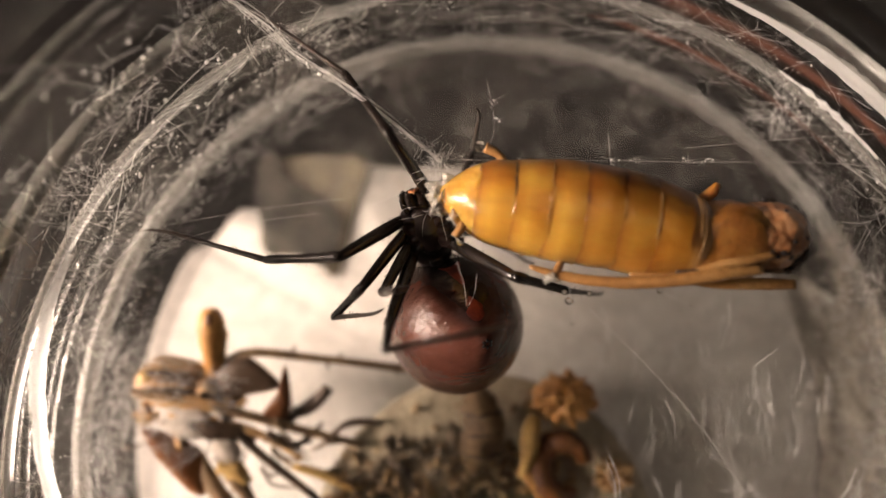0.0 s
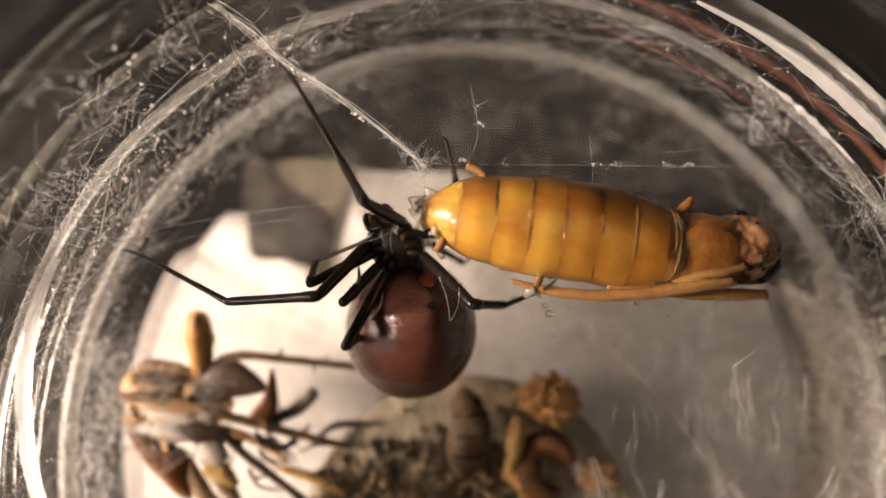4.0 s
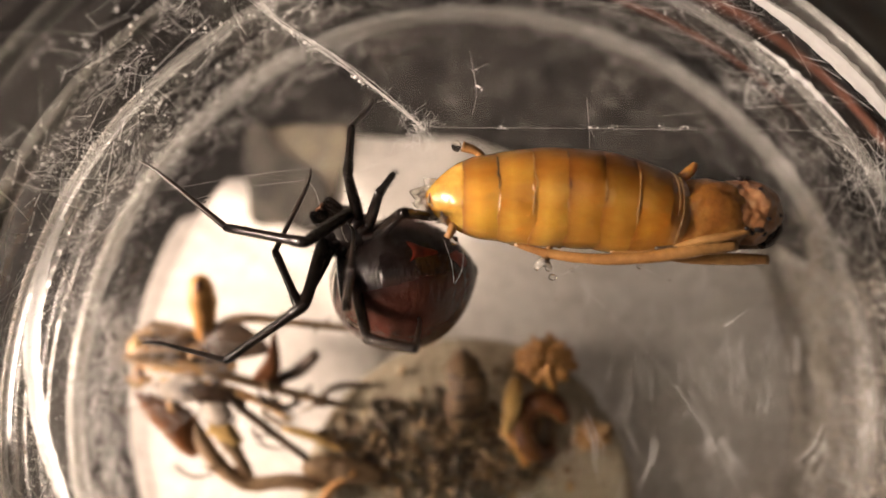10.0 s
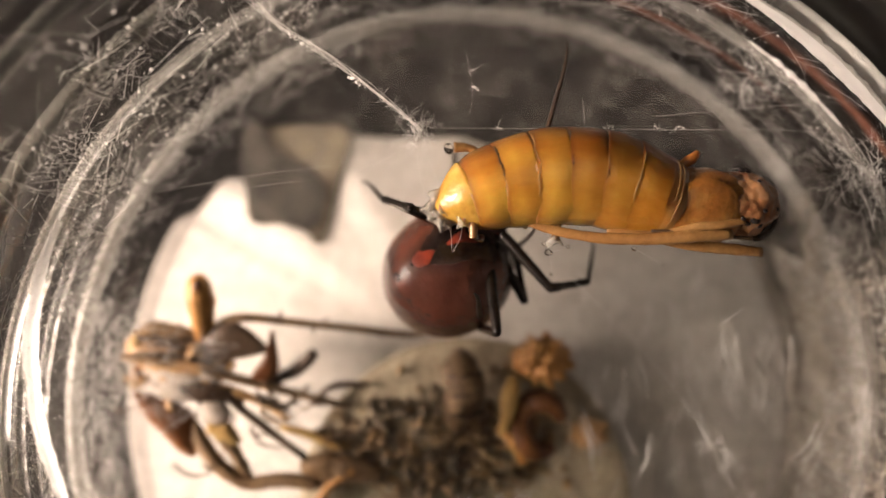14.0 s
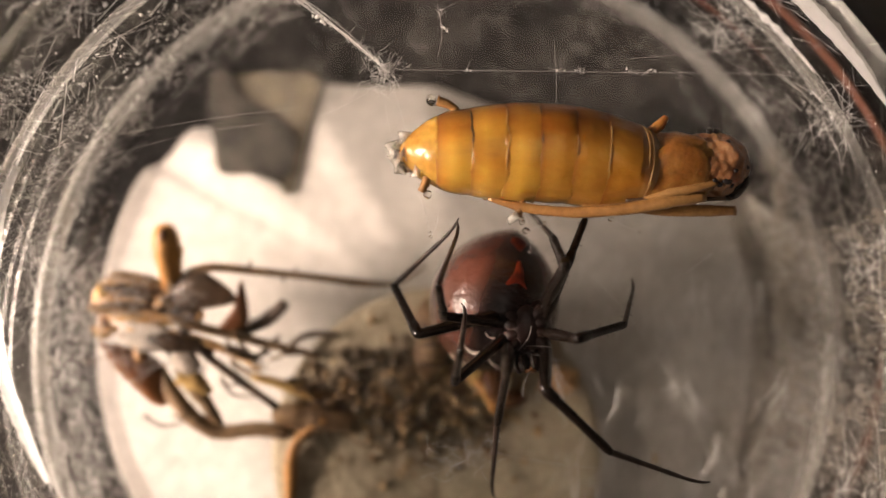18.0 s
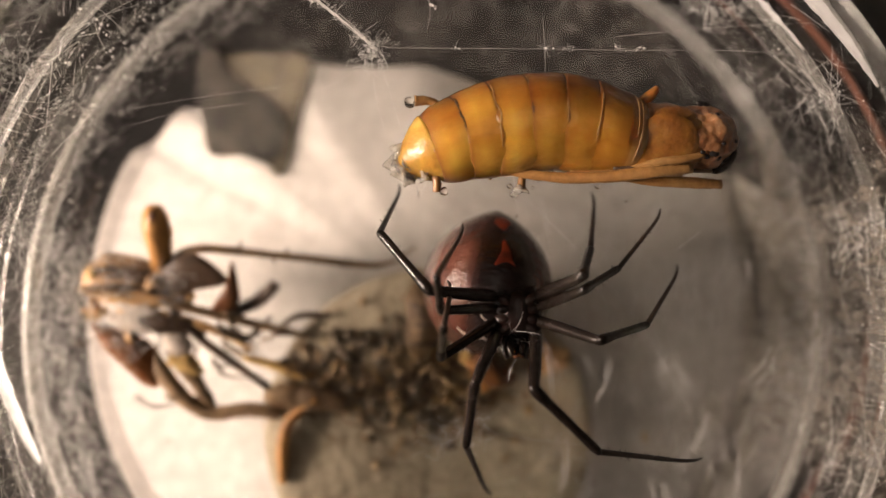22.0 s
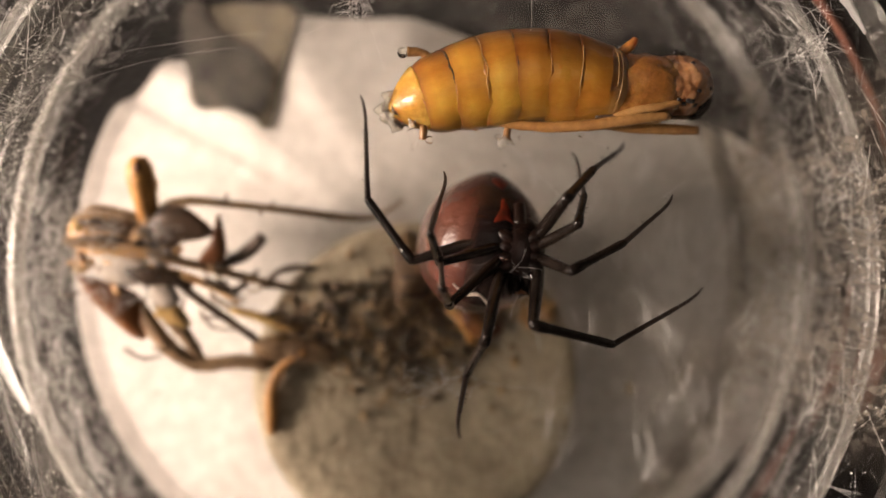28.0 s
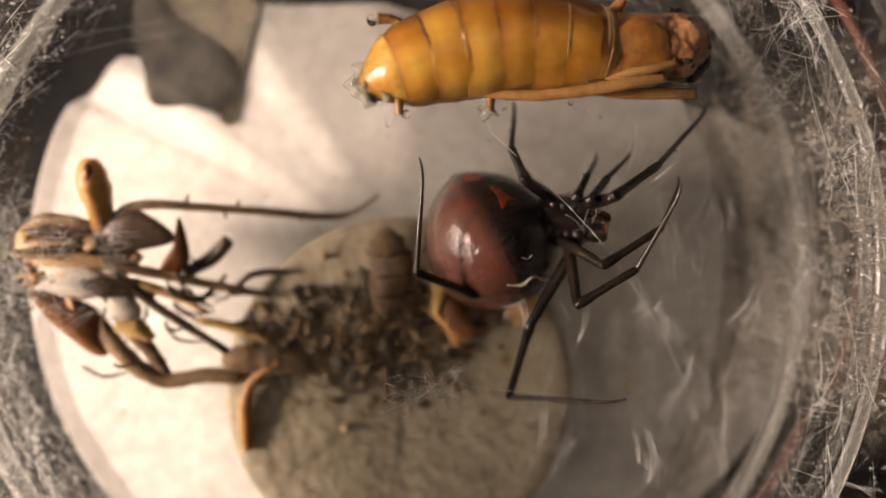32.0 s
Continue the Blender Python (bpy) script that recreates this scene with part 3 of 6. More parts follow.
for k in range(30):
    x, y, a, l = random.gauss(-19.5, 4), random.gauss(-1.6, 3.0), random.gauss(-0.4, 1.0), random.uniform(1.5, 4.5)
    part("bristle", tube([(x, y, random.uniform(2, 4)), (x + l * 0.5 * math.cos(a), y + l * 0.5 * math.sin(a), random.uniform(2.4, 4)), (x + l * math.cos(a + 0.3), y + l * math.sin(a + 0.3), random.uniform(1.6, 3.4))], [0.1, 0.14, 0.06], 6, 1, 0.2), random.choice((DRAB, UMBER)), body)
for outline in ([(-27.6, 1.9, 4.4), (-24.6, 1.7, 4.6), (-22.2, 0.6, 4.2), (-22.8, -0.6, 3.9), (-25.2, -1.0, 3.9), (-27.2, 0.4, 4.2)], [(-22.6, -0.8, 4.0), (-20.9, -1.0, 3.8), (-20.3, -2.4, 3.5), (-21.6, -3.0, 3.4), (-22.7, -2.0, 3.6)]):
    part("wing_membrane", plate(outline, 0.1, 0.5), PALE, husk, "pale papery wing membrane")
for pts, rr, mat in (([(-28.9, 4.6, 3.4), (-27, 5.3, 3.9), (-24.6, 4.9, 3.9), (-23.2, 4.3, 3.5)], [0.3, 0.5, 0.45, 0.3], DRAB), ([(-28.6, 1.6, 3.6), (-26.6, 2.2, 4.6), (-23.4, 1.8, 4.5), (-20.6, 1.2, 3.8)], [0.3, 0.55, 0.6, 0.3], TAN), ([(-24.4, 0.4, 4.4), (-22.6, -0.2, 4.3), (-20.6, -0.4, 3.7), (-19.4, -1.2, 3.2)], [0.4, 0.8, 0.7, 0.3], UMBER), ([(-22.4, -3.2, 3.2), (-21.0, -3.6, 3.0), (-19.8, -4.6, 2.8)], [0.5, 0.8, 0.4], YELLOW)):
    part("ridge", tube(pts, rr, 10, 0.7, 0.22), mat, body, "rough dried ridge of the body")
part("thigh", tube([(-23.1, 9.5, 5.0), (-22.8, 7.9, 5.0), (-22.8, 5.4, 4.0), (-23.0, 4.0, 3.2)], [0.55, 1.05, 1.2, 0.95, 0.75, 0.7], 14, 1, 0.13), ORANGE, husk, "orange-tan thigh stump")
part("hollow", blob((0.35, 0.6, 0.2), (-22.75, 8.5, 6.1), 0.25), RUST, husk, "brown hollow in the thigh")
long_leg = part("leg", tube([(-22.4, 4.7, 3.5), (-20.9, 5.7, 4.0), (-18.8, 6.0, 4.2), (-15.9, 5.7, 4.0), (-10.5, 5.1, 3.0), (-4.6, 4.5, 1.8), (-1.4, 6.1, 1.3)], [0.35, 0.42, 0.4, 0.36, 0.34, 0.3, 0.36, 0.2, 0.14], 9, 1, 0.06), DRAB, husk)
for x, y, z, s in ((-16.3, 5.9, 4.0, 1), (-13.6, 5.4, 3.5, -1), (-12.6, 5.3, 3.3, 1), (-8.0, 4.9, 2.4, -1)):
    part("spur", tube([(x, y, z), (x + 0.1, y + 0.45 * s, z + 0.2), (x + 0.3, y + 0.75 * s, z + 0.3)], [0.2, 0.13, 0.05], 6), UMBER, long_leg)
part("leg", tube([(-29, 2.8, 5.0), (-25, 2.2, 4.6), (-19.9, 0.9, 3.8), (-14.7, -0.6, 2.6), (-10.6, -1.7, 1.9)], [0.3, 0.45, 0.45, 0.4, 0.35, 0.25], 9, 1, 0.08), DRAB, husk)
part("leg", tube([(-22.1, 0.9, 4.2), (-19.1, -2, 3.4), (-14.2, -5.9, 2.5)], [0.3, 0.38, 0.36, 0.3], 9, 1, 0.08), UMBER, husk)
part("leg", tube([(-24, -2.7, 2.6), (-22.9, -4.8, 2.4), (-21.2, -6.8, 2.2), (-19.1, -8, 2.0), (-16, -7.8, 2.0), (-13.3, -8.2, 2.0)], [0.5, 0.7, 0.72, 0.7, 0.62, 0.66, 0.5], 10, 1, 0.12), DRAB, husk, "hairy bent hind leg")
part("leg", tube([(-22.3, -2.8, 2.8), (-21, -4.4, 2.6), (-19.6, -6.3, 2.4), (-19, -7.4, 2.2)], [0.5, 0.62, 0.5, 0.3], 10, 1, 0.18), DRAB, husk)
part("leg", tube([(-17.1, 0.6, 2.5), (-15, 1.6, 2.5), (-13.5, 3, 3.0)], [0.45, 0.6, 0.5], 9, 1, 0.05), UMBER, husk)
part("leg", tube([(-16.2, -3.2, 3.0), (-13.6, -4, 2.8), (-10.7, -5.2, 2.4)], [0.3, 0.42, 0.36], 9, 1, 0.08), YELLOW, husk)
part("leg", tube([(-13.5, -1.2, 2.4), (-12.2, 0.0, 2.4), (-11, 0.24, 2.2), (-9, 0.2, 2.0)], [0.2, 0.26, 0.3, 0.2], 8, 1, 0.1), UMBER, husk)
part("leg", tube([(-26, 1.0, 4.6), (-22, 0.4, 4.0), (-18.4, -0.9, 3.4), (-15.5, -2.6, 3.0)], [0.25, 0.4, 0.36, 0.2], 8, 1, 0.1), TAN, husk)
part("leg", tube([(-18.5, -0.5, 2.4), (-16.6, -1.6, 2.2), (-15.4, -1.2, 2.4), (-14.0, 0.2, 2.2)], [0.2, 0.3, 0.26, 0.14], 8, 1, 0.1), UMBER, husk)
part("abdomen", tube([(-14.6, -6.4, 2.4), (-12.8, -6.6, 2.4), (-10.6, -6.9, 2.4), (-7.6, -7.4, 2.3)], [0.5, 0.95, 1.1, 1.05, 0.6], 18, 0.7, 0.25), DRAB, husk, "brown shrivelled abdomen")
part("leg", tube([(-10, -6.9, 3.0), (-12, -8.2, 2.6), (-13, -10.1, 2.4), (-13.2, -14.1, 1.9)], [0.3, 0.4, 0.45, 0.5, 0.55, 0.35], 10, 1, 0.04), ORANGE, husk, "orange hanging leg")

shell = holder("beetle_husk", "hollow brown beetle husk lying on the disc", "insect husk")
part("shell", tube([(-1.0, 3.2, 3.6), (-0.9, 1.8, 4.1), (-0.7, -0.1, 4.3), (-1.1, -2.4, 4.0), (-1.3, -4, 3.4)], [0.4, 1.3, 1.65, 1.6, 1.1, 0.3], 20, 0.8, 0.16), DRAB, shell)
for y in (1.2, -0.4, -2.0):
    part("ring", tube([(-2.5, y, 3.6), (-1.7, y - 0.2, 5.2), (-0.6, y - 0.2, 5.5), (0.6, y, 4.9), (1.0, y, 3.9)], [0.12, 0.16, 0.16, 0.12], 6), UMBER, shell)
def husk_bit(name, mesh, material, label):
    return tagged(part(name, mesh, material), label, "insect husk", "husks on the disc")
husk_bit("husk_shard", tube([(3.6, 0.9, 3.9), (3.2, -0.6, 4.3), (3.0, -2, 4.2), (2.5, -4.1, 3.4)], [0.4, 0.75, 0.8, 0.6, 0.3], 12, 0.8, 0.06), YELLOW, "yellow dried leg segment standing on the crumbs")
husk_bit("husk_lump", blob((2.0, 1.8, 1.5), (6.0, 2.3, 3.4), 0.75, 3.2, 4), ORANGE, "orange crinkled husk lump among the crumbs")
curl = [(5.9 + 1.9 * math.cos(a), -3.4 + 2.1 * math.sin(a), 3.2 + 0.4 * math.sin(2 * a)) for a in [0.3 + 0.55 * i for i in range(10)]]
husk_bit("husk_curl", tube(curl, [0.6, 1.0, 1.1, 1.0, 0.9, 0.5], 12, 1.0, 0.12), RUST, "curled brown husk with a hollow middle")
husk_bit("husk_lump", blob((1.4, 1.1, 1.1), (10.2, -4.1, 2.4), 0.75, 3.0, 4), TAN, "small tan husk lump beside the disc")
husk_bit("husk_shard", tube([(4.4, -6.5, 3.0), (3.6, -4.6, 3.6), (2.2, -3.4, 3.2)], [0.4, 0.6, 0.4], 10, 1, 0.1), ORANGE, "short orange husk leg on the crumbs")


def crumbs(count, place, size):
    """Irregular crumbs: (x, y, z) from place(), in millimetres."""
    bm = bmesh.new()
    for _ in range(count):
        x, y, z = place()
        s = random.uniform(*size)
        m = Matrix.LocRotScale(Vector((x, y, z)) * MM, Euler([random.uniform(0, 6.3) for _ in range(3)]), Vector((s * random.uniform(0.7, 2.6), s, s * random.uniform(0.3, 0.9))) * MM)
        made = bmesh.ops.create_icosphere(bm, subdivisions=1, radius=1)
        for v in made["verts"]:
            v.co *= random.uniform(0.55, 1.35)
        bmesh.ops.transform(bm, matrix=m, verts=made["verts"])
    return bm


def heap():
    while True:
        x, y = random.gauss(-1.5, 4.6), random.gauss(-6.0, 2.7)
        if random.random() < 0.14:
            x, y = random.gauss(-10.5, 2.6), random.gauss(-4.6, 1.5)
        h = 1.7 * math.exp(-((x + 0.5) / 7) ** 2 - ((y + 4.5) / 4.5) ** 2)
        if math.hypot(x, y + 10.3) < 14.5 or random.random() < 0.15:
            return x, y, random.uniform(1.4, 1.8 + h)


tagged(part("crumb_heap", crumbs(420, heap, (0.12, 0.5)), FRASS), "dark brown crumbs heaped on the grey disc", "crumbs", kind="stuff")
tagged(part("clods", crumbs(70, lambda: random.choice(((random.gauss(-5.0, 1.6), random.gauss(-2.2, 1.1), 1.8), (random.gauss(-8.5, 2.2), random.gauss(-5.6, 0.9), 1.7), (random.gauss(0.2, 1.6), random.gauss(-8.2, 2.3), 1.8), (random.gauss(-4.0, 2.5), random.gauss(-5.0, 1.6), 1.8))), (0.35, 0.95)), CLOD), "grey-brown clods clumped together on the disc", "crumbs", kind="stuff")
tagged(part("floor_crumbs", crumbs(90, lambda: (random.uniform(-26, 27), random.uniform(-24, 22), 0.1), (0.04, 0.14)), RUST), "tiny red-brown specks strewn on the jar floor", "crumbs", kind="stuff")
bm = bmesh.new()
for _ in range(40):
    x, y, z = heap()
    a, l = random.uniform(0, 6.3), random.uniform(1.5, 5)
    p = [Vector((x, y, z)), Vector((x + l * 0.5 * math.cos(a), y + l * 0.5 * math.sin(a), z + random.uniform(0, 0.8))), Vector((x + l * math.cos(a + 0.4), y + l * math.sin(a + 0.4), max(1.5, z - 0.4)))]
    sweep(bm, smooth_path([q * MM for q in p], 3), [random.uniform(0.00006, 0.0002), 0.00008], 5)
tagged(part("leg_litter", bm, DRAB), "thin drab broken legs in the crumb heap", "crumbs", kind="stuff")


# ---- silk ----
def thread(bm, points, r=0.02, n=3, jitter=0.0):
    p = [Vector(q) * MM for q in points]
    if jitter:
        p = [q + Vector([random.gauss(0, jitter) * MM for _ in range(3)]) for q in p]
    sweep(bm, p, [r * MM, r * MM], n)


def speck(bm, p, s):
    m = Matrix.LocRotScale(Vector(p) * MM, Euler([random.uniform(0, 6.3) for _ in range(3)]), Vector((s * random.uniform(0.6, 1.6), s, s)) * MM)
    bmesh.ops.create_icosphere(bm, subdivisions=1, radius=1, matrix=m)


def wall_web(lo, hi, count, zs, bright, lean):
    """Fine criss-cross threads spun along the jar's wall between two bearings."""
    verts, faces = [], []
    for _ in range(count):
        a = radians(random.uniform(lo, hi))
        z = random.uniform(*zs)
        l = random.uniform(0.5, 3.5) if random.random() < 0.8 else random.uniform(3, 10)
        dirn = random.gauss(lean, 0.9)
        depth = random.uniform(0.2, 3.2) ** 1.0
        r = random.choice((0.004, 0.006, 0.008, 0.011, 0.015)) * bright
        steps = 4
        ring = []
        wob = random.gauss(0, 0.12)
        for k in range(steps + 1):
            f = k / steps - 0.5
            aa = a + l * f * math.cos(dirn + wob * f) / 32.0
            zz = max(0.25, z + l * f * math.sin(dirn + wob * f))
            rad = 32.4 - depth + max(0.0, min(1.0, zz * 0.05)) - max(0.0, 2.2 - zz) * 1.2
            c = Vector((rad * math.cos(aa), rad * math.sin(aa), zz))
            u, w = Vector((math.cos(aa), math.sin(aa), 0)), Vector((-math.sin(aa) * 0.7, math.cos(aa) * 0.7, 0.7))
            base_i = len(verts)
            for q in (u * r, w * r - u * r * 0.5, -w * r - u * r * 0.5):
                verts.append(tuple((c + q) * MM))
            ring.append(base_i)
        for s in range(steps):
            for j in range(3):
                faces.append((ring[s] + j, ring[s] + (j + 1) % 3, ring[s + 1] + (j + 1) % 3, ring[s + 1] + j))
    beads = [verts[15 * i + 3 * random.randrange(5)] for i in range(count) for _ in range(random.choice((0, 0, 2, 5)))]
    for x, y, z in beads:
        s = random.choice((0.015, 0.025, 0.04)) * bright
        i = len(verts)
        for q in ((s, 0, 0), (0, s, 0), (-s, 0, 0), (0, -s, 0), (0, 0, s), (0, 0, -s)):
            verts.append(tuple(Vector((x, y, z)) + Vector(q) * random.uniform(0.7, 1.5) * MM))
        for j in range(4):
            faces.append((i + j, i + (j + 1) % 4, i + 4))
            faces.append((i + (j + 1) % 4, i + j, i + 5))
    for _ in range(int(count * 1.6)):
        a, z, rad, s = radians(random.uniform(lo, hi)), random.uniform(*zs), 32.2 - random.uniform(0, 3), random.choice((0.02, 0.025, 0.03, 0.045, 0.08)) * bright
        c = Vector((rad * math.cos(a), rad * math.sin(a), z))
        i = len(verts)
        for q in ((s, 0, 0), (0, s, 0), (-s, 0, 0), (0, -s, 0), (0, 0, s), (0, 0, -s)):
            verts.append(tuple((c + Vector(q) * random.uniform(0.6, 1.6)) * MM))
        for j in range(4):
            faces.append((i + j, i + (j + 1) % 4, i + 4))
            faces.append((i + (j + 1) % 4, i + j, i + 5))
    me = bpy.data.meshes.new("wall_web")
    me.from_pydata(verts, [], faces)
    me.materials.append(SILK)
    return tagged(new("wall_web", me), "fine white cobweb spun over the jar wall", "cobweb", kind="stuff")


wall_web(108, 170, 560, (4, 17), 1.1, 1.2)
wall_web(112, 165, 60, (10, 21), 1.6, 1.4)
wall_web(122, 168, 60, (19, 29), 1.5, 1.3)
wall_web(165, 235, 800, (4, 19), 0.85, 1.1)
wall_web(168, 258, 800, (0.6, 8), 0.9, 0.15)
wall_web(235, 300, 260, (1, 14), 0.8, 0.6)
wall_web(45, 108, 500, (4, 21), 0.8, 0.4)
wall_web(-60, 45, 700, (3, 20), 0.8, 0.9)


def tangle(bearing, z, count, size):
    """A knot of crossing threads on the jar's wall."""
    bm = bmesh.new()
    a = radians(bearing)
    c = Vector((31.2 * math.cos(a), 31.2 * math.sin(a), z))
    for _ in range(count):
        p = c + Vector([random.gauss(0, size) for _ in range(3)])
        q = p + Vector([random.gauss(0, size * 1.1) for _ in range(3)])
        thread(bm, smooth_path([p, (p + q) / 2 + Vector([random.gauss(0, 0.12) for _ in range(3)]), q], 3), random.choice((0.006, 0.009, 0.014)))
    for _ in range(count // 6):
        speck(bm, c + Vector([random.gauss(0, size) for _ in range(3)]), random.choice((0.03, 0.05)))
    return tagged(part("web_tangle", bm, SILK), "small white knot of silk on the jar wall", "cobweb", kind="stuff")


for bearing, z, count, size in ((138, 22, 70, 0.9), (147, 19, 60, 0.8), (152, 21, 50, 0.9), (128, 23, 40, 0.9), (158, 14, 60, 0.8), (168, 10, 50, 0.8), (48, 14, 70, 0.7), (36, 9, 60, 0.9), (22, 10, 70, 1.0), (10, 13, 70, 1.0), (30, 16, 60, 1.0), (-4, 9, 60, 1.0), (-20, 12, 50, 0.9)):
    tangle(bearing, z, count, size)


def web_sheet(lo, hi, profile, material, wave=0.3):
    """A sheet of silk between two bearings along a profile of (radius, height) in millimetres."""
    bm = bmesh.new()
    span = bm.loops.layers.uv.new("span")
    line = smooth_path([(r, 0, z) for r, z in profile], 4)
    steps = int(abs(hi - lo) / 1.5)
    seed, grid = random.uniform(0, 90), []
    for i in range(steps + 1):
        a = radians(lo + (hi - lo) * i / steps)
        grid.append([])
        for p in line:
            r = p.x - abs(wave * noise.noise(Vector((p.x * 0.3 + seed, a * 9, p.z * 0.4))))
            grid[-1].append(bm.verts.new(Vector((r * math.cos(a), r * math.sin(a), p.z + wave * 0.5 * noise.noise(Vector((a * 7, p.x * 0.4, seed))))) * MM))
    for i in range(steps):
        for j in range(len(line) - 1):
            f = bm.faces.new((grid[i][j], grid[i + 1][j], grid[i + 1][j + 1], grid[i][j + 1]))
            for loop, (u, v) in zip(f.loops, ((i, j), (i + 1, j), (i + 1, j + 1), (i, j + 1))):
                loop[span].uv = (u / steps, v / (len(line) - 1))
    return tagged(part("web_sheet", bm, material), "thin smoky sheet of cobweb on the jar", "cobweb", kind="stuff")


web_sheet(-26, 27, [(28.6, 0.8), (30.6, 1.6), (31.6, 4), (32.3, 8), (32.6, 13), (32.8, 20), (33.2, 28), (33.5, 34)], VEIL)
web_sheet(-70, 55, [(29.6, 1.2), (30.9, 3), (31.5, 6), (31.9, 11), (32.2, 18)], HAZE, 0.8)
web_sheet(35, 138, [(21, 0.9), (26, 1.2), (29.5, 1.8), (31.2, 4), (31.8, 8)], SMOKE, 0.9)
web_sheet(58, 128, [(31.4, 3), (32.2, 7), (32.5, 14), (32.8, 23)], SMOKE, 0.6)
web_sheet(178, 270, [(29.6, 0.8), (31.0, 2), (31.9, 5), (32.3, 10), (32.5, 15)], SMOKE, 0.6)

# the thick strand from the jar's wall to the pupa's tail
bm = bmesh.new()
strand = [(-4.0, 18.2, 18.3), (-6.5, 20.2, 18.7), (-10.3, 23.0, 19.0), (-13.6, 25.1, 19.3), (-15.3, 26.8, 19.6), (-17.6, 28.2, 20.6)]
for k in range(8):
    spread = 0.05 + 0.07 * k / 8
    pts = [Vector(p) + Vector([random.gauss(0, spread * (1 + 2.2 * i / 5)) for _ in range(3)]) for i, p in enumerate(strand)]
    thread(bm, smooth_path(pts, 3), random.choice((0.012, 0.016, 0.026)))
for k in range(190):
    i = random.randrange(5)
    f = random.random()
    p = Vector(strand[i]).lerp(Vector(strand[i + 1]), f)
    q = p + Vector([random.gauss(0, 0.32) for _ in range(3)])
    thread(bm, [p, (p + q) / 2 + Vector((random.gauss(0, 0.15), random.gauss(0, 0.15), 0)), q], 0.01)
for k in range(26):
    p = Vector(strand[0]).lerp(Vector(strand[3]), random.random() ** 1.3)
    speck(bm, p + Vector([random.gauss(0, 0.06) for _ in range(3)]), random.choice((0.05, 0.08, 0.14)))
for k in range(110):
    p = Vector((-4.2, 18.1, 18.2)) + Vector([random.gauss(0, 0.55) for _ in range(3)])
    q = p + Vector([random.gauss(0, 0.55) for _ in range(3)])
    thread(bm, [p, (p + q) / 2 + Vector((random.gauss(0, 0.2), random.gauss(0, 0.2), 0)), q], 0.01)
tagged(part("silk_strand", bm, SILK), "white twisted silk strand with a frayed knot", "cobweb", kind="stuff")

bm = bmesh.new()
for pts, r in (([(-3.5, 18.4, 18.0), (7.1, 18.3, 18.1), (12, 18.2, 18.2), (22.3, 18.0, 18.4), (29, 17.2, 17)], 0.008),
               ([(6.3, 9.0, 13.5), (11.1, 4.2, 13.0), (14.8, -0.3, 12.5), (18.4, -6.4, 11.8), (22, -14, 9)], 0.016),
               ([(12, 19.2, 18), (20, 19.9, 18), (27, 20.6, 17)], 0.007),
               ([(7, 20.5, 18), (7.3, 17, 17), (7.2, 14.5, 15)], 0.008),
               ([(-22, 14, 18), (-15, 15.2, 18), (-10, 15.8, 18)], 0.006),
               ([(-26, 12, 16), (-18, 14.0, 17.5), (-12, 14.8, 18)], 0.005),
               ([(-1, 24, 18), (-0.5, 21, 18), (-0.8, 19.4, 17.6)], 0.008),
               ([(-4, 18, 18), (-3.2, 15.5, 17.4), (-2.6, 13.6, 16.4)], 0.008),
               ([(-4.4, 18, 18), (-4.2, 15.5, 17.4), (-3.6, 13.2, 16.4)], 0.008),
               ([(-4, 18, 18), (-6.2, 16.5, 17.6), (-8.6, 15.6, 17)], 0.01),
               ([(-2, -9.6, 12), (1.2, -8.4, 12), (3, -7, 12), (4.2, -8.2, 12), (12, -9.6, 11)], 0.01),
               ([(-9, -17, 4), (0, -14.5, 5.5), (8, -13, 6), (15, -10, 6)], 0.009)):
    thread(bm, smooth_path(pts, 4), r)
for x, y, z in ((7.1, 18.3, 18.1), (12.0, 18.2, 18.2), (13.4, 18.3, 18.2), (8.6, 18.3, 18.1), (1.2, 18.4, 18.0), (-0.6, 22.4, 18), (-0.4, 21.2, 18)):
    for k in range(5):
        speck(bm, (x + random.gauss(0, 0.2), y + random.gauss(0, 0.1), z), random.choice((0.03, 0.05, 0.07)))
    for k in range(5):
        thread(bm, [(x + random.gauss(0, 0.15), y + random.gauss(0, 0.12), z), (x + random.gauss(0, 0.4), y + random.gauss(0, 0.3), z + 0.1)], 0.01)
for k in range(14):
    x, y = 16.3 + 0.12 * k, 4.96 + 0.085 * k
    thread(bm, [(x, y, 16.2), (x + random.gauss(0, 0.15), y + random.gauss(0, 0.12), 16.2)], 0.018)
thread(bm, [(16.3, 4.96, 16.2), (18.1, 6.2, 16.3)], 0.016)
for k in range(60):
    p = Vector((-1.6 + random.random() * 5, -9.2 + random.random() * 2.2, 12))
    q = p + Vector((random.gauss(0, 0.8), random.gauss(0, 0.6), random.gauss(0, 0.3)))
    thread(bm, smooth_path([p, (p + q) / 2 + Vector((random.gauss(0, 0.4), random.gauss(0, 0.4), 0)), q], 3), 0.01)
tagged(part("loose_threads", bm, SILK), "thin loose silk threads with bright specks", "cobweb", kind="stuff")

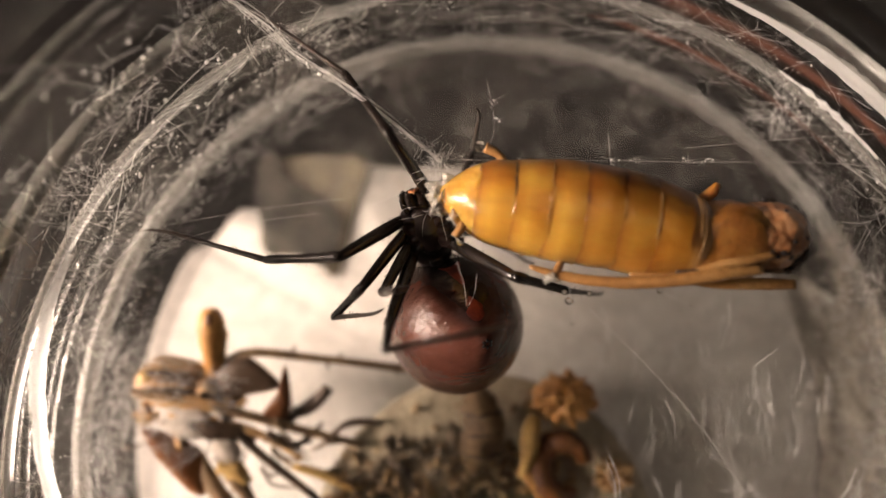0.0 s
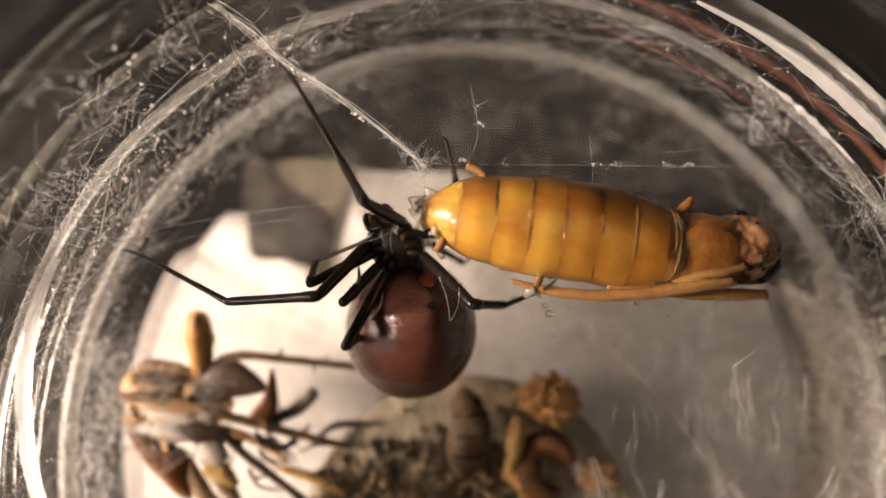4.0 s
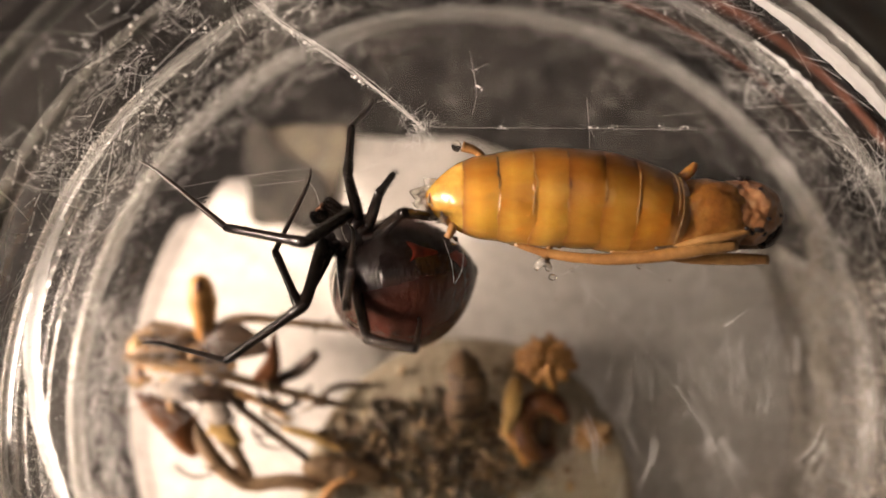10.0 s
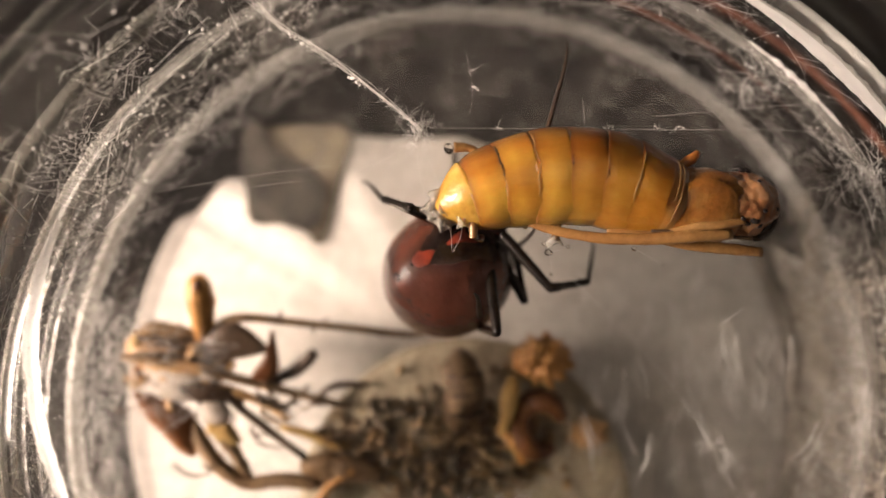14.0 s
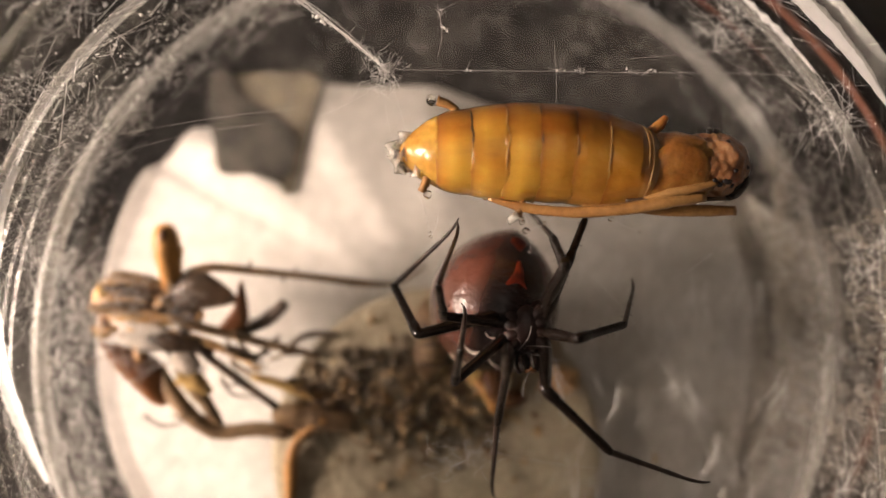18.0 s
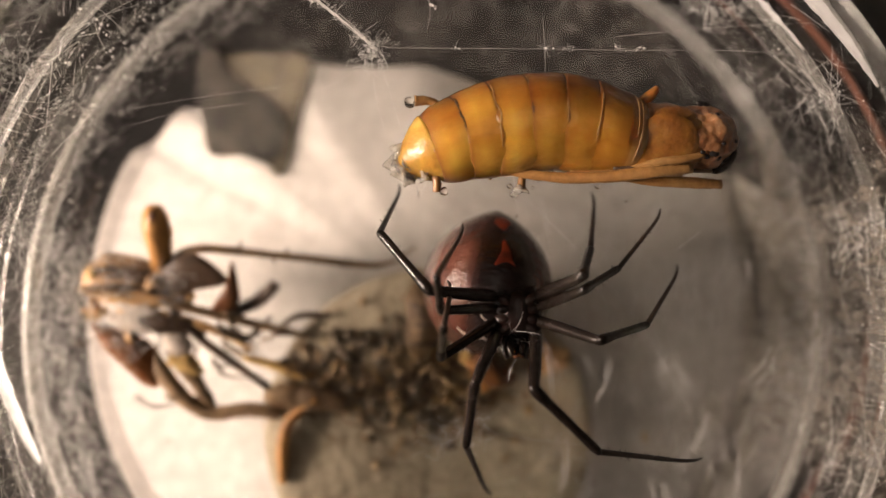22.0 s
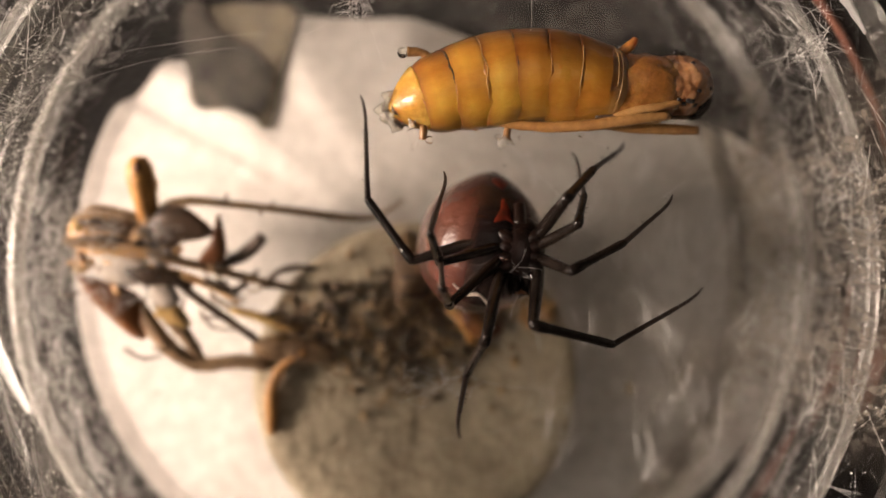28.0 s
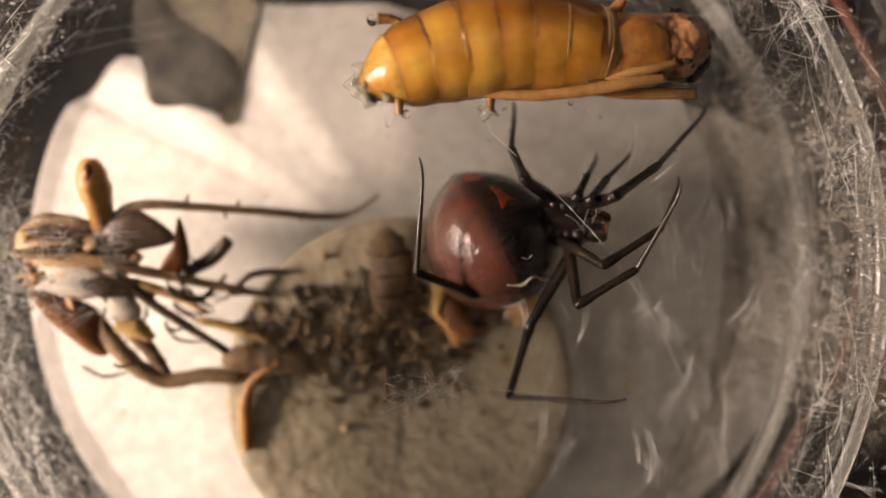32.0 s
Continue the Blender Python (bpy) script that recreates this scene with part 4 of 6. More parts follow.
# low web over the right part of the floor
bm = bmesh.new()
for k in range(620):
    x, y = random.gauss(20, 6.5), random.gauss(-6, 9)
    if math.hypot(x, y) > 31:
        continue
    a, l = random.gauss(1.1, 0.7), random.uniform(1.5, 8)
    z = random.uniform(0.3, 4)
    p = [Vector((x, y, z)), Vector((x + 0.5 * l * math.cos(a), y + 0.5 * l * math.sin(a), z + random.gauss(0, 0.4))), Vector((x + l * math.cos(a + 0.3), y + l * math.sin(a + 0.3), max(0.2, z + random.gauss(0, 0.8))))]
    if max(math.hypot(q.x, q.y) for q in p) < 31.6:
        thread(bm, smooth_path(p, 3), random.choice((0.008, 0.012, 0.018)))
for k in range(800):
    a, rad, z = radians(random.uniform(-62, 22)), random.uniform(28.6, 31.4), random.uniform(0.3, 1.6)
    l = random.uniform(0.6, 3.0)
    p = [Vector((rad * math.cos(a + l * f / 30), rad * math.sin(a + l * f / 30), z + random.gauss(0, 0.12))) for f in (0, 0.5, 1)]
    p[1] += Vector((random.gauss(0, 0.2), random.gauss(0, 0.2), 0.1))
    thread(bm, smooth_path(p, 2), random.choice((0.015, 0.025, 0.04, 0.06)))
for cx, cy, cz, n, s in ((25.3, -9.0, 1.4, 120, 0.7), (30.6, 1.8, 3.0, 260, 0.9), (30.0, 11.5, 4.0, 150, 0.9), (22.3, -20.0, 1.6, 140, 1.0), (28, -12, 1.6, 110, 1.0), (29.5, -7, 2.0, 120, 0.9), (25.5, -16, 1.6, 120, 1.0), (30.4, 7, 3.6, 120, 0.9), (24, -10.5, 1.2, 120, 0.6), (29.0, 14.5, 5.0, 110, 1.0)):
    for k in range(n):
        p = Vector((cx + random.gauss(0, s * 0.5), cy + random.gauss(0, s * 1.2), max(0.15, cz + random.gauss(0, 0.6))))
        q = p + Vector((random.gauss(0, 0.5), random.gauss(0, 0.9), random.gauss(0, 0.3)))
        thread(bm, [p, (p + q) / 2 + Vector((random.gauss(0, 0.15), random.gauss(0, 0.15), 0)), q], random.choice((0.012, 0.02, 0.03, 0.045)))
tagged(part("floor_web", bm, DUSTY), "dusty grey cobweb tufts low over the jar floor", "cobweb", kind="stuff")
bm = bmesh.new()
for k in range(70):
    x, y, z = random.uniform(8, 26), random.uniform(-19, 7), random.uniform(3, 10)
    a = random.gauss(1.15, 0.35)
    for i in range(random.choice((2, 3, 5))):
        l = random.uniform(0.8, 4.0)
        p = [Vector((x + random.gauss(0, 0.35), y + random.gauss(0, 0.35), z))]
        p += [p[0] + Vector((l * f * math.cos(a + 0.3 * f), l * f * math.sin(a + 0.3 * f), random.gauss(0, 0.15))) for f in (0.5, 1)]
        if max(math.hypot(q.x, q.y) for q in p) < 30:
            thread(bm, smooth_path(p, 3), random.choice((0.008, 0.012, 0.018, 0.03)))
tagged(part("floor_wisps", bm, SILK), "faint white silk wisps over the jar floor", "cobweb", kind="stuff")
tagged(part("yellow_grain", blob((0.22, 0.5, 0.2), (19.1, -11.4, 0.3), 0.2), YELLOW), "single yellow grain lying on the jar floor", "crumb")
# silk fluff round the cricket's body
bm = bmesh.new()
for k in range(340):
    p = Vector((random.gauss(-26.0, 2.4), random.gauss(1.8, 2.4), random.uniform(3, 5.6)))
    q = p + Vector((random.gauss(0, 1.6), random.gauss(0, 1.2), random.gauss(0, 0.5)))
    thread(bm, smooth_path([p, (p + q) / 2 + Vector((random.gauss(0, 0.3), random.gauss(0, 0.3), 0.1)), q], 3), random.choice((0.01, 0.016, 0.022)))
tagged(part("silk_fluff", bm, SILK), "white silk fluff wrapped over the dried cricket", "cobweb", kind="stuff")

# ---- the pupa ----
SEGMENTS, SEG = 7, 16.0 / 7
WIDTHS = [3.0, 3.3, 3.46, 3.5, 3.36, 3.04, 2.5, 0.9]


def girth(x):
    """Half-width of the abdomen at x segments behind its front end, in millimetres."""
    i = min(int(x), SEGMENTS - 1)
    f = x - i
    a, b, c, d = WIDTHS[max(i - 1, 0)], WIDTHS[i], WIDTHS[i + 1], WIDTHS[min(i + 2, SEGMENTS)]
    return 0.5 * (2 * b + (c - a) * f + (2 * a - 5 * b + 4 * c - d) * f * f + (3 * b - a - 3 * c + d) * f ** 3)


def segment_mesh(k):
    """One abdomen ring along -x from its joint, tucked into the next ring."""
    bm = bmesh.new()
    n, rings = 48, []
    prof = [(0.25, girth(k) * 0.6), (0.2, girth(k) * 0.985)]
    prof += [(-f * SEG, girth(k + f) * (0.992 + 0.017 * math.sin(math.pi * (0.06 + 0.88 * f)) ** 0.6)) for f in (0.0, 0.03, 0.1, 0.3, 0.5, 0.7, 0.9, 0.97, 1.0)]
    prof += [(-SEG - 0.12, girth(k + 1) * 0.985), (-SEG - 0.14, girth(k + 1) * 0.6)]
    if k == 0:
        prof = [(1.9, 0.9), (1.8, 1.8), (1.45, 2.4), (0.9, 2.78)] + prof[2:]
    if k == SEGMENTS - 1:
        a = girth(k)
        prof = prof[:4] + [(-0.15 * SEG, a * 0.94), (-0.4 * SEG, a * 0.8), (-0.65 * SEG, a * 0.63), (-0.85 * SEG, a * 0.47), (-1.05 * SEG, a * 0.3), (-1.15 * SEG, a * 0.1)]
    for x, r in prof:
        ring = []
        for j in range(n):
            t = 2 * math.pi * j / n
            edge_wave = [0.22 * noise.noise(Vector((math.cos(t) * 1.4, math.sin(t) * 1.4, 5.3 * q))) for q in (k, k + 1)]
            f = max(0.0, min(1.0, -x / SEG))
            wave = edge_wave[0] * (1 - f) + edge_wave[1] * f if 0 < k + f < SEGMENTS - 0.3 else 0.0
            lean = max(0.0, 0.42 - 0.2 * (k - x / SEG))
            y, z = r * math.cos(t) - lean, r * math.sin(t) * 0.92
            w = 1 + 0.045 * noise.noise(Vector((x * 0.35 - k * SEG * 0.35, y * 0.5, z * 0.5))) + 0.014 * noise.noise(Vector((x * 1.6 + k * 7, y * 1.2, z * 1.2)))
            ring.append(bm.verts.new(Vector((x + wave, y * w, z * w)) * MM))
        rings.append(ring)
    for p, q in zip(rings, rings[1:]):
        for j in range(n):
            bm.faces.new((p[j], p[(j + 1) % n], q[(j + 1) % n], q[j]))
    bm.faces.new(rings[0])
    bm.faces.new(rings[-1][::-1])
    bmesh.ops.recalc_face_normals(bm, faces=bm.faces)
    return bm


pupa = holder("insect_pupa", "amber beetle pupa hung in silk, its head mottled", "pupa")
pupa.scale = (0.95, 0.95, 0.95)
rings = [part("abdomen_ring", segment_mesh(k), TAIL if k == SEGMENTS - 1 else DUSK if k < 3 else AMBER, pupa) for k in range(SEGMENTS)]
for k, r, lo, hi, mat, say in ((4, 0.12, -0.1, 0.8, UMBER, "dark smudge along the ring's joint"), (2, 0.09, 0.0, 0.8, UMBER, "dark smudge along the ring's joint"), (3, 0.05, -0.75, 0.95, FOLD, "pale joint fold"), (0, 0.06, -0.5, 0.7, FOLD, "pale joint fold"), (1, 0.04, -0.2, 0.6, FOLD, "pale joint fold")):
    w, pts = WIDTHS[k + 1] * 0.995, []
    for i in range(7):
        y = lo + (hi - lo) * i / 6
        pts.append((-SEG + random.gauss(0, 0.05), w * y - (0.3, 0.1, 0, 0, 0)[k], w * 0.92 * math.sqrt(max(0.0, 1 - y * y))))
    part("joint_line", tube(pts, [r * 0.2, r * 0.7, r, r * 0.5, r, r * 0.3], 6, 0.45, 0.2), mat, rings[k], say)
for x, r, lo, hi in ((0.72, 2.9, -0.8, 0.85), (0.4, 3.0, -0.2, 0.9)):
    part("joint_line", tube([(x - 0.25 * y * y, r * y - 0.42, r * 0.925 * math.sqrt(1 - y * y)) for y in [lo + (hi - lo) * i / 8 for i in range(9)]], [0.015, 0.04, 0.03, 0.045, 0.015], 6, 0.6, 0.2), FOLD, rings[0], "pale joint fold")
for x, y, z, turn in ((-2.3, 0.55, 0.2, 20), (-2.35, -0.45, 0.3, -30), (-2.0, 0.1, 0.55, 75), (-1.9, -0.9, 0.2, 10)):
    part("film", blob((0.75, 0.45, 0.13), (x, y, z), 0.55, 2.2, 3, (turn * 0.6, 25, turn)), FILM, rings[6], "crumpled clear film")
for x, y, z, turn, s in ((-2.9, 0.3, 0.1, 60, 1.0), (-2.75, -0.4, 0.5, -20, 0.9), (-2.2, 0.95, 0.5, 35, 0.8), (-2.6, -1.0, 0.1, -55, 0.8), (-1.4, -1.5, 0.7, 15, 0.7)):
    part("film", plate([(x + s * q * math.cos(radians(turn + b)), y + s * q * math.sin(radians(turn + b)), z + 0.35 * math.sin(3.1 * b + turn)) for b, q in ((0, 0.9), (50, 0.55), (95, 0.8), (140, 0.45), (185, 0.85), (235, 0.5), (280, 0.75), (325, 0.5))], 0.07, 0.3), FILM, rings[6], "crumpled clear film")
stub = part("stub", tube([(-0.6, 2.3, 0.3), (-1.2, 3.1, 0.5), (-2.2, 3.5, 0.6)], [0.3, 0.28, 0.4], 9, 1, 0.1), STRIP, rings[5])
part("droplet", blob((0.36, 0.4, 0.36), (-2.6, 3.5, 0.7), 0.15), DROP, stub, "clear droplet")
stub = part("stub", tube([(-0.7, -1.6, 0.6), (-0.9, -2.2, 0.7), (-1.2, -2.8, 0.6)], [0.26, 0.3, 0.3], 9, 1, 0.15), STRIP, rings[6])
part("droplet", blob((0.3, 0.3, 0.3), (-0.8, -3.0, 0.7), 0.15), DROP, stub, "clear droplet")
stub = part("stub", tube([(-0.8, -3.2, 0.2), (-1.0, -3.9, 0.3), (-1.2, -4.5, 0.2)], [0.25, 0.26, 0.34], 9, 1, 0.15), STRIP, rings[3])
part("film", plate([(-0.8, -4.5, 0.3), (-1.3, -4.2, 0.6), (-1.9, -4.6, 0.3), (-1.7, -5.1, 0.0), (-1.2, -4.8, 0.3), (-0.7, -5.0, 0.5)], 0.08, 0.25), FILM, stub, "clear shred of film")
for k, x, y, z in ((6, -1.0, -1.5, -0.3), (5, -0.6, -2.6, 0.2), (4, -1.2, -3.2, -0.2), (3, -0.2, -3.4, 0.3), (2, -1.5, -3.3, 0.2), (5, -1.8, -2.2, 0.6)):
    part("droplet", blob((0.2, 0.17, 0.17), (x, y, z), 0.2, 2.0, 2), DROP, rings[k], "clear droplet")
thorax = part("thorax", tube([(-0.8, -0.6, -0.2), (0.2, -0.6, -0.2), (1.6, -0.5, -0.1), (3.2, -0.25, 0.1), (5.2, 0, 0.1)], [2.4, 2.65, 2.72, 2.65, 2.5, 2.1], 28, 0.9, 0.03), THORAX, pupa, "brown-amber thorax")
part("wing_pad", plate([(0.4, -0.9, 2.0), (1.1, 0.4, 2.3), (2.4, 1.0, 2.35), (4.2, 0.5, 2.3), (4.8, -1.2, 1.9), (2.6, -2.5, 1.5), (0.5, -2.7, 1.5), (0.2, -2.0, 1.7)], 0.3, 0.25), THORAX, pupa)
part("wing_pad", plate([(1.4, 0.7, 1.95), (2.2, 1.5, 1.8), (3.4, 1.8, 1.7), (4.5, 1.5, 1.7), (4.1, 0.6, 2.1), (2.6, 0.4, 2.2)], 0.16, 0.12), THORAX, pupa)
part("shoulder", tube([(0.9, 1.9, 0.9), (1.5, 2.5, 1.0), (1.9, 3.1, 0.9)], [0.4, 0.38, 0.22], 10, 0.7, 0.06), THORAX, pupa)
head = part("head", blob((2.6, 2.35, 2.2), (5.65, 0.2, 0.0), 0.1, 2.4, 5), HEAD, pupa, "mottled pink-brown head")
part("eye", blob((0.75, 1.25, 1.2), (7.55, -0.95, -0.1), 0.05, 2.0, 3, (0, 0, -28)), BLACK, head, "glossy dark grey eye")
for x, y, z, s in ((6.1, -1.1, 1.8, 0.26), (5.6, -1.4, 1.75, 0.18), (5.2, -1.2, 2.0, 0.14), (6.5, -1.3, 1.5, 0.2), (4.9, 2.35, 1.2, 0.2), (5.5, 2.45, 1.0, 0.18), (6.6, -0.4, 2.0, 0.13), (7.4, 0.9, 1.3, 0.2), (6.0, 1.6, 1.8, 0.14), (7.7, 0.1, 1.2, 0.16)):
    part("dark_spot", blob((s * 1.3, s, s * 0.5), (x, y, z), 0.35, 2.5, 2), DARKSPOT, head)
for pts, r in (([(4.8, -2.3, 1.5), (2, -3.0, 1.7), (-1, -3.75, 1.4), (-4.4, -4.2, 0.9), (-7.6, -4.1, 0.4), (-9.8, -3.7, 0.1)], [0.34, 0.42, 0.42, 0.38, 0.32, 0.14]),
               ([(5.4, -1.3, 1.8), (3.8, -1.9, 1.9), (2.2, -2.3, 1.8), (0.6, -2.9, 1.5)], [0.2, 0.3, 0.32, 0.12]),
               ([(7.7, -2.75, -0.2), (5.2, -3.05, 0.2), (2.2, -3.35, 0.5), (-0.8, -3.45, 0.5)], [0.34, 0.42, 0.4, 0.2]),
               ([(4.4, -2.6, 0.9), (2.0, -2.95, 1.1), (-1.2, -3.35, 0.9), (-3.4, -3.5, 0.6)], [0.2, 0.34, 0.32, 0.12])):
    part("leg", tube(pts, r, 12, 0.62, 0.09), STRIP, pupa)
drip = bmesh.new()
for top, low, r in (((-14.6, -4.0, 0.2), (-13.6, -6.6, -1.5), 0.014), ((-13.2, -4.6, 0.3), (-13.5, -6.7, -1.5), 0.012), ((-7.4, -4.2, 0.2), (-6.9, -5.6, -0.5), 0.014), ((-5.0, -4.2, 0.3), (-6.6, -5.5, -0.5), 0.012), ((-6.9, -5.6, -0.5), (-6.4, -7.0, -1.2), 0.01), ((-2.0, -4.0, 0.3), (1.0, -4.9, -0.4), 0.01)):
    thread(drip, smooth_path([top, (Vector(top) + Vector(low)) / 2 + Vector((0.2, -0.1, 0)), low], 3), r)
part("silk_drip", drip, SILK, pupa, "thin wet silk hanging below the pupa")
for x, y, z, s in ((-13.5, -6.6, -1.5, 0.12), (-13.55, -6.3, -1.4, 0.08), (-6.9, -5.6, -0.5, 0.24), (-6.4, -7.0, -1.2, 0.12), (-7.3, -5.1, -0.2, 0.18), (-5.7, -5.0, -0.1, 0.13), (-1.2, -4.3, 0.2, 0.17), (1.1, -4.9, -0.4, 0.1)):
    part("droplet", blob((s * 1.2, s, s), (x, y, z), 0.12, 2.0, 2), DROP, pupa, "clear droplet")
part("antenna", tube([(6.4, -2.2, 1.0), (4.4, -2.45, 1.25), (1.6, -2.75, 1.5), (-0.6, -3.1, 1.4)], [0.14, 0.16, 0.12], 7), UMBER, pupa)

# ---- the spider ----
LAT, ALONG = 1.35, (1.25, 0.45, -0.4, -1.2)
spider = holder("spider", "glossy black widow spider with an orange-red hourglass", "spider")


def abdomen_point(d, lift=1.0):
    """A point on the abdomen: x towards the spinnerets, z the belly."""
    d = Vector(d).normalized()
    k = 1 + 0.07 * max(0.0, d.x) ** 4 + 0.05 * max(0.0, d.x) ** 24
    return Vector((d.x * 5.2 * k, d.y * 4.95, d.z * 5.2)) * lift * MM


bm = bmesh.new()
bmesh.ops.create_uvsphere(bm, u_segments=72, v_segments=48, radius=1, matrix=Matrix.Rotation(math.pi / 2, 4, "Y"))
for v in bm.verts:
    v.co = abdomen_point(v.co)
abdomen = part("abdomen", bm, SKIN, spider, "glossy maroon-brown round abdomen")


def patch(outline, lift, rows=4):
    """A thin mark that follows the abdomen: outline in degrees up from the tail and radians to the side."""
    bm = bmesh.new()
    c = Vector((sum(p[0] for p in outline) / len(outline), sum(p[1] for p in outline) / len(outline)))

    def there(q, lift):
        a = radians(q.x)
        return abdomen_point((math.cos(a) * math.cos(q.y), math.sin(q.y), math.sin(a) * math.cos(q.y)), lift)

    pts = [p.xy for p in smooth_path([(p[0], p[1], 0) for p in list(outline) + [outline[0]]], 3)[:-1]]
    rings = []
    for k in range(rows):
        f = 1 - k / rows
        ring = []
        for p in pts:
            q = c + (p - c) * f
            ring.append(bm.verts.new(there(q, 1.0 if k == 0 else lift)))
        rings.append(ring)
    top = bm.verts.new(there(c, lift))
    for a, b in zip(rings, rings[1:]):
        for j in range(len(a)):
            bm.faces.new((a[j], a[(j + 1) % len(a)], b[(j + 1) % len(a)], b[j]))
    for j in range(len(pts)):
        bm.faces.new((rings[-1][j], rings[-1][(j + 1) % len(pts)], top))
    bmesh.ops.recalc_face_normals(bm, faces=bm.faces)
    return bm


part("hourglass_half", patch([(69, -0.17), (66, -0.02), (70, 0.15), (64, 0.12), (57, 0.06), (48, 0.04), (46, 0.0), (49, -0.03), (58, -0.09), (63, -0.1)], 1.006), RED, abdomen, "orange-red front half of the hourglass")
part("hourglass_half", patch([(19, -0.09), (17, 0.0), (20, 0.1), (24, 0.11), (27, 0.13), (33, 0.05), (36, 0.0), (32, -0.06), (28, -0.08), (25, -0.13)], 1.006), RED, abdomen, "orange-red rear half of the hourglass")
for ends, r in ((((-0.58, 0.5, 0.65), (-0.68, 0.3, 0.67), (-0.66, 0.12, 0.74), (-0.76, -0.05, 0.66), (-0.8, -0.2, 0.55), (-0.88, -0.36, 0.35)), 0.12),
                (((-0.86, 0.5, 0.2), (-0.93, 0.35, 0.25), (-0.92, 0.22, 0.35), (-0.98, 0.1, 0.2)), 0.06),
                (((-0.34, 0.24, 0.9), (-0.4, 0.16, 0.9), (-0.38, 0.08, 0.92)), 0.05),
                (((-0.5, -0.75, 0.4), (-0.62, -0.66, 0.4), (-0.66, -0.6, 0.45)), 0.05)):
    part("pale_line", tube([abdomen_point(d, 1.008) / MM for d in ends], [r * 0.5, r * 1.2, r * 0.7, r * 1.3, r * 0.4], 6, 0.7, 0.3, 4), PALE, abdomen, "pale zigzag line")
for a in range(6):
    t = radians(60 * a + 20)
    part("spinneret", tube([(5.2, 0.36 * math.cos(t), 0.32 * math.sin(t)), (5.6, 0.33 * math.cos(t), 0.28 * math.sin(t)), (5.85, 0.2 * math.cos(t), 0.16 * math.sin(t))], [0.24, 0.2, 0.08], 8), CARAPACE, abdomen)
part("pedicel_plate", blob((0.7, 0.9, 0.35), (-2.9, 0, 3.95), 0.1, 2.0, 3, (0, -38, 0)), BLACK, abdomen)
part("carapace", blob((2.5, 1.95, 1.15), (0, 0, -0.75), 0.05, 1.5, 4), CARAPACE, spider)
part("head", blob((1.15, 1.15, 0.95), (2.1, 0, -0.6), 0.06, 1.5, 3), CARAPACE, spider)
part("sternum", blob((1.7, 1.15, 0.5), (0.05, 0, 0.22), 0.05, 2.0, 3), CARAPACE, spider)
part("pedicel", tube([(-1.9, 0, -0.3), (-2.6, 0, -0.6), (-3.2, 0, -1.0)], [0.55, 0.45, 0.5], 10), CARAPACE, spider)
for s in (1, -1):
    jaw = part("jaw", tube([(1.9, 0.42 * s, 0.1), (2.5, 0.42 * s, 0.35), (2.9, 0.3 * s, 0.75)], [0.45, 0.45, 0.25], 10), BLACK, spider)
    part("fang", tube([(2.9, 0.3 * s, 0.75), (2.85, 0.1 * s, 1.0), (2.65, 0.0, 1.05)], [0.12, 0.1, 0.03], 7), RUST, jaw)
    palp = part("palp", tube([(1.6, 0.8 * s, 0.2), (2.2, 1.0 * s, 0.4), (2.8, 0.9 * s, 0.5), (3.1, 0.6 * s, 0.35)], [0.2, 0.2, 0.18, 0.2, 0.1], 9), BLACK, spider)
for i in range(8):
    s, k = (1 if i < 4 else -1), i % 4
    part("coxa", tube([(ALONG[k] * 0.55, 0.55 * s, 0.15), (ALONG[k] * 0.85, 1.0 * s, 0.25), (ALONG[k], LAT * s, 0.05)], [0.4, 0.44, 0.46], 10), CARAPACE, spider)


def limb(length, radii):
    """A leg piece along +x with swollen ends."""
    pts = [(length * f, 0, 0) for f in (-0.012, 0.06, 0.3, 0.6, 0.92, 1.012)]
    bm = tube(pts, radii, 12, 1, 0.0, 3)
    for k in range(int(length * 5)):
        f, a = random.uniform(0.1, 0.95), random.uniform(0, 6.3)
        r = radii[min(int(f * len(radii)), len(radii) - 1)] * 0.9
        d = Vector((0.35, math.cos(a), math.sin(a)))
        p = Vector((length * f, r * math.cos(a), r * math.sin(a)))
        thread(bm, [p, p + d * 0.22], 0.012)
    return bm
bm = bmesh.new()
for k in range(7):
    p = Vector((random.uniform(0.5, 3.2), random.gauss(0, 0.7), random.uniform(0.6, 1.3)))
    a, l = random.gauss(0.9, 0.9), random.uniform(0.8, 2.2)
    q = p + Vector((l * math.cos(a), l * math.sin(a), random.gauss(0, 0.3)))
    thread(bm, smooth_path([p, (p + q) / 2 + Vector((random.gauss(0, 0.15), random.gauss(0, 0.15), 0.1)), q], 3), random.choice((0.007, 0.01, 0.014)))
part("silk_wisp", bm, SILK, spider, "white silk wisps caught on the spider's front")


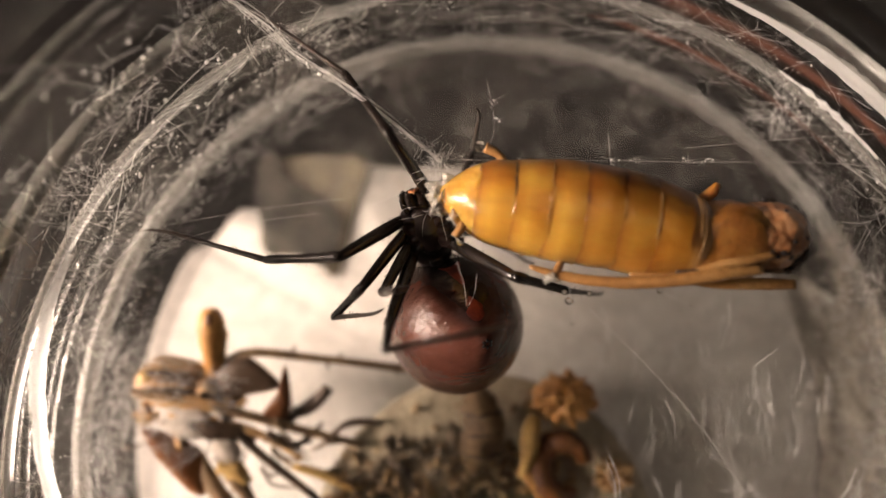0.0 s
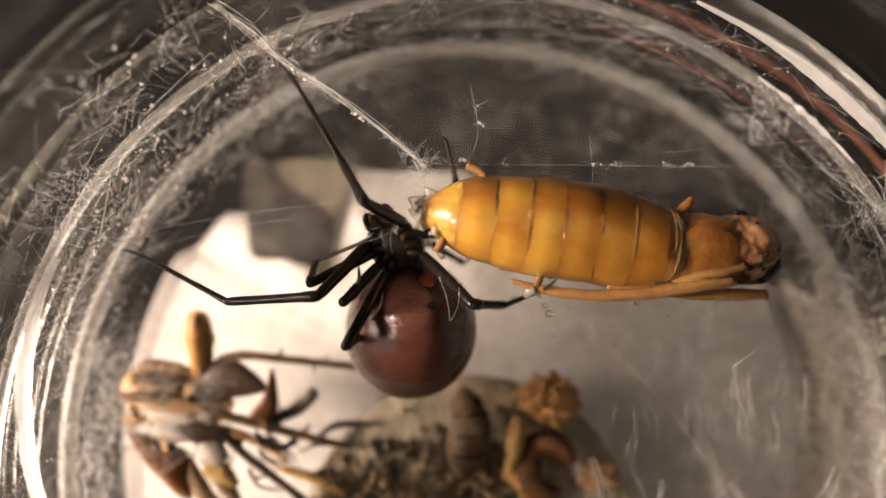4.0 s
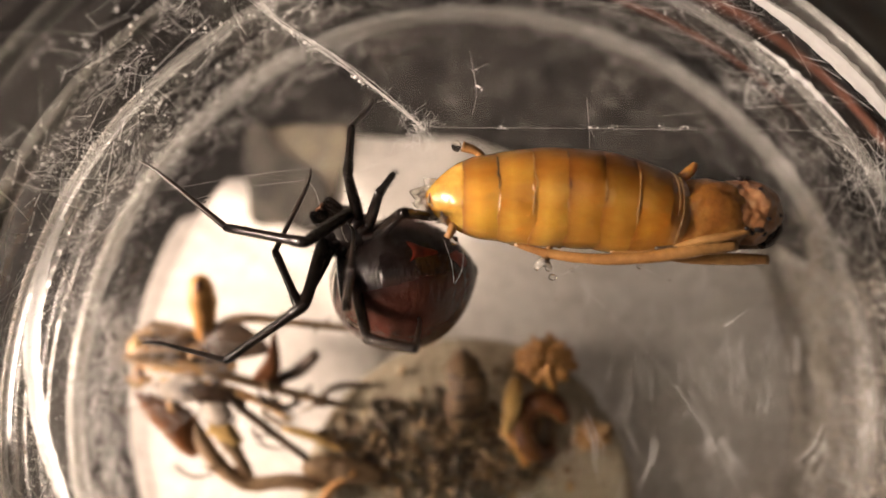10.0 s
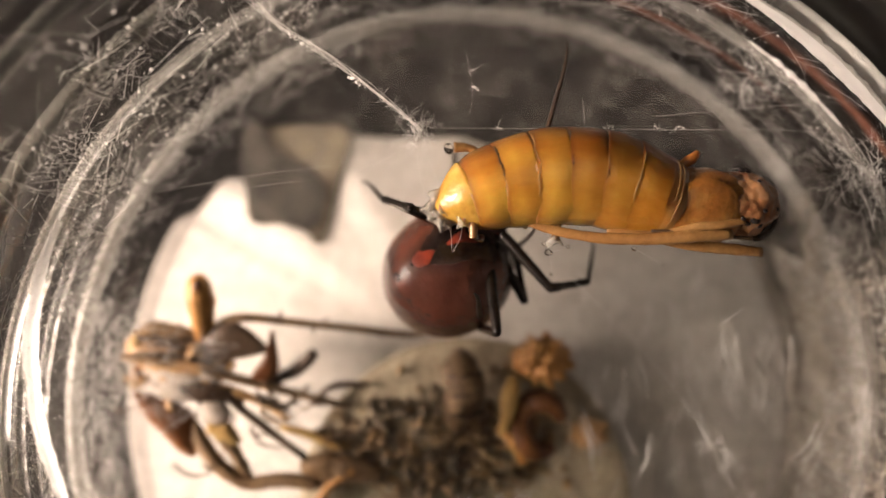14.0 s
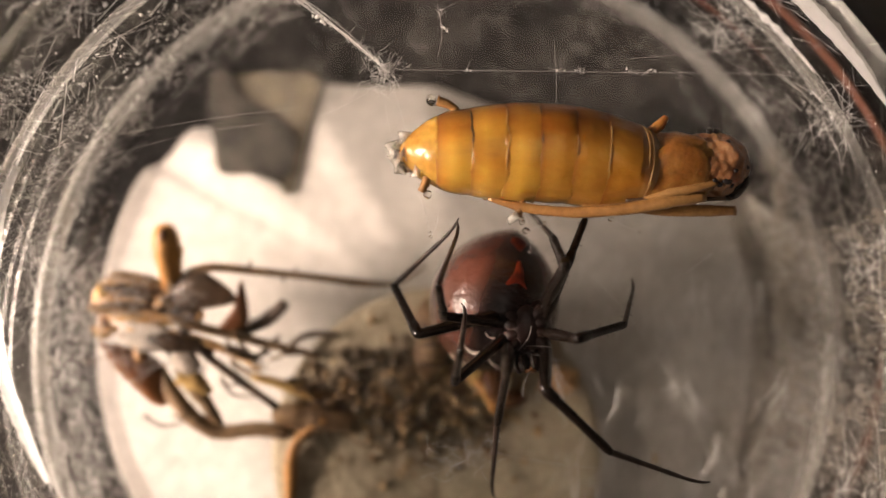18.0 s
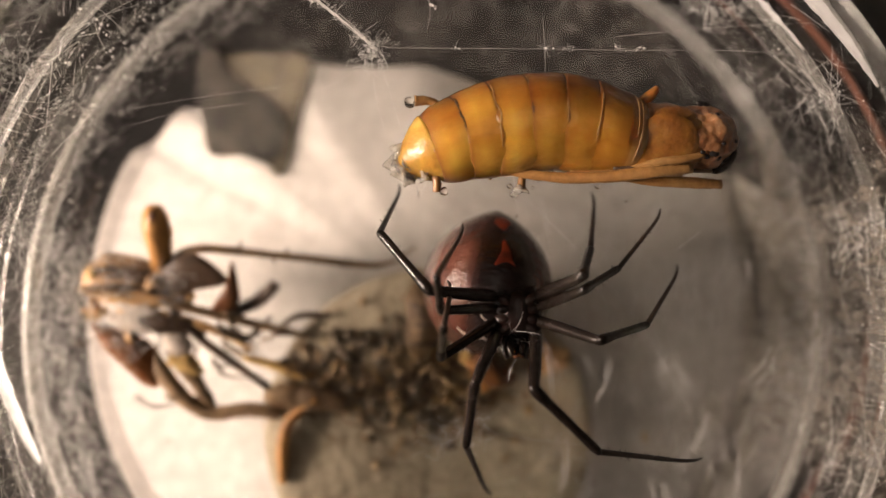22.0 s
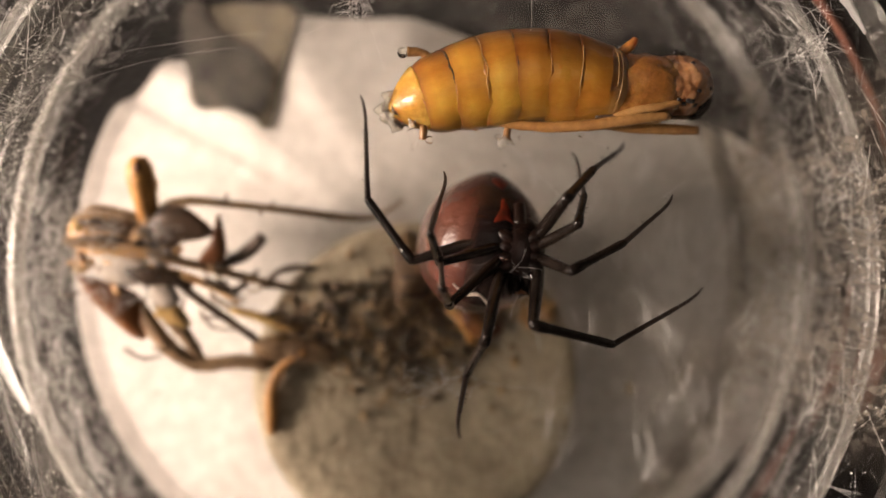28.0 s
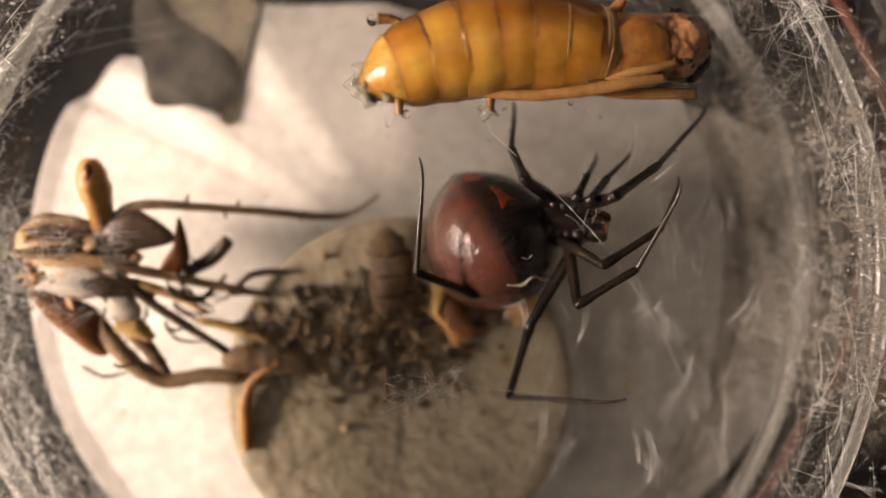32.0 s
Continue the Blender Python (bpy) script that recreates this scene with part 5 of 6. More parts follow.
# the spider in millimetres: time, thorax, its heading and upward side, abdomen, its tail and belly directions
SPIDER = [
    (0, -5.04, 14.22, 14.73, -0.31, 0.94, 0.15, 0, -0.16, 0.99, -3.03, 8.09, 10.92, 0.35, -0.28, 0.89, -0.22, 0.9, 0.37),
    (1, -5.41, 12.99, 14.42, -0.48, 0.87, 0.13, -0.01, -0.15, 0.99, -3.56, 6.93, 10.66, 0.62, -0.15, 0.77, -0.54, 0.63, 0.55),
    (2, -5.35, 15, 13.28, -0.23, 0.96, 0.15, -0.01, -0.16, 0.99, -5.11, 8.24, 9.37, 0.15, -0.06, 0.99, 0.08, 1, 0.04),
    (3, -4.8, 14.98, 13.66, -0.24, 0.96, 0.15, -0.01, -0.16, 0.99, -4.47, 8.53, 9.78, 0.07, 0.12, 0.99, 0.12, 0.98, -0.13),
    (3.5, -4.9, 15.06, 13.75, -0.24, 0.96, 0.15, -0.02, -0.16, 0.99, -4.57, 8.61, 9.87, 0.07, 0.12, 0.99, 0.12, 0.98, -0.13),
    (5.5, -11.24, 7.04, 14.74, -0.83, -0.54, -0.09, -0.01, -0.15, 0.99, -7.75, 5.01, 11.14, 0.86, 0.5, 0.08, -0.16, 0.11, 0.98),
    (6, -11.23, 7.06, 15.05, -0.83, -0.54, -0.09, -0.01, -0.14, 0.99, -7.76, 5.03, 11.46, 0.87, 0.49, 0.08, -0.16, 0.12, 0.98),
    (6.5, -10, 9.24, 15.73, -0.82, -0.56, -0.09, -0.01, -0.14, 0.99, -6.03, 7.47, 12, 0.89, 0.45, 0.08, -0.16, 0.16, 0.97),
    (7, -11.1, 7.23, 15.81, -0.81, -0.58, -0.09, -0.02, -0.13, 0.99, -8.42, 4.73, 11.77, 0.91, 0.4, 0.07, -0.16, 0.2, 0.97),
    (7.5, -11.37, 9.68, 15.44, -0.6, 0.79, 0.1, -0.02, -0.12, 0.99, -7.78, 5.37, 11.68, 0.94, 0.23, 0.18, -0.22, 0.21, 0.95),
    (8, -11.07, 11.07, 14.94, -0.31, 0.94, 0.11, -0.02, -0.12, 0.99, -6.92, 8.09, 11.85, 0.96, 0.05, 0.29, -0.29, 0.22, 0.93),
    (8.5, -12.83, 12.9, 15.36, -0.85, 0.5, 0.02, -0.02, -0.12, 0.99, -10.14, 9.14, 12.13, 0.95, 0.17, 0.17, -0.21, 0.23, 0.95),
    (9, -12.96, 12.75, 15.58, -0.96, -0.28, -0.05, -0.02, -0.12, 0.99, -9.57, 9.29, 12.39, 0.95, 0.3, 0.05, -0.13, 0.24, 0.96),
    (10, -9.31, 11.4, 14.82, -0.7, 0.71, 0.08, -0.02, -0.12, 0.99, -5.94, 8.3, 11.68, 0.97, 0.17, 0.16, -0.21, 0.33, 0.92),
    (11, -7.48, 12.68, 13.81, -0.66, 0.75, 0.08, -0.02, -0.12, 0.99, -4.71, 9.37, 10.64, 0.95, 0.03, 0.31, -0.31, 0.25, 0.92),
    (12, -4.76, 15.59, 13.16, 0.1, 0.99, 0.12, -0.02, -0.12, 0.99, -3.09, 10.36, 9.72, 0.53, -0.31, 0.79, -0.45, 0.68, 0.57),
    (13, -2.08, 13.79, 13.12, 0.22, 0.97, 0.12, -0.02, -0.12, 0.99, -2.99, 9.4, 9.75, -0.33, -0.48, 0.81, 0.45, 0.67, 0.59),
    (13.5, -0.65, 13.76, 13.15, 0.38, 0.92, 0.12, -0.02, -0.12, 0.99, -2.5, 9.81, 9.81, -0.56, -0.27, 0.79, 0.52, 0.63, 0.58),
    (15.5, 3.94, 7.42, 12.47, 0.99, -0.11, 0.01, -0.02, -0.12, 0.99, -0.37, 7.04, 9.51, -0.8, 0.53, 0.28, 0.37, 0.08, 0.92),
    (16, 6.25, 4.19, 12.09, 0.98, -0.19, 0, -0.02, -0.11, 0.99, 1.39, 3.86, 9.13, -0.42, 0.87, 0.24, 0.46, -0.02, 0.89),
    (17, 3.52, 2.19, 14.12, 0.3, -0.95, -0.06, -0.04, -0.07, 1, 1.88, 4.23, 9.65, -0.07, 0.99, 0.07, 0.13, -0.06, 0.99),
    (18, 5.33, 1.18, 14.35, 0.08, -1, -0.06, -0.04, -0.07, 1, 3.62, 2.85, 9.8, 0.29, 0.95, 0.08, 0.11, -0.11, 0.99),
    (19, 5.44, 0.83, 13.91, -0.11, -0.99, -0.07, -0.04, -0.07, 1, 4.08, 2.34, 9.22, 0.02, 1, 0.07, 0.12, -0.07, 0.99),
    (20, 5.07, 0.43, 14.5, 0.04, -1, -0.07, -0.04, -0.07, 1, 3.44, 1.98, 9.88, 0.05, 1, 0.07, 0.18, -0.08, 0.98),
    (21, 5.67, -0.06, 14.19, 0.16, -0.99, -0.05, -0.05, -0.06, 1, 3.26, 1.29, 9.94, -0.04, 1, 0.06, 0.21, -0.05, 0.98),
    (22, 5.42, 0.67, 14.55, -0.01, -1, -0.05, -0.05, -0.04, 1, 3.87, 2.52, 9.95, 0.16, 0.99, 0.05, 0.09, -0.07, 0.99),
    (23, 3.88, -0.87, 15.21, -0.02, -1, -0.02, -0.07, -0.02, 1, 2.78, -0.23, 9.91, 0.18, 0.98, 0.03, 0.11, -0.05, 0.99),
    (24, 3.43, -1.45, 15.49, -0.1, -1, -0.02, -0.07, -0.01, 1, 2.51, -1.56, 9.99, 0.33, 0.94, 0.03, -0.03, -0.02, 1),
    (25, 2.08, -1.05, 15.31, -0.1, -1, -0.01, -0.06, 0, 1, 1.37, -1.14, 9.73, 0.4, 0.92, 0.03, 0.02, -0.04, 1),
    (25.5, 2.06, -0.99, 15.36, -0.1, -1, -0.01, -0.06, 0, 1, 1.35, -1.1, 9.79, 0.4, 0.92, 0.03, 0.03, -0.04, 1),
    (27.5, 5.66, 1.33, 12.74, 0.37, -0.93, 0.02, -0.06, 0, 1, 2.27, 0.83, 9.15, -0.47, 0.88, -0.03, 0.28, 0.18, 0.94),
    (28, 6.68, 1.45, 14.59, -0.02, -1, 0, -0.06, 0, 1, 4.41, 1.82, 9.88, 0.19, 0.98, 0.01, 0.17, -0.04, 0.99),
    (29, 8.63, 3.46, 11.82, 1, -0.02, 0.06, -0.06, 0, 1, 4.16, 3.64, 8.76, -0.47, 0.88, -0.03, 0.27, 0.17, 0.95),
    (30, 9.42, 3.55, 8.94, 1, -0.04, 0.06, -0.06, 0, 1, 4.58, 3.18, 5.83, -0.36, 0.93, -0.02, 0.33, 0.15, 0.93),
    (31, 11.77, 7.2, 9.56, 1, -0.06, 0.07, -0.07, -0.01, 1, 7.24, 4.45, 6.42, -0.66, 0.75, 0.03, 0.43, 0.34, 0.84),
    (32, 11.88, 2.91, 10.36, 0.97, -0.25, 0.07, -0.08, 0, 1, 6.87, 1.6, 7.17, -0.43, 0.9, -0.03, 0.34, 0.2, 0.92),
]
# each leg in millimetres: time, knee, ankle and tip
LEGS = [
    [
        (0, -10.32, 11.71, 19.64, -15.77, 12.04, 16.11, -24.3, 14.51, 15.29),
        (1, -10.88, 9.95, 19.05, -16.26, 10.9, 15.53, -24.39, 14.39, 16.63),
        (2, -10.01, 11.79, 17.92, -16.28, 11.96, 16.21, -24.63, 14.67, 14.66),
        (3, -9.98, 11.85, 18.02, -16.06, 12, 15.72, -24.55, 14.61, 14.86),
        (3.5, -10.08, 11.91, 18.09, -16.15, 12.07, 15.79, -24.64, 14.67, 14.91),
        (5.5, -13.83, 0.94, 19.26, -19.96, -0.95, 20.29, -22.08, 6.67, 16.17),
        (6, -13.82, 0.93, 19.56, -19.95, -0.95, 20.64, -22.04, 6.69, 16.54),
        (6.5, -14.38, 3.51, 19.27, -17.68, 2.9, 24.84, -21.89, 7.56, 18.51),
        (7, -12.4, 0.95, 20.64, -18.48, -1.06, 21.77, -21.28, 6.79, 18.59),
        (7.5, -15.84, 3.64, 16.46, -21.29, 1.18, 19.01, -23.79, 7.89, 13.69),
        (8, -13.84, 5.36, 16.91, -18.64, 2.49, 13.6, -26.76, 4.58, 10.55),
        (8.5, -15.77, 5.64, 15.49, -20.18, 2.71, 11.71, -23.32, 4.79, 19.79),
        (9, -14.3, 4.78, 17.88, -18.04, 2.04, 13.32, -22.56, 4.69, 20.53),
        (10, -11.54, 6.44, 19.54, -16.82, 2.97, 18, -24.14, 4.35, 13.09),
        (11, -10.57, 7.71, 18.25, -16.45, 8.11, 15.5, -20.18, 14.18, 10.14),
        (12, -7.95, 13.44, 18.82, -12.34, 17.53, 16.32, -16.12, 25.5, 14.97),
        (13, -5.37, 15.94, 19.71, -6.59, 19.96, 14.75, -8.55, 24.69, 7.45),
        (13.5, -3, 16.25, 19.94, -4.78, 19.37, 14.52, -6.65, 23.62, 6.9),
        (15.5, 5.31, 3.19, 16.8, 10.47, 1.64, 13.16, 19.25, 3.18, 13.06),
        (16, 8.31, -0.55, 15.79, 13.52, -1.8, 12.11, 20.88, 3.22, 11.66),
        (17, 5.1, -1.97, 20.08, 9.45, -6.27, 17.88, 17.46, -9.57, 15.77),
        (18, 5.45, -2.29, 20.63, 9.92, -6.55, 18.61, 17.6, -9.77, 15.42),
        (19, 5.19, -3.71, 19.76, 9.6, -8.24, 18.24, 17.89, -9.83, 15.34),
        (20, 5.27, -4.21, 20.25, 9.98, -8.44, 18.77, 18.52, -9.75, 16.54),
        (21, 5.64, -4, 20.19, 10.13, -8.34, 18.35, 18.34, -10.09, 15.35),
        (22, 5.43, -3.71, 20.5, 9.88, -8.06, 18.63, 17.98, -9.86, 15.34),
        (23, 2.94, -5.12, 20.99, 4.14, -10.66, 17.81, 7.03, -15.63, 10.99),
        (24, 2.77, -6.57, 20.96, 3.9, -11.52, 16.9, 7.21, -16.84, 10.55),
        (25, 1.81, -6.57, 20.6, 3.77, -12, 17.62, 6.71, -16.83, 10.72),
        (25.5, 1.78, -6.51, 20.66, 3.74, -11.95, 17.68, 6.7, -16.78, 10.8),
        (27.5, 6.32, -1.89, 19.09, 8, -3.84, 13.12, 11.58, -6.97, 5.58),
        (28, 6.41, -3.1, 20.46, 12.2, -4.79, 18.04, 19.91, -1.62, 14.88),
        (29, 8.85, 0.27, 16.92, 13.94, -1.87, 13.49, 22.69, -1.92, 11.78),
        (30, 9.59, 0.01, 13.72, 15.04, -2.11, 10.88, 23.92, -2.63, 11.54),
        (31, 12.79, 4.43, 15.17, 17.47, 5.77, 10.86, 24.34, 9.51, 6.58),
        (32, 13.18, 3.92, 17.31, 17.78, 6.24, 13.34, 23.85, 10.83, 8.68),
    ],
    [
        (0, -9.17, 10.02, 17.32, -11.49, 8.33, 13.86, -7.63, 8.29, 18.73),
        (1, -10.01, 8.11, 14.54, -12.62, 6.82, 11.11, -7.32, 10.04, 11.6),
        (2, -11.58, 12.23, 13.69, -12.83, 14.91, 10.29, -8.44, 16.72, 14.31),
        (3, -10.95, 12.61, 15.44, -12.09, 15.24, 11.97, -8.26, 16.06, 16.8),
        (3.5, -11.04, 12.67, 15.52, -12.19, 15.31, 12.07, -8.36, 16.12, 16.9),
        (5.5, -11.57, 4.14, 19.91, -11.44, 1.51, 16.27, -10.81, 2.63, 10.19),
        (6, -11.55, 4.15, 20.23, -11.44, 1.51, 16.58, -10.83, 2.65, 10.5),
        (6.5, -9.63, 3.53, 19.12, -5.9, 1.62, 17.47, -8.63, 5.73, 13.68),
        (7, -10.02, 0.31, 16.12, -8.56, 0.56, 20.37, -8.96, 4.94, 15.98),
        (7.5, -13.2, 3.87, 17.01, -15.37, 6.64, 14.2, -14.31, 12.69, 15.15),
        (8, -13.68, 5.68, 15.97, -16.02, 7.87, 12.82, -13.79, 13.62, 13.56),
        (8.5, -13.46, 6.36, 14.97, -12.13, 8.1, 18.91, -12.84, 10.96, 13.43),
        (9, -12.78, 5.89, 16.8, -11.39, 7.85, 20.6, -12.27, 11, 15.32),
        (10, -12.23, 6.33, 17.77, -14.18, 10.2, 16.56, -11.69, 15.87, 16.04),
        (11, -10.15, 8.13, 17.44, -13.33, 8.69, 14.31, -12.07, 14.72, 13.45),
        (12, -10.35, 14.08, 16.19, -11.5, 17.62, 13.66, -8.31, 22.76, 12.23),
        (13, -5.04, 15.3, 18.49, -4.16, 15.29, 14.08, -3.75, 17.04, 8.13),
        (13.5, -3.86, 15.99, 18.29, -3.98, 16.18, 13.79, -2.19, 16.83, 7.88),
        (15.5, 5.19, 8.77, 18.23, 6.77, 10.73, 14.5, 8.86, 12.78, 9.02),
        (16, 9.03, 5.31, 17.47, 11.18, 6.57, 13.73, 13.42, 10.29, 9.28),
        (17, 6.71, 1.68, 19.5, 10.72, 2.28, 17.54, 13.94, 4.9, 12.91),
        (18, 7.59, 0.72, 19.95, 11.37, 1.45, 17.6, 13.77, 4.38, 12.68),
        (19, 8.73, -1.07, 19.03, 12.33, -0.25, 16.45, 14.46, 3.87, 12.31),
        (20, 7.89, -0.24, 19.96, 11.31, 1.67, 17.74, 13.77, 6.76, 15.17),
        (21, 7.95, 0.2, 19.78, 11.4, 1.95, 17.48, 13.93, 7.04, 14.96),
        (22, 9.93, -0.92, 19.12, 13.82, -0.12, 16.99, 17.55, 3.68, 13.79),
        (23, 9.23, -2.55, 19.05, 13.34, -1.08, 17.95, 17.29, 3.58, 16.82),
        (24, 8.31, -3.11, 19.79, 12.08, -0.84, 18.86, 14.03, 4.53, 16.42),
        (25, 6.9, -3.46, 19.38, 9.5, -1.51, 16.27, 7.89, 2.99, 20.25),
        (25.5, 6.87, -3.4, 19.44, 9.46, -1.45, 16.33, 7.85, 3.05, 20.3),
        (27.5, 11.65, 0.36, 15.93, 15.67, 1.38, 14.18, 19.49, 4.6, 10.47),
        (28, 8.91, 0.19, 20.17, 12.82, 1.92, 18.77, 17.42, 4.95, 15.89),
        (29, 10.33, 4.73, 17.35, 12.25, 5.59, 13.37, 14.59, 7.36, 7.89),
        (30, 11.89, 4.74, 14.25, 14.99, 6.33, 11.4, 19.06, 10.36, 8.99),
        (31, 12.6, 7.53, 15.14, 14.98, 8.28, 11.39, 18.55, 9.26, 6.4),
        (32, 12.13, 3.89, 16.03, 14.45, 5.6, 12.56, 17.95, 7.78, 7.91),
    ],
    [
        (0, -7.69, 9.64, 18.29, -6.6, 9.32, 22.65, -6.09, 10.08, 16.72),
        (1, -7.05, 8.06, 18.02, -6.23, 8.45, 22.43, -6.25, 9.63, 16.55),
        (2, -9.32, 11.54, 17.03, -8.94, 12.83, 12.73, -7.6, 12.36, 18.56),
        (3, -8.86, 11.91, 17.6, -8.46, 13.12, 13.28, -7.16, 12.6, 19.11),
        (3.5, -8.96, 11.97, 17.67, -8.56, 13.2, 13.36, -7.25, 12.65, 19.19),
        (5.5, -9.57, 0.69, 15.1, -11.24, -1.52, 11.56, -12.5, 4.15, 13.08),
        (6, -9.57, 0.71, 15.41, -11.26, -1.51, 11.87, -12.51, 4.17, 13.36),
        (6.5, -7.22, 3.14, 15.94, -10.5, 0.93, 18.09, -9.36, 5.93, 14.97),
        (7, -7.26, 1.6, 15.85, -6.56, 2.88, 20.1, -8.12, 5.32, 14.85),
        (7.5, -9.79, 3.62, 15.09, -8.38, 4.66, 19.23, -9.29, 7.8, 14.2),
        (8, -10.05, 7.28, 18.88, -9.74, 10.07, 22.39, -10.69, 14.52, 18.47),
        (8.5, -10.62, 8.44, 18.97, -10.05, 6.15, 22.8, -11.54, 6.55, 17.01),
        (9, -9.83, 8.64, 19.46, -9.77, 6.18, 23.23, -11.55, 6.23, 17.5),
        (10, -9.12, 6.29, 18.46, -8.39, 8.3, 22.42, -8.7, 11.78, 17.54),
        (11, -8.54, 8.79, 18.43, -7.57, 9.93, 22.67, -7.77, 12.52, 17.26),
        (12, -8.23, 12.11, 17.04, -8.09, 14.34, 13.13, -6.84, 15.1, 18.95),
        (13, -4.69, 14.76, 7.82, -3.28, 16.47, 3.91, -2.41, 16.2, 9.84),
        (13.5, -3.12, 15.63, 8.03, -2.1, 17.42, 4.03, -1.34, 17.05, 9.97),
        (15.5, 4.7, 11.13, 7.75, 5.44, 13.55, 4.03, 4.66, 13.55, 9.98),
        (16, 5.34, 7.21, 17.43, 6.31, 9.45, 13.66, 6.98, 11.38, 8.02),
        (17, 6.65, 5.72, 18.56, 8.97, 7.82, 15.32, 11.36, 10.21, 10.36),
        (18, 7.43, 5.36, 18.45, 9.32, 8.57, 15.92, 11.29, 10.36, 10.54),
        (19, 9.07, 2.49, 18.81, 12.74, 4.11, 16.77, 17.57, 7.55, 17.65),
        (20, 8.47, 2.65, 19.36, 11.56, 4.3, 16.53, 15.73, 8.45, 15.36),
        (21, 6.9, 0.99, 19.77, 7.69, 3.88, 16.41, 4.2, 8.18, 14.11),
        (22, 8.79, 2.28, 19.6, 12.04, 3.71, 16.84, 16.03, 7.7, 14.82),
        (23, 8.35, -0.85, 19.83, 11.72, 0.34, 17.09, 15.7, 4.42, 18.95),
        (24, 9.34, -0.8, 18.69, 12.66, 2.01, 19.83, 16.58, 5.96, 22.08),
        (25, 7.32, -1.63, 19.22, 10.75, -0.06, 16.76, 13.46, 5.11, 18.14),
        (25.5, 7.29, -1.56, 19.28, 10.71, 0, 16.82, 13.42, 5.18, 18.19),
        (27.5, 9.09, 2.8, 17.75, 10.87, 4.89, 14.18, 11.76, 9.18, 10.08),
        (28, 9.48, 3.1, 19.82, 10.93, 5.27, 16.15, 11.58, 8.77, 11.32),
        (29, 8.5, 5.89, 17.19, 10.56, 7.8, 13.68, 13.61, 9.79, 8.91),
        (30, 9.52, 6.29, 14.23, 11.57, 8.73, 11.05, 14.03, 10.52, 5.88),
        (31, 9.26, 7.6, 14.5, 11.6, 9.74, 11.31, 15.61, 8.96, 6.91),
        (32, 11.28, 4.13, 15.83, 13.19, 5.9, 12.15, 15.6, 7.75, 6.98),
    ],
    [
        (0, -7.21, 7.77, 18.62, -7.02, 5.96, 23.69, 0.52, 7.46, 23.41),
        (1, -7.56, 5.2, 15.92, -8.38, 3.47, 10.9, -4.89, 3.9, 17.74),
        (2, -10.1, 9.13, 16.13, -8.48, 7.76, 21.08, -2, 9.75, 17.43),
        (3, -9.42, 8.87, 16.29, -10.26, 8.7, 10.98, -7.74, 9.09, 18.24),
        (3.5, -9.51, 8.93, 16.36, -10.36, 8.78, 11.05, -7.83, 9.14, 18.31),
        (5.5, -6.8, 0.63, 15.23, -1.85, 2.19, 13.81, -2.75, 9.8, 14.55),
        (6, -6.81, 0.64, 15.52, -1.85, 2.2, 14.12, -2.74, 9.8, 14.89),
        (6.5, -5.86, 2.72, 15.93, -2.29, 2.84, 11.91, -2.65, 8.21, 17.41),
        (7, -7.56, 0.57, 16.37, -2.32, 1.8, 16.42, -2.66, 9.44, 17.29),
        (7.5, -8.83, 2.06, 15.35, -4.13, 2.12, 17.98, -3.57, 9.75, 18.83),
        (8, -9.8, 3.74, 16.9, -5.75, 3.37, 20.42, -2.82, 10.07, 18.01),
        (8.5, -12.38, 4.59, 15.28, -7.14, 3.42, 14.98, -2.54, 9.52, 15.91),
        (9, -12.06, 5.29, 15.7, -6.88, 3.83, 15.49, -2.14, 9.8, 16.57),
        (10, -7.76, 4.29, 18.04, -4.56, 3.71, 22.32, -4.34, 5.82, 14.92),
        (11, -7.49, 4.96, 16.31, -5.02, 4.18, 21.02, -3.01, 10.59, 17.26),
        (12, -7.79, 8.24, 13.85, -7.42, 6.96, 8.64, -2.28, 11.01, 12.69),
        (13, -7.93, 10.43, 17.28, -8.34, 10.17, 11.92, -1.12, 11.9, 9.9),
        (13.5, -5.04, 12.72, 18.99, -8.69, 13.91, 15.22, -9.35, 15.7, 7.77),
        (15.5, 2.75, 11.73, 6.73, -0.17, 16.15, 7.7, -4.36, 19.7, 13.08),
        (16, 4.27, 7.9, 18.32, 4.53, 9.91, 13.33, 4.76, 12.58, 6.12),
        (17, 5.91, 5.65, 20.35, 6.59, 7.64, 15.4, 5.67, 11.05, 8.56),
        (18, 6.88, 5.21, 20.42, 7.14, 7.44, 15.54, 5.73, 11.13, 8.93),
        (19, 8.87, 2.87, 20.21, 10.63, 4.74, 15.47, 12.95, 9.15, 9.62),
        (20, 8.11, 3.03, 20.79, 10.11, 5.09, 16.24, 12.32, 9.23, 10.15),
        (21, 7.8, 2.77, 20.64, 9.9, 5.02, 16.23, 12.17, 9.2, 10.18),
        (22, 8.49, 3.17, 20.85, 10.32, 5.1, 16.17, 12.38, 9.52, 10.22),
        (23, 7.72, 1.66, 21.23, 9.57, 3.89, 16.69, 11.97, 8.71, 11.2),
        (24, 7.07, 0.75, 21.67, 9.23, 3.45, 17.55, 11.41, 8.49, 12.16),
        (25, 6.45, 1.27, 21.14, 8.8, 4.01, 17.15, 11.35, 8.51, 11.45),
        (25.5, 6.41, 1.33, 21.18, 8.76, 4.07, 17.19, 11.31, 8.56, 11.49),
        (27.5, 6.53, 3.16, 19.33, 8.44, 5.08, 14.68, 11.34, 9.74, 9.28),
        (28, 8.44, 4.57, 20.91, 11.34, 6.91, 17.02, 15.58, 9.37, 11.1),
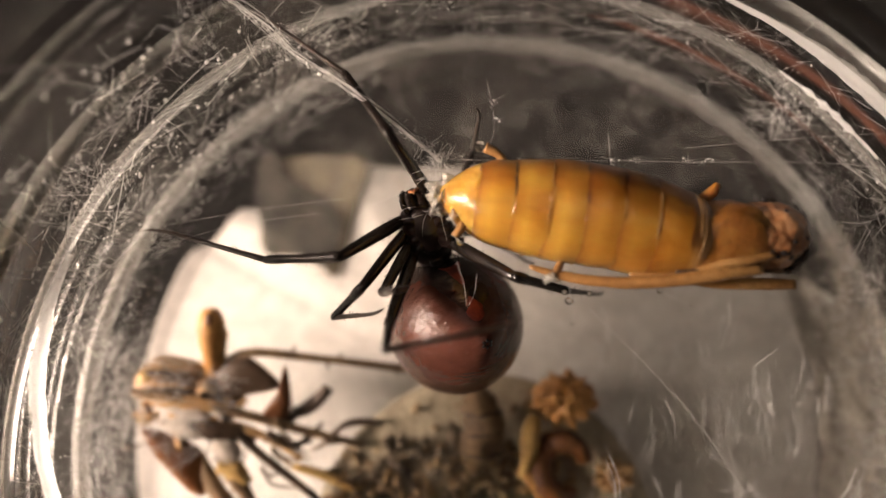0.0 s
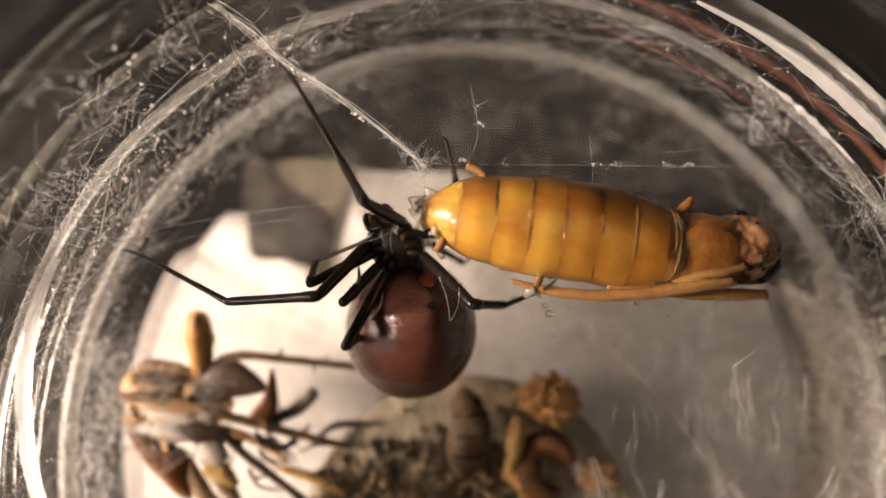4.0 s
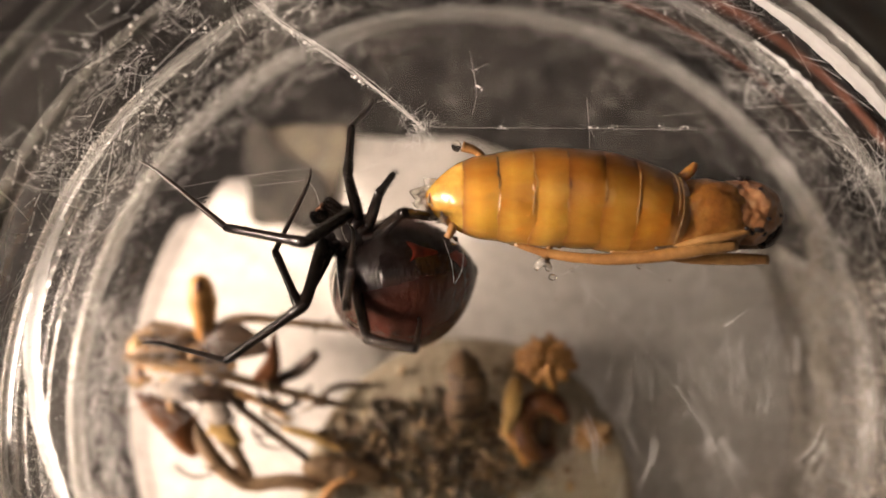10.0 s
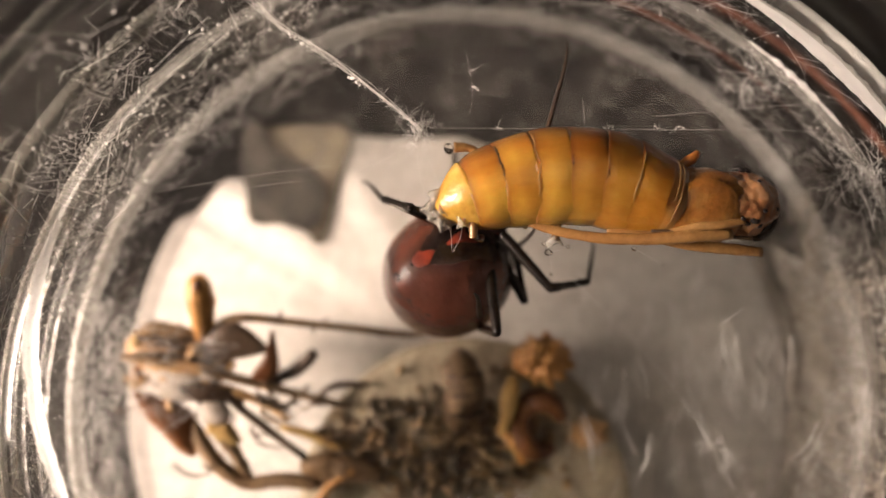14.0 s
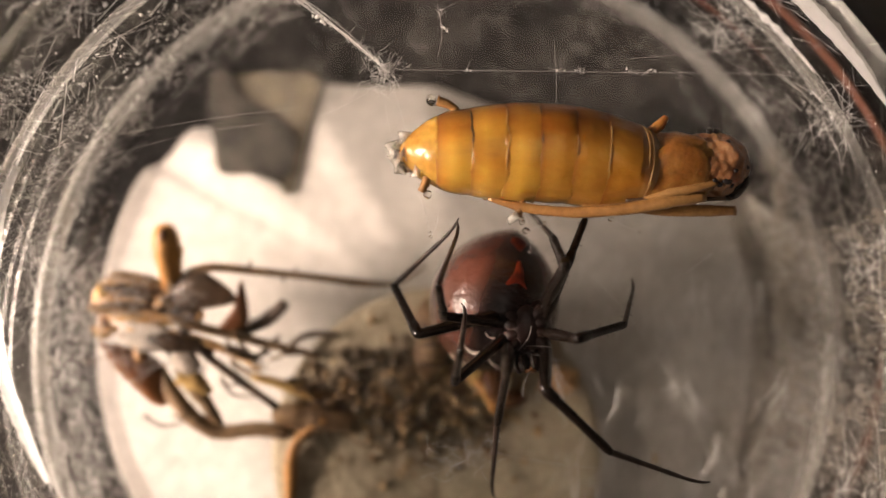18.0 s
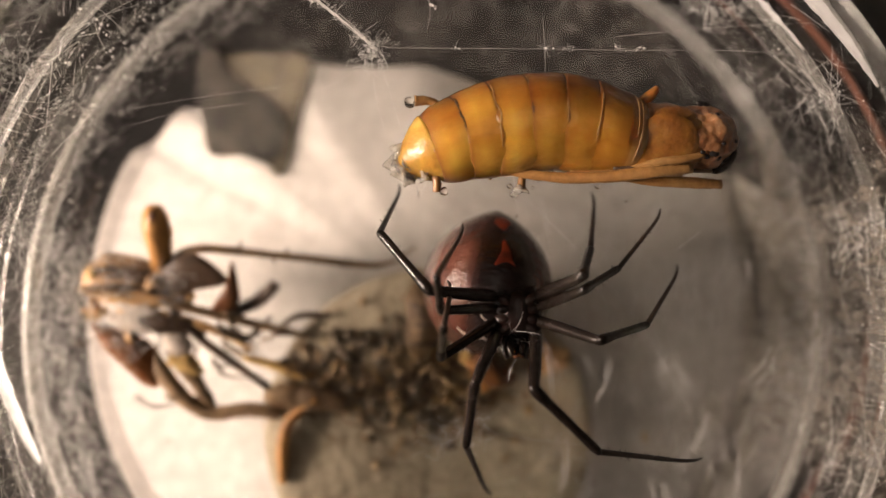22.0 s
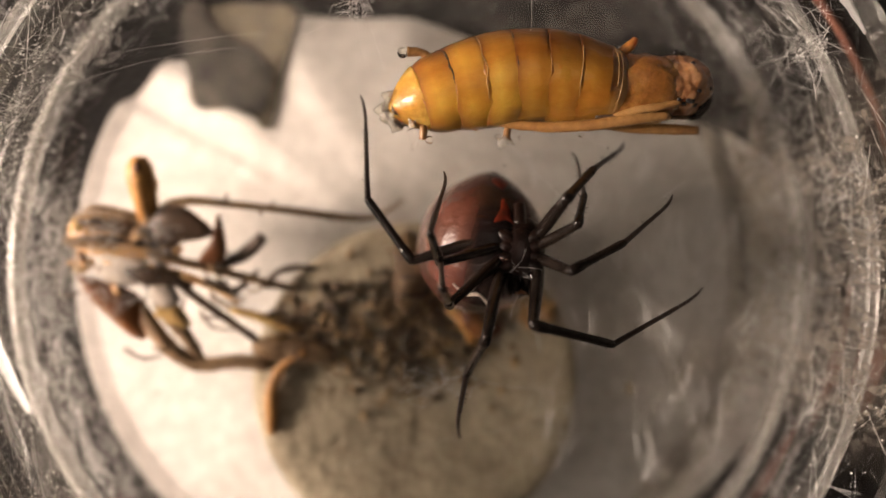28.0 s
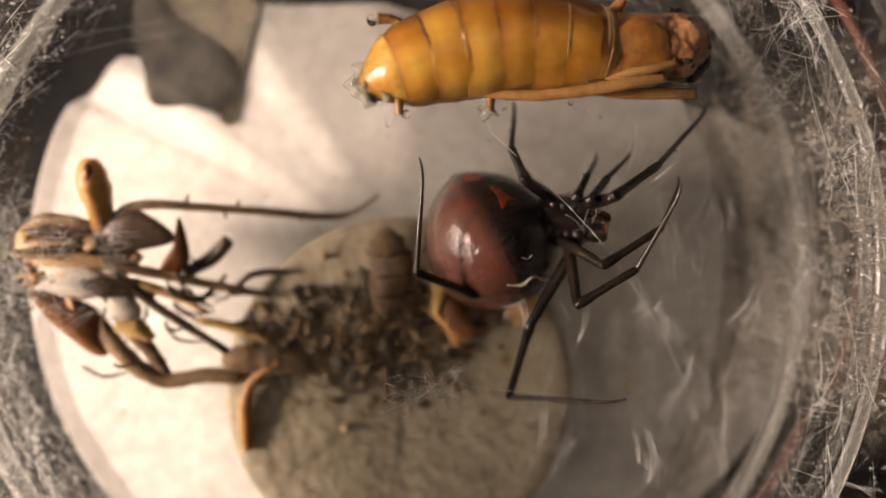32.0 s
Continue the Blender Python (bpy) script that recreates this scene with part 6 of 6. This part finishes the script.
        (29, 6.62, 6.94, 17.89, 7.37, 10.06, 13.57, 8.76, 12.21, 6.32),
        (30, 7.46, 6.25, 15.23, 8.42, 9.42, 10.99, 10.12, 12.21, 4.02),
        (31, 6.82, 7.85, 14.74, 6.36, 10.94, 10.36, 10.47, 13.13, 4.23),
        (32, 8.02, 5.35, 16.03, 8.09, 8.11, 11.42, 9.72, 12.6, 5.38),
    ],
    [
        (0, -7.26, 19.45, 19.85, -10.55, 24.57, 17.58, -17.74, 29.84, 17.32),
        (1, -9.53, 19.23, 16.73, -13.58, 24.32, 16.66, -17.81, 31.13, 12.76),
        (2, -6.48, 17.53, 19.94, -7.89, 21.41, 14.92, -9.02, 24.31, 23.28),
        (3, -5.87, 17.61, 20.33, -7.35, 21.77, 15.56, -8.75, 23.82, 24.13),
        (3.5, -5.97, 17.66, 20.44, -7.46, 21.83, 15.68, -8.84, 23.84, 24.26),
        (5.5, -14.69, 5.57, 21.14, -19.52, 9.23, 18.79, -23.9, 16.21, 15.37),
        (6, -14.67, 5.58, 21.44, -19.5, 9.25, 19.1, -23.85, 16.24, 15.68),
        (6.5, -11.82, 7.51, 22.26, -17.22, 10.05, 19.69, -23.13, 16.48, 17.88),
        (7, -15.74, 5.97, 21.83, -20.25, 9.94, 19.36, -24.08, 16.81, 15.15),
        (7.5, -13.27, 6.6, 19.93, -18.48, 9.74, 17.64, -23.7, 16.83, 16.27),
        (8, -13.15, 9.47, 20.42, -17.91, 11.22, 16.35, -24.25, 17.49, 16.41),
        (8.5, -16.54, 9.22, 17.98, -20.94, 9.47, 13.2, -24.92, 17.45, 13.4),
        (9, -16.18, 8.88, 20.25, -20.58, 9.64, 15.52, -24.7, 17.31, 13.57),
        (10, -11.39, 10.21, 20.8, -17.1, 11.6, 18.03, -23.89, 16.95, 15.82),
        (11, -10.44, 11.8, 19.48, -14.12, 12.56, 14.18, -22.2, 16.19, 13.15),
        (12, -4.78, 17.46, 19.95, -5.17, 22.42, 15.77, -5.42, 29.86, 10.86),
        (13, -2.13, 17.36, 19.34, -0.82, 23.68, 18.58, 1.49, 30.73, 13.63),
        (13.5, 0.82, 15.47, 20, 1.71, 20.26, 15.69, 1.81, 28.04, 20.05),
        (15.5, 6.94, 2.48, 17.9, 11.71, -1.2, 20.33, 19.04, -2.86, 25.14),
        (16, 9.1, -3.7, 13.71, 13.76, -7.37, 16.38, 21.44, -5.47, 20.5),
        (17, 2.03, -0.15, 20.75, 2.03, -4.51, 15.93, 1.89, -11.47, 10.35),
        (18, 3.19, -0.52, 20.97, 3, -5.06, 16.33, 3.12, -11.65, 10.33),
        (19, 0.57, -3.25, 18.91, 0.61, -8.33, 14.85, 2.49, -12.56, 7.23),
        (20, 0.95, -3.5, 20, 1.03, -8.19, 15.5, 2.81, -12.36, 7.82),
        (21, 1.66, -3.82, 19.8, 1.33, -8.96, 15.84, 3.13, -12.95, 8.06),
        (22, 1.81, -3.32, 20.26, 1.58, -8.12, 15.88, 3.79, -13.62, 9.21),
        (23, -3.39, -5.42, 15.99, -9.28, -7.64, 17.62, -17.44, -5.12, 20.2),
        (24, -3.23, -6.86, 16.47, -7.66, -11.36, 18.01, -11, -14.09, 10.21),
        (25, -4.55, -6.48, 16.38, -8.74, -11.02, 18.38, -10.91, -14.13, 10.31),
        (25.5, -4.57, -6.43, 16.44, -8.76, -10.97, 18.45, -10.94, -14.11, 10.39),
        (27.5, 2.8, -4.75, 17.49, 1.04, -10.13, 14.3, -0.09, -15.64, 7.38),
        (28, 3.57, -4.02, 19.58, 2.79, -7.33, 14.04, 1.29, -9.2, 22.63),
        (29, 6.32, -1.59, 16.44, 8.89, -6.86, 13.65, 16.96, -7.93, 10),
        (30, 6.8, -2.41, 12.39, 7.6, -8.24, 9.62, 14.77, -9.24, 4.42),
        (31, 11.03, -0.78, 9.5, 11.65, -6.54, 6.55, 17.38, -6.09, 13.37),
        (32, 8.94, -4.39, 10.37, 7.54, -10.08, 7.57, 14.98, -10.06, 12.47),
    ],
    [
        (0, -2.99, 17.74, 9.99, -1.67, 20.57, 13.24, -1.43, 21.49, 19.38),
        (1, -3.28, 17.19, 10.08, -1.71, 20.84, 7.97, 0.49, 21.42, 13.76),
        (2, -0.64, 16.38, 9.04, 0.61, 20.51, 10.34, -0.16, 20.65, 16.51),
        (3, 0.07, 16.2, 9.54, 1.36, 20.31, 10.85, -0.15, 20.42, 16.88),
        (3.5, -0.04, 16.29, 9.64, 1.25, 20.39, 10.96, -0.25, 20.48, 17),
        (5.5, -13.46, 9.25, 20.22, -14.14, 13.13, 18.04, -11.38, 18.31, 15.99),
        (6, -13.43, 9.26, 20.52, -14.11, 13.15, 18.36, -11.35, 18.32, 16.29),
        (6.5, -10.43, 10.34, 21.41, -11.28, 13.97, 18.88, -10.34, 18.9, 15.21),
        (7, -13.41, 7.65, 21.39, -15.59, 10.45, 18.62, -14.93, 15.73, 15.41),
        (7.5, -11.56, 10.65, 21.14, -12.61, 14.46, 18.98, -12.24, 19.92, 16.04),
        (8, -9.64, 14.74, 19.93, -9.46, 18.46, 17.41, -7.95, 22.62, 13.04),
        (8.5, -13.21, 14.39, 21.11, -12.35, 18.59, 19.76, -9.91, 21.78, 15.01),
        (9, -13.36, 14.6, 21.29, -12.53, 18.81, 19.94, -9.5, 22.31, 15.79),
        (10, -8.89, 14.6, 20.27, -8.95, 18.45, 17.94, -7.74, 22.02, 12.99),
        (11, -7.02, 14.35, 19.59, -7.09, 17.77, 16.67, -7.55, 22.1, 12.23),
        (12, -1.1, 18.77, 17.5, -1.82, 22.04, 14.5, -5.51, 23.5, 9.71),
        (13, 0.38, 16.52, 8.28, 3.08, 17.74, 4.89, 4.16, 15.98, 10.75),
        (13.5, 5.11, 10.11, 13.54, 8.92, 10.06, 11.14, 10.73, 12.71, 5.82),
        (15.5, 3.05, 1.22, 14.98, 6.04, 1.8, 11.66, 7.32, 7.84, 12.35),
        (16, 3.52, -0.96, 14.97, 4.9, 2.75, 17.12, 6.69, 8.16, 14.62),
        (17, -1.14, -1.1, 17.67, -0.66, 1.28, 21.45, 1.01, 3.22, 15.79),
        (18, 0.14, -2.1, 17.28, 0.28, 0.22, 21.14, 1.08, 2.83, 15.55),
        (19, -0.21, -1.41, 16.96, 0.13, 0.92, 20.79, 1.25, 2.29, 14.83),
        (20, -0.05, -2.39, 17.87, 0.19, 0.25, 21.51, 0.95, 2.28, 15.68),
        (21, 0.52, -2.77, 17.6, 0.43, -0.2, 21.29, 0.98, 2.21, 15.59),
        (22, -0.12, -1.92, 17.53, -0.11, 0.26, 21.47, 0.8, 2.93, 15.93),
        (23, -2.34, -1.49, 17.93, -2.27, -0.14, 22.23, 0.32, 2.31, 17.14),
        (24, -3.4, -2.18, 16.74, -3.72, -1.52, 12.3, 0.17, 3.31, 12.67),
        (25, -4.9, -0.9, 15.57, -5.36, 0.73, 11.4, -3.41, 0.65, 17.3),
        (25.5, -4.93, -0.85, 15.62, -5.39, 0.77, 11.45, -3.44, 0.7, 17.36),
        (27.5, 0.1, -3.01, 12.86, -0.6, -1.54, 17.05, 0.54, 0.98, 11.49),
        (28, 1.44, -2.03, 17.23, 0.73, -0.66, 21.45, 1.02, 1.73, 15.72),
        (29, 7.13, -1.34, 15.86, 10.08, -0.7, 12.52, 12.25, 5.03, 13.54),
        (30, 8.17, -2.32, 11.92, 11.1, -1.48, 8.61, 12.43, 4.54, 9.43),
        (31, 13.34, 0.34, 10.08, 17.68, 0.55, 8.92, 21.2, 5.23, 10.99),
        (32, 11.5, -2.9, 13.87, 15.22, -0.7, 15.13, 17.88, 4.49, 17.28),
    ],
    [
        (0, -1.26, 15.03, 9.83, 1.44, 14.37, 6.29, 2.55, 12.24, 11.79),
        (1, -2.57, 11.99, 19.62, -0.18, 12.94, 15.93, 0.97, 12.92, 10.04),
        (2, -2.31, 15.31, 8.04, 0.16, 14.25, 4.43, 0.63, 14.02, 10.4),
        (3, -2.47, 15.23, 8.26, -0.49, 14.21, 4.35, 0.5, 12.91, 10.12),
        (3.5, -2.58, 15.32, 8.34, -0.61, 14.32, 4.43, 0.4, 13.01, 10.2),
        (5.5, -10.26, 10.32, 19.89, -8.61, 12.87, 16.57, -5.48, 14.1, 11.6),
        (6, -10.23, 10.33, 20.19, -8.59, 12.89, 16.87, -5.48, 14.13, 11.89),
        (6.5, -7.86, 12.8, 20.21, -6.64, 14.93, 16.44, -5.3, 15.54, 10.62),
        (7, -10.04, 10.06, 21.03, -8.11, 12.17, 17.56, -4.05, 13.3, 13.29),
        (7.5, -7.39, 11.87, 20.02, -5.4, 14.83, 17.27, -3.73, 18.39, 12.74),
        (8, -6.05, 14.92, 16.63, -4.38, 16.81, 12.9, -2.61, 18.82, 7.54),
        (8.5, -10.79, 15.18, 20.75, -9.59, 17.63, 17.17, -7.71, 20.24, 12.1),
        (9, -10.45, 14.49, 20.64, -10.15, 15.95, 16.39, -7.11, 14.53, 21.36),
        (10, -6.93, 13.35, 20.15, -6.26, 15.53, 16.27, -6.15, 17.24, 10.52),
        (11, -5.57, 14.03, 19.32, -4.78, 16.07, 15.39, -4.14, 18.15, 9.8),
        (12, -1.66, 16.66, 8.17, 0.9, 16.46, 4.48, 1.79, 16.17, 10.41),
        (13, 3.68, 11.5, 10.39, 6.08, 12.08, 6.62, 8.67, 11.06, 11.94),
        (13.5, 3.61, 9.39, 10.24, 4.37, 12.05, 6.69, 4.82, 11.69, 12.66),
        (15.5, 0.06, 4.17, 16.21, -0.76, 5.78, 20.33, -0.16, 11.27, 17.99),
        (16, 1.26, 2.25, 15.24, 0.18, 4.36, 19.07, 0.72, 9.22, 15.59),
        (17, -1.73, 2.65, 17.97, -1.92, 4.8, 21.91, 0.36, 8.55, 17.82),
        (18, -0.55, 2.14, 17.38, -1.05, 4.12, 21.39, 0.71, 8.27, 17.42),
        (19, -0.19, 2.11, 17.21, -0.71, 4.17, 21.18, 1.12, 7.7, 16.69),
        (20, -0.47, 1.01, 18.05, -0.7, 3.46, 21.81, 1.58, 6.69, 17.31),
        (21, 0, 0.42, 17.58, -0.19, 2.69, 21.46, 1.86, 6.3, 17.13),
        (22, -0.1, 1.12, 18.07, -0.53, 3.3, 21.99, 1.69, 6.64, 17.52),
        (23, -1.39, 1.25, 18.58, -1.5, 3.15, 22.66, 1.26, 5.79, 18.03),
        (24, -1.94, 0.47, 18.83, -2.2, 3.2, 15.27, 0.86, 5.44, 19.92),
        (25, -3.21, 1.04, 18.68, -2.94, 3.75, 15.1, 0.71, 5.5, 19.52),
        (25.5, -3.24, 1.09, 18.72, -2.98, 3.8, 15.14, 0.67, 5.56, 19.57),
        (27.5, -0.23, 0.4, 15.73, -0.67, 2.54, 19.67, 1.67, 6.54, 15.87),
        (28, 0.83, 0.8, 17.48, 0.03, 2.68, 21.49, 1.53, 6.7, 17.29),
        (29, 4.08, 1.47, 15.37, 2.59, 2.75, 19.42, 2.2, 7.6, 15.91),
        (30, 4.76, 1.29, 12.32, 3.07, 2.62, 16.28, 2.98, 6.38, 11.6),
        (31, 11.04, 4.19, 14.75, 12.54, 6.37, 11.11, 14.69, 10.12, 6.95),
        (32, 13.04, -0.32, 15.06, 16.98, 1.86, 15.21, 20.19, 5.32, 11.5),
    ],
    [
        (0, 0.55, 10.57, 18.94, 4.53, 10.03, 15.36, 8.54, 10.32, 8.79),
        (1, -1.02, 10.02, 19.79, 3.3, 9.79, 16.57, 7.15, 9.77, 9.92),
        (2, -0.65, 9.29, 16.25, 2.31, 9.42, 11.76, 1.89, 13.2, 5.07),
        (3, -0.03, 9.36, 16.69, 2.38, 8.91, 11.9, 3.11, 9.64, 19.52),
        (3.5, -0.13, 9.43, 16.75, 2.28, 9, 11.96, 3.03, 9.71, 19.58),
        (5.5, -6.51, 10.16, 19.59, -1.34, 11.01, 18.38, 4.57, 10.69, 13.45),
        (6, -6.49, 10.17, 19.88, -1.32, 11.02, 18.65, 4.57, 10.7, 13.71),
        (6.5, -5.69, 11.24, 21.07, -2.5, 12.24, 16.86, 1.95, 12.54, 10.59),
        (7, -7.03, 9.4, 21.29, -1.77, 10.33, 20.63, 4.15, 10.54, 15.72),
        (7.5, -5.57, 9.48, 20.62, -1.98, 10.4, 16.72, 2.51, 10.79, 10.49),
        (8, -5.86, 11.85, 20.18, -2.58, 12.09, 15.91, 1.96, 12.39, 9.71),
        (8.5, -7.66, 12.73, 21, -4.24, 13.18, 16.87, 1.24, 13.5, 11.48),
        (9, -8.13, 13.09, 20.77, -4.12, 13.71, 17.23, 1.17, 14.01, 11.65),
        (10, -5.46, 11.99, 21.06, -2.19, 12.46, 16.81, 2.34, 11.96, 10.61),
        (11, -4.55, 14.79, 7.76, -1.18, 14.78, 3.57, 3.05, 12.42, 9.55),
        (12, 1.85, 13.43, 9.39, 6.83, 12.28, 7.72, 6.41, 11.44, 15.36),
        (13, 1.41, 8.2, 17.41, 3.64, 4.63, 14.07, 5.69, 2.57, 6.94),
        (13.5, 1.93, 6.19, 15, 1.63, 5.36, 9.69, 0.38, 6.89, 17.13),
        (15.5, -2.2, 2.2, 14.17, -4.77, 3.5, 9.63, -2.65, 8.72, 14.86),
        (16, -0.72, -0.12, 13.28, -3.67, 3.36, 16.13, 0.01, 10.05, 15.23),
        (17, -3.02, 1.04, 18.02, -5.31, 5.2, 15.48, -1.51, 11.08, 12.29),
        (18, -2.22, 0.91, 16.24, -3.93, 4.27, 12.39, 0.79, 8.44, 16.82),
        (19, -1.45, 1.94, 17.2, -1.13, 6.81, 14.94, 4.26, 10.8, 11.16),
        (20, -1.57, -0.07, 18.07, -4.89, 2.98, 15.14, -3.73, 9.42, 11.09),
        (21, -2.13, 0.27, 15.9, -4.29, 2.81, 11.67, -0.8, 6.17, 17.65),
        (22, -0.84, 2.42, 18.81, -4.03, 6.31, 16.89, -2.48, 10.27, 10.48),
        (23, -2.1, 1.46, 19.61, -1.23, 5.75, 16.48, 0.33, 8.04, 9.3),
        (24, -3, -0.03, 19.38, -2.49, 3.84, 15.68, 4.78, 3.89, 13.17),
        (25, -4.03, 0.19, 19.58, -5.48, 4.57, 16.81, -1.74, 10.03, 12.88),
        (25.5, -4.06, 0.25, 19.63, -5.51, 4.62, 16.85, -1.77, 10.08, 12.92),
        (27.5, -2.15, 1.27, 14.88, -3.9, 6.32, 15.54, -4.03, 13.84, 13.95),
        (28, -0.95, 0.89, 14.46, -4.01, 5.31, 14.08, -4.12, 12.9, 12.85),
        (29, 1.52, -0.52, 12.74, -1.94, 1.64, 9.23, -0.54, 9.12, 10.36),
        (30, 2.36, -0.75, 8.66, -1.58, -0.28, 12.29, -0.34, 5.62, 7.51),
        (31, 7.54, 0.09, 9.12, 3.23, 1.26, 12.13, 2.11, 8.78, 13.32),
        (32, 5.23, -2.11, 9.92, 0.95, -0.14, 12.51, 1.83, 7.41, 13.71),
    ],
]
# femur, tibia and foot of each leg in millimetres
LENGTHS = [(6.84, 6.5, 8.92), (5.63, 4.5, 6.22), (5.5, 4.5, 6), (6.54, 5.38, 7.69), (6.84, 6.5, 8.92), (5.63, 4.5, 6.22), (5.5, 4.5, 6), (6.54, 5.38, 7.69)]
# the pupa in millimetres: time, waist, turn of the abdomen's root and bend in degrees
PUPA = [
    (0, 11.17, 13.57, 18.96, -10.05, 3.2),
    (1, 11.19, 13.99, 19.09, -12.87, 6.4),
    (2, 10.81, 13.4, 18.93, -9.49, 0),
    (3, 10.98, 13.13, 18.57, -6.61, 0),
    (3.5, 11, 13.11, 18.52, -8.44, 0),
    (5.5, 11.42, 12.74, 17.82, -5.32, 0),
    (6, 11.48, 12.77, 18.19, -4.91, 0),
    (7, 11.14, 12.95, 18.3, -5.86, 0),
    (8, 11.09, 12.91, 18.74, -5.9, 0),
    (9, 11.44, 13.05, 18.66, -5.22, 4.8),
    (10, 11.44, 12.75, 18.78, -9.26, 12.8),
    (11, 11.22, 13.49, 19.24, -14.55, 32),
    (12, 11.66, 13.35, 18.29, -16.55, 32),
    (13, 11.49, 13.97, 20.59, -19.09, 40),
    (13.5, 11.91, 13.85, 19.59, -27.15, 56),
    (15.5, 11.61, 13.75, 17.35, -8.38, 16),
    (16, 12.14, 12.87, 18.23, -5.85, 8),
    (17, 12.04, 12.07, 17.64, -7.22, 6.4),
    (18, 12.09, 12.34, 17.8, -7.32, 9.6),
    (19, 12.59, 12.45, 16.3, -6.35, 6.4),
    (20, 12.98, 12.86, 15.79, -14.58, 32),
    (21, 12.69, 13.19, 16.54, -17.91, 48),
    (22, 12.27, 13, 17.48, -16.74, 44.8),
    (23, 12.37, 13.38, 16.1, -15.26, 44.8),
    (24, 12, 13.5, 16.28, -14.59, 44.8),
    (25, 11.99, 13.5, 16.57, -14.93, 44.8),
    (27.5, 12.56, 13.37, 15.1, -11.11, 35.2),
    (28, 12.73, 13.45, 14.8, -11.68, 35.2),
    (29, 13.07, 13.74, 14.88, -10.03, 32),
    (30, 13.03, 13.96, 15.56, -9.21, 32),
    (31, 13.25, 14.19, 14.51, -10.09, 32),
    (32, 13.06, 14.17, 15.13, -11.47, 35.2),
]

legs = []
for i, (femur, tibia, foot) in enumerate(LENGTHS):
    thick = (1.0, 0.92, 0.86, 1.0)[i % 4]
    f = part("femur", limb(femur, [r * thick for r in (0.34, 0.42, 0.46, 0.42, 0.37, 0.3)]), BLACK, spider)
    t = part("tibia", limb(tibia, [r * thick for r in (0.3, 0.36, 0.32, 0.3, 0.31, 0.24)]), BLACK, spider)
    part("patella", tube([(-0.15, 0, 0.02), (0.25, 0, 0.06), (0.9, 0, 0.03), (1.25, 0, 0)], [0.3, 0.4 * thick, 0.38 * thick, 0.28], 12), BLACK, t)
    m = part("metatarsus", limb(foot * 0.68, [r * thick for r in (0.2, 0.22, 0.19, 0.17, 0.16, 0.14)]), FOOT, spider)
    part("tarsus", tube([(foot * 0.67, 0, 0), (foot * 0.8, 0.02, 0.02), (foot * 0.92, 0.14, 0.02), (foot, 0.34, 0)], [0.13, 0.13, 0.1, 0.04], 9), FOOT, m)
    legs.append((f, t, m))


# ---- movement ----
def between(rows, t):
    """The row at t: partly eased from key to key."""
    for a, b in zip(rows, rows[1:]):
        if t <= b[0]:
            f = max(0.0, (t - a[0]) / (b[0] - a[0]))
            f = 0.5 * f + 0.5 * f * f * (3 - 2 * f)
            return [x + (y - x) * f for x, y in zip(a, b)]
    return list(rows[-1])


def frame_of(x, z, at):
    """A pose whose x axis is x and whose z axis leans to z."""
    x = Vector(x).normalized()
    z = Vector(z) - x * x.dot(Vector(z))
    if z.length < 1e-4:
        z = x.orthogonal()
    z.normalize()
    y = z.cross(x)
    m = Matrix((x, y, z)).transposed().to_4x4()
    m.translation = Vector(at) * MM
    return m


def motions():
    keys = sorted({r[0] for r in SPIDER})
    times = sorted(set(keys) | {round(0.25 * i, 2) for i in range(129)})
    body, tail, limbs = [], [], [[[], [], []] for _ in legs]
    for t in times:
        r = between(SPIDER, t)
        root = frame_of(r[4:7], r[7:10], r[1:4])
        back = root.inverted()
        body.append((t, root))
        tail.append((t, back @ frame_of(r[13:16], r[16:19], r[10:13])))
        for i in range(8):
            q = between(LEGS[i], t)
            s, k = (1 if i < 4 else -1), i % 4
            p = root @ (Vector((ALONG[k], LAT * s, 0)) * MM) / MM
            for j in range(3):
                d = (Vector(q[1 + 3 * j:4 + 3 * j]) - p).normalized()
                limbs[i][j].append((t, back @ frame_of(d, (0.05, 0.1, 1), p)))
                p = p + d * LENGTHS[i][j]
    walk(spider, body)
    walk(abdomen, tail)
    for parts, rows in zip(legs, limbs):
        for ob, rr in zip(parts, rows):
            walk(ob, rr)
    walk(pupa, [(t, pose(x * MM, y * MM, z * MM, 0, 0, -5.5 + 0.3 * (turn + 5.5))) for t, x, y, z, turn, bend in PUPA])
    for k, ob in enumerate(rings):
        rows = []
        for t, x, y, z, turn, bend in PUPA:
            p, m = Vector((0, 0, 0)), None
            for s in range(k + 1):
                a = bend * (s + 1) / SEGMENTS + 0.7 * (turn + 5.5)
                m = pose(p.x, p.y, 0, 0, 0, a)
                p = p - Vector((math.cos(radians(a)), math.sin(radians(a)), 0)) * SEG * MM
            rows.append((t, m))
        walk(ob, rows)


motions()
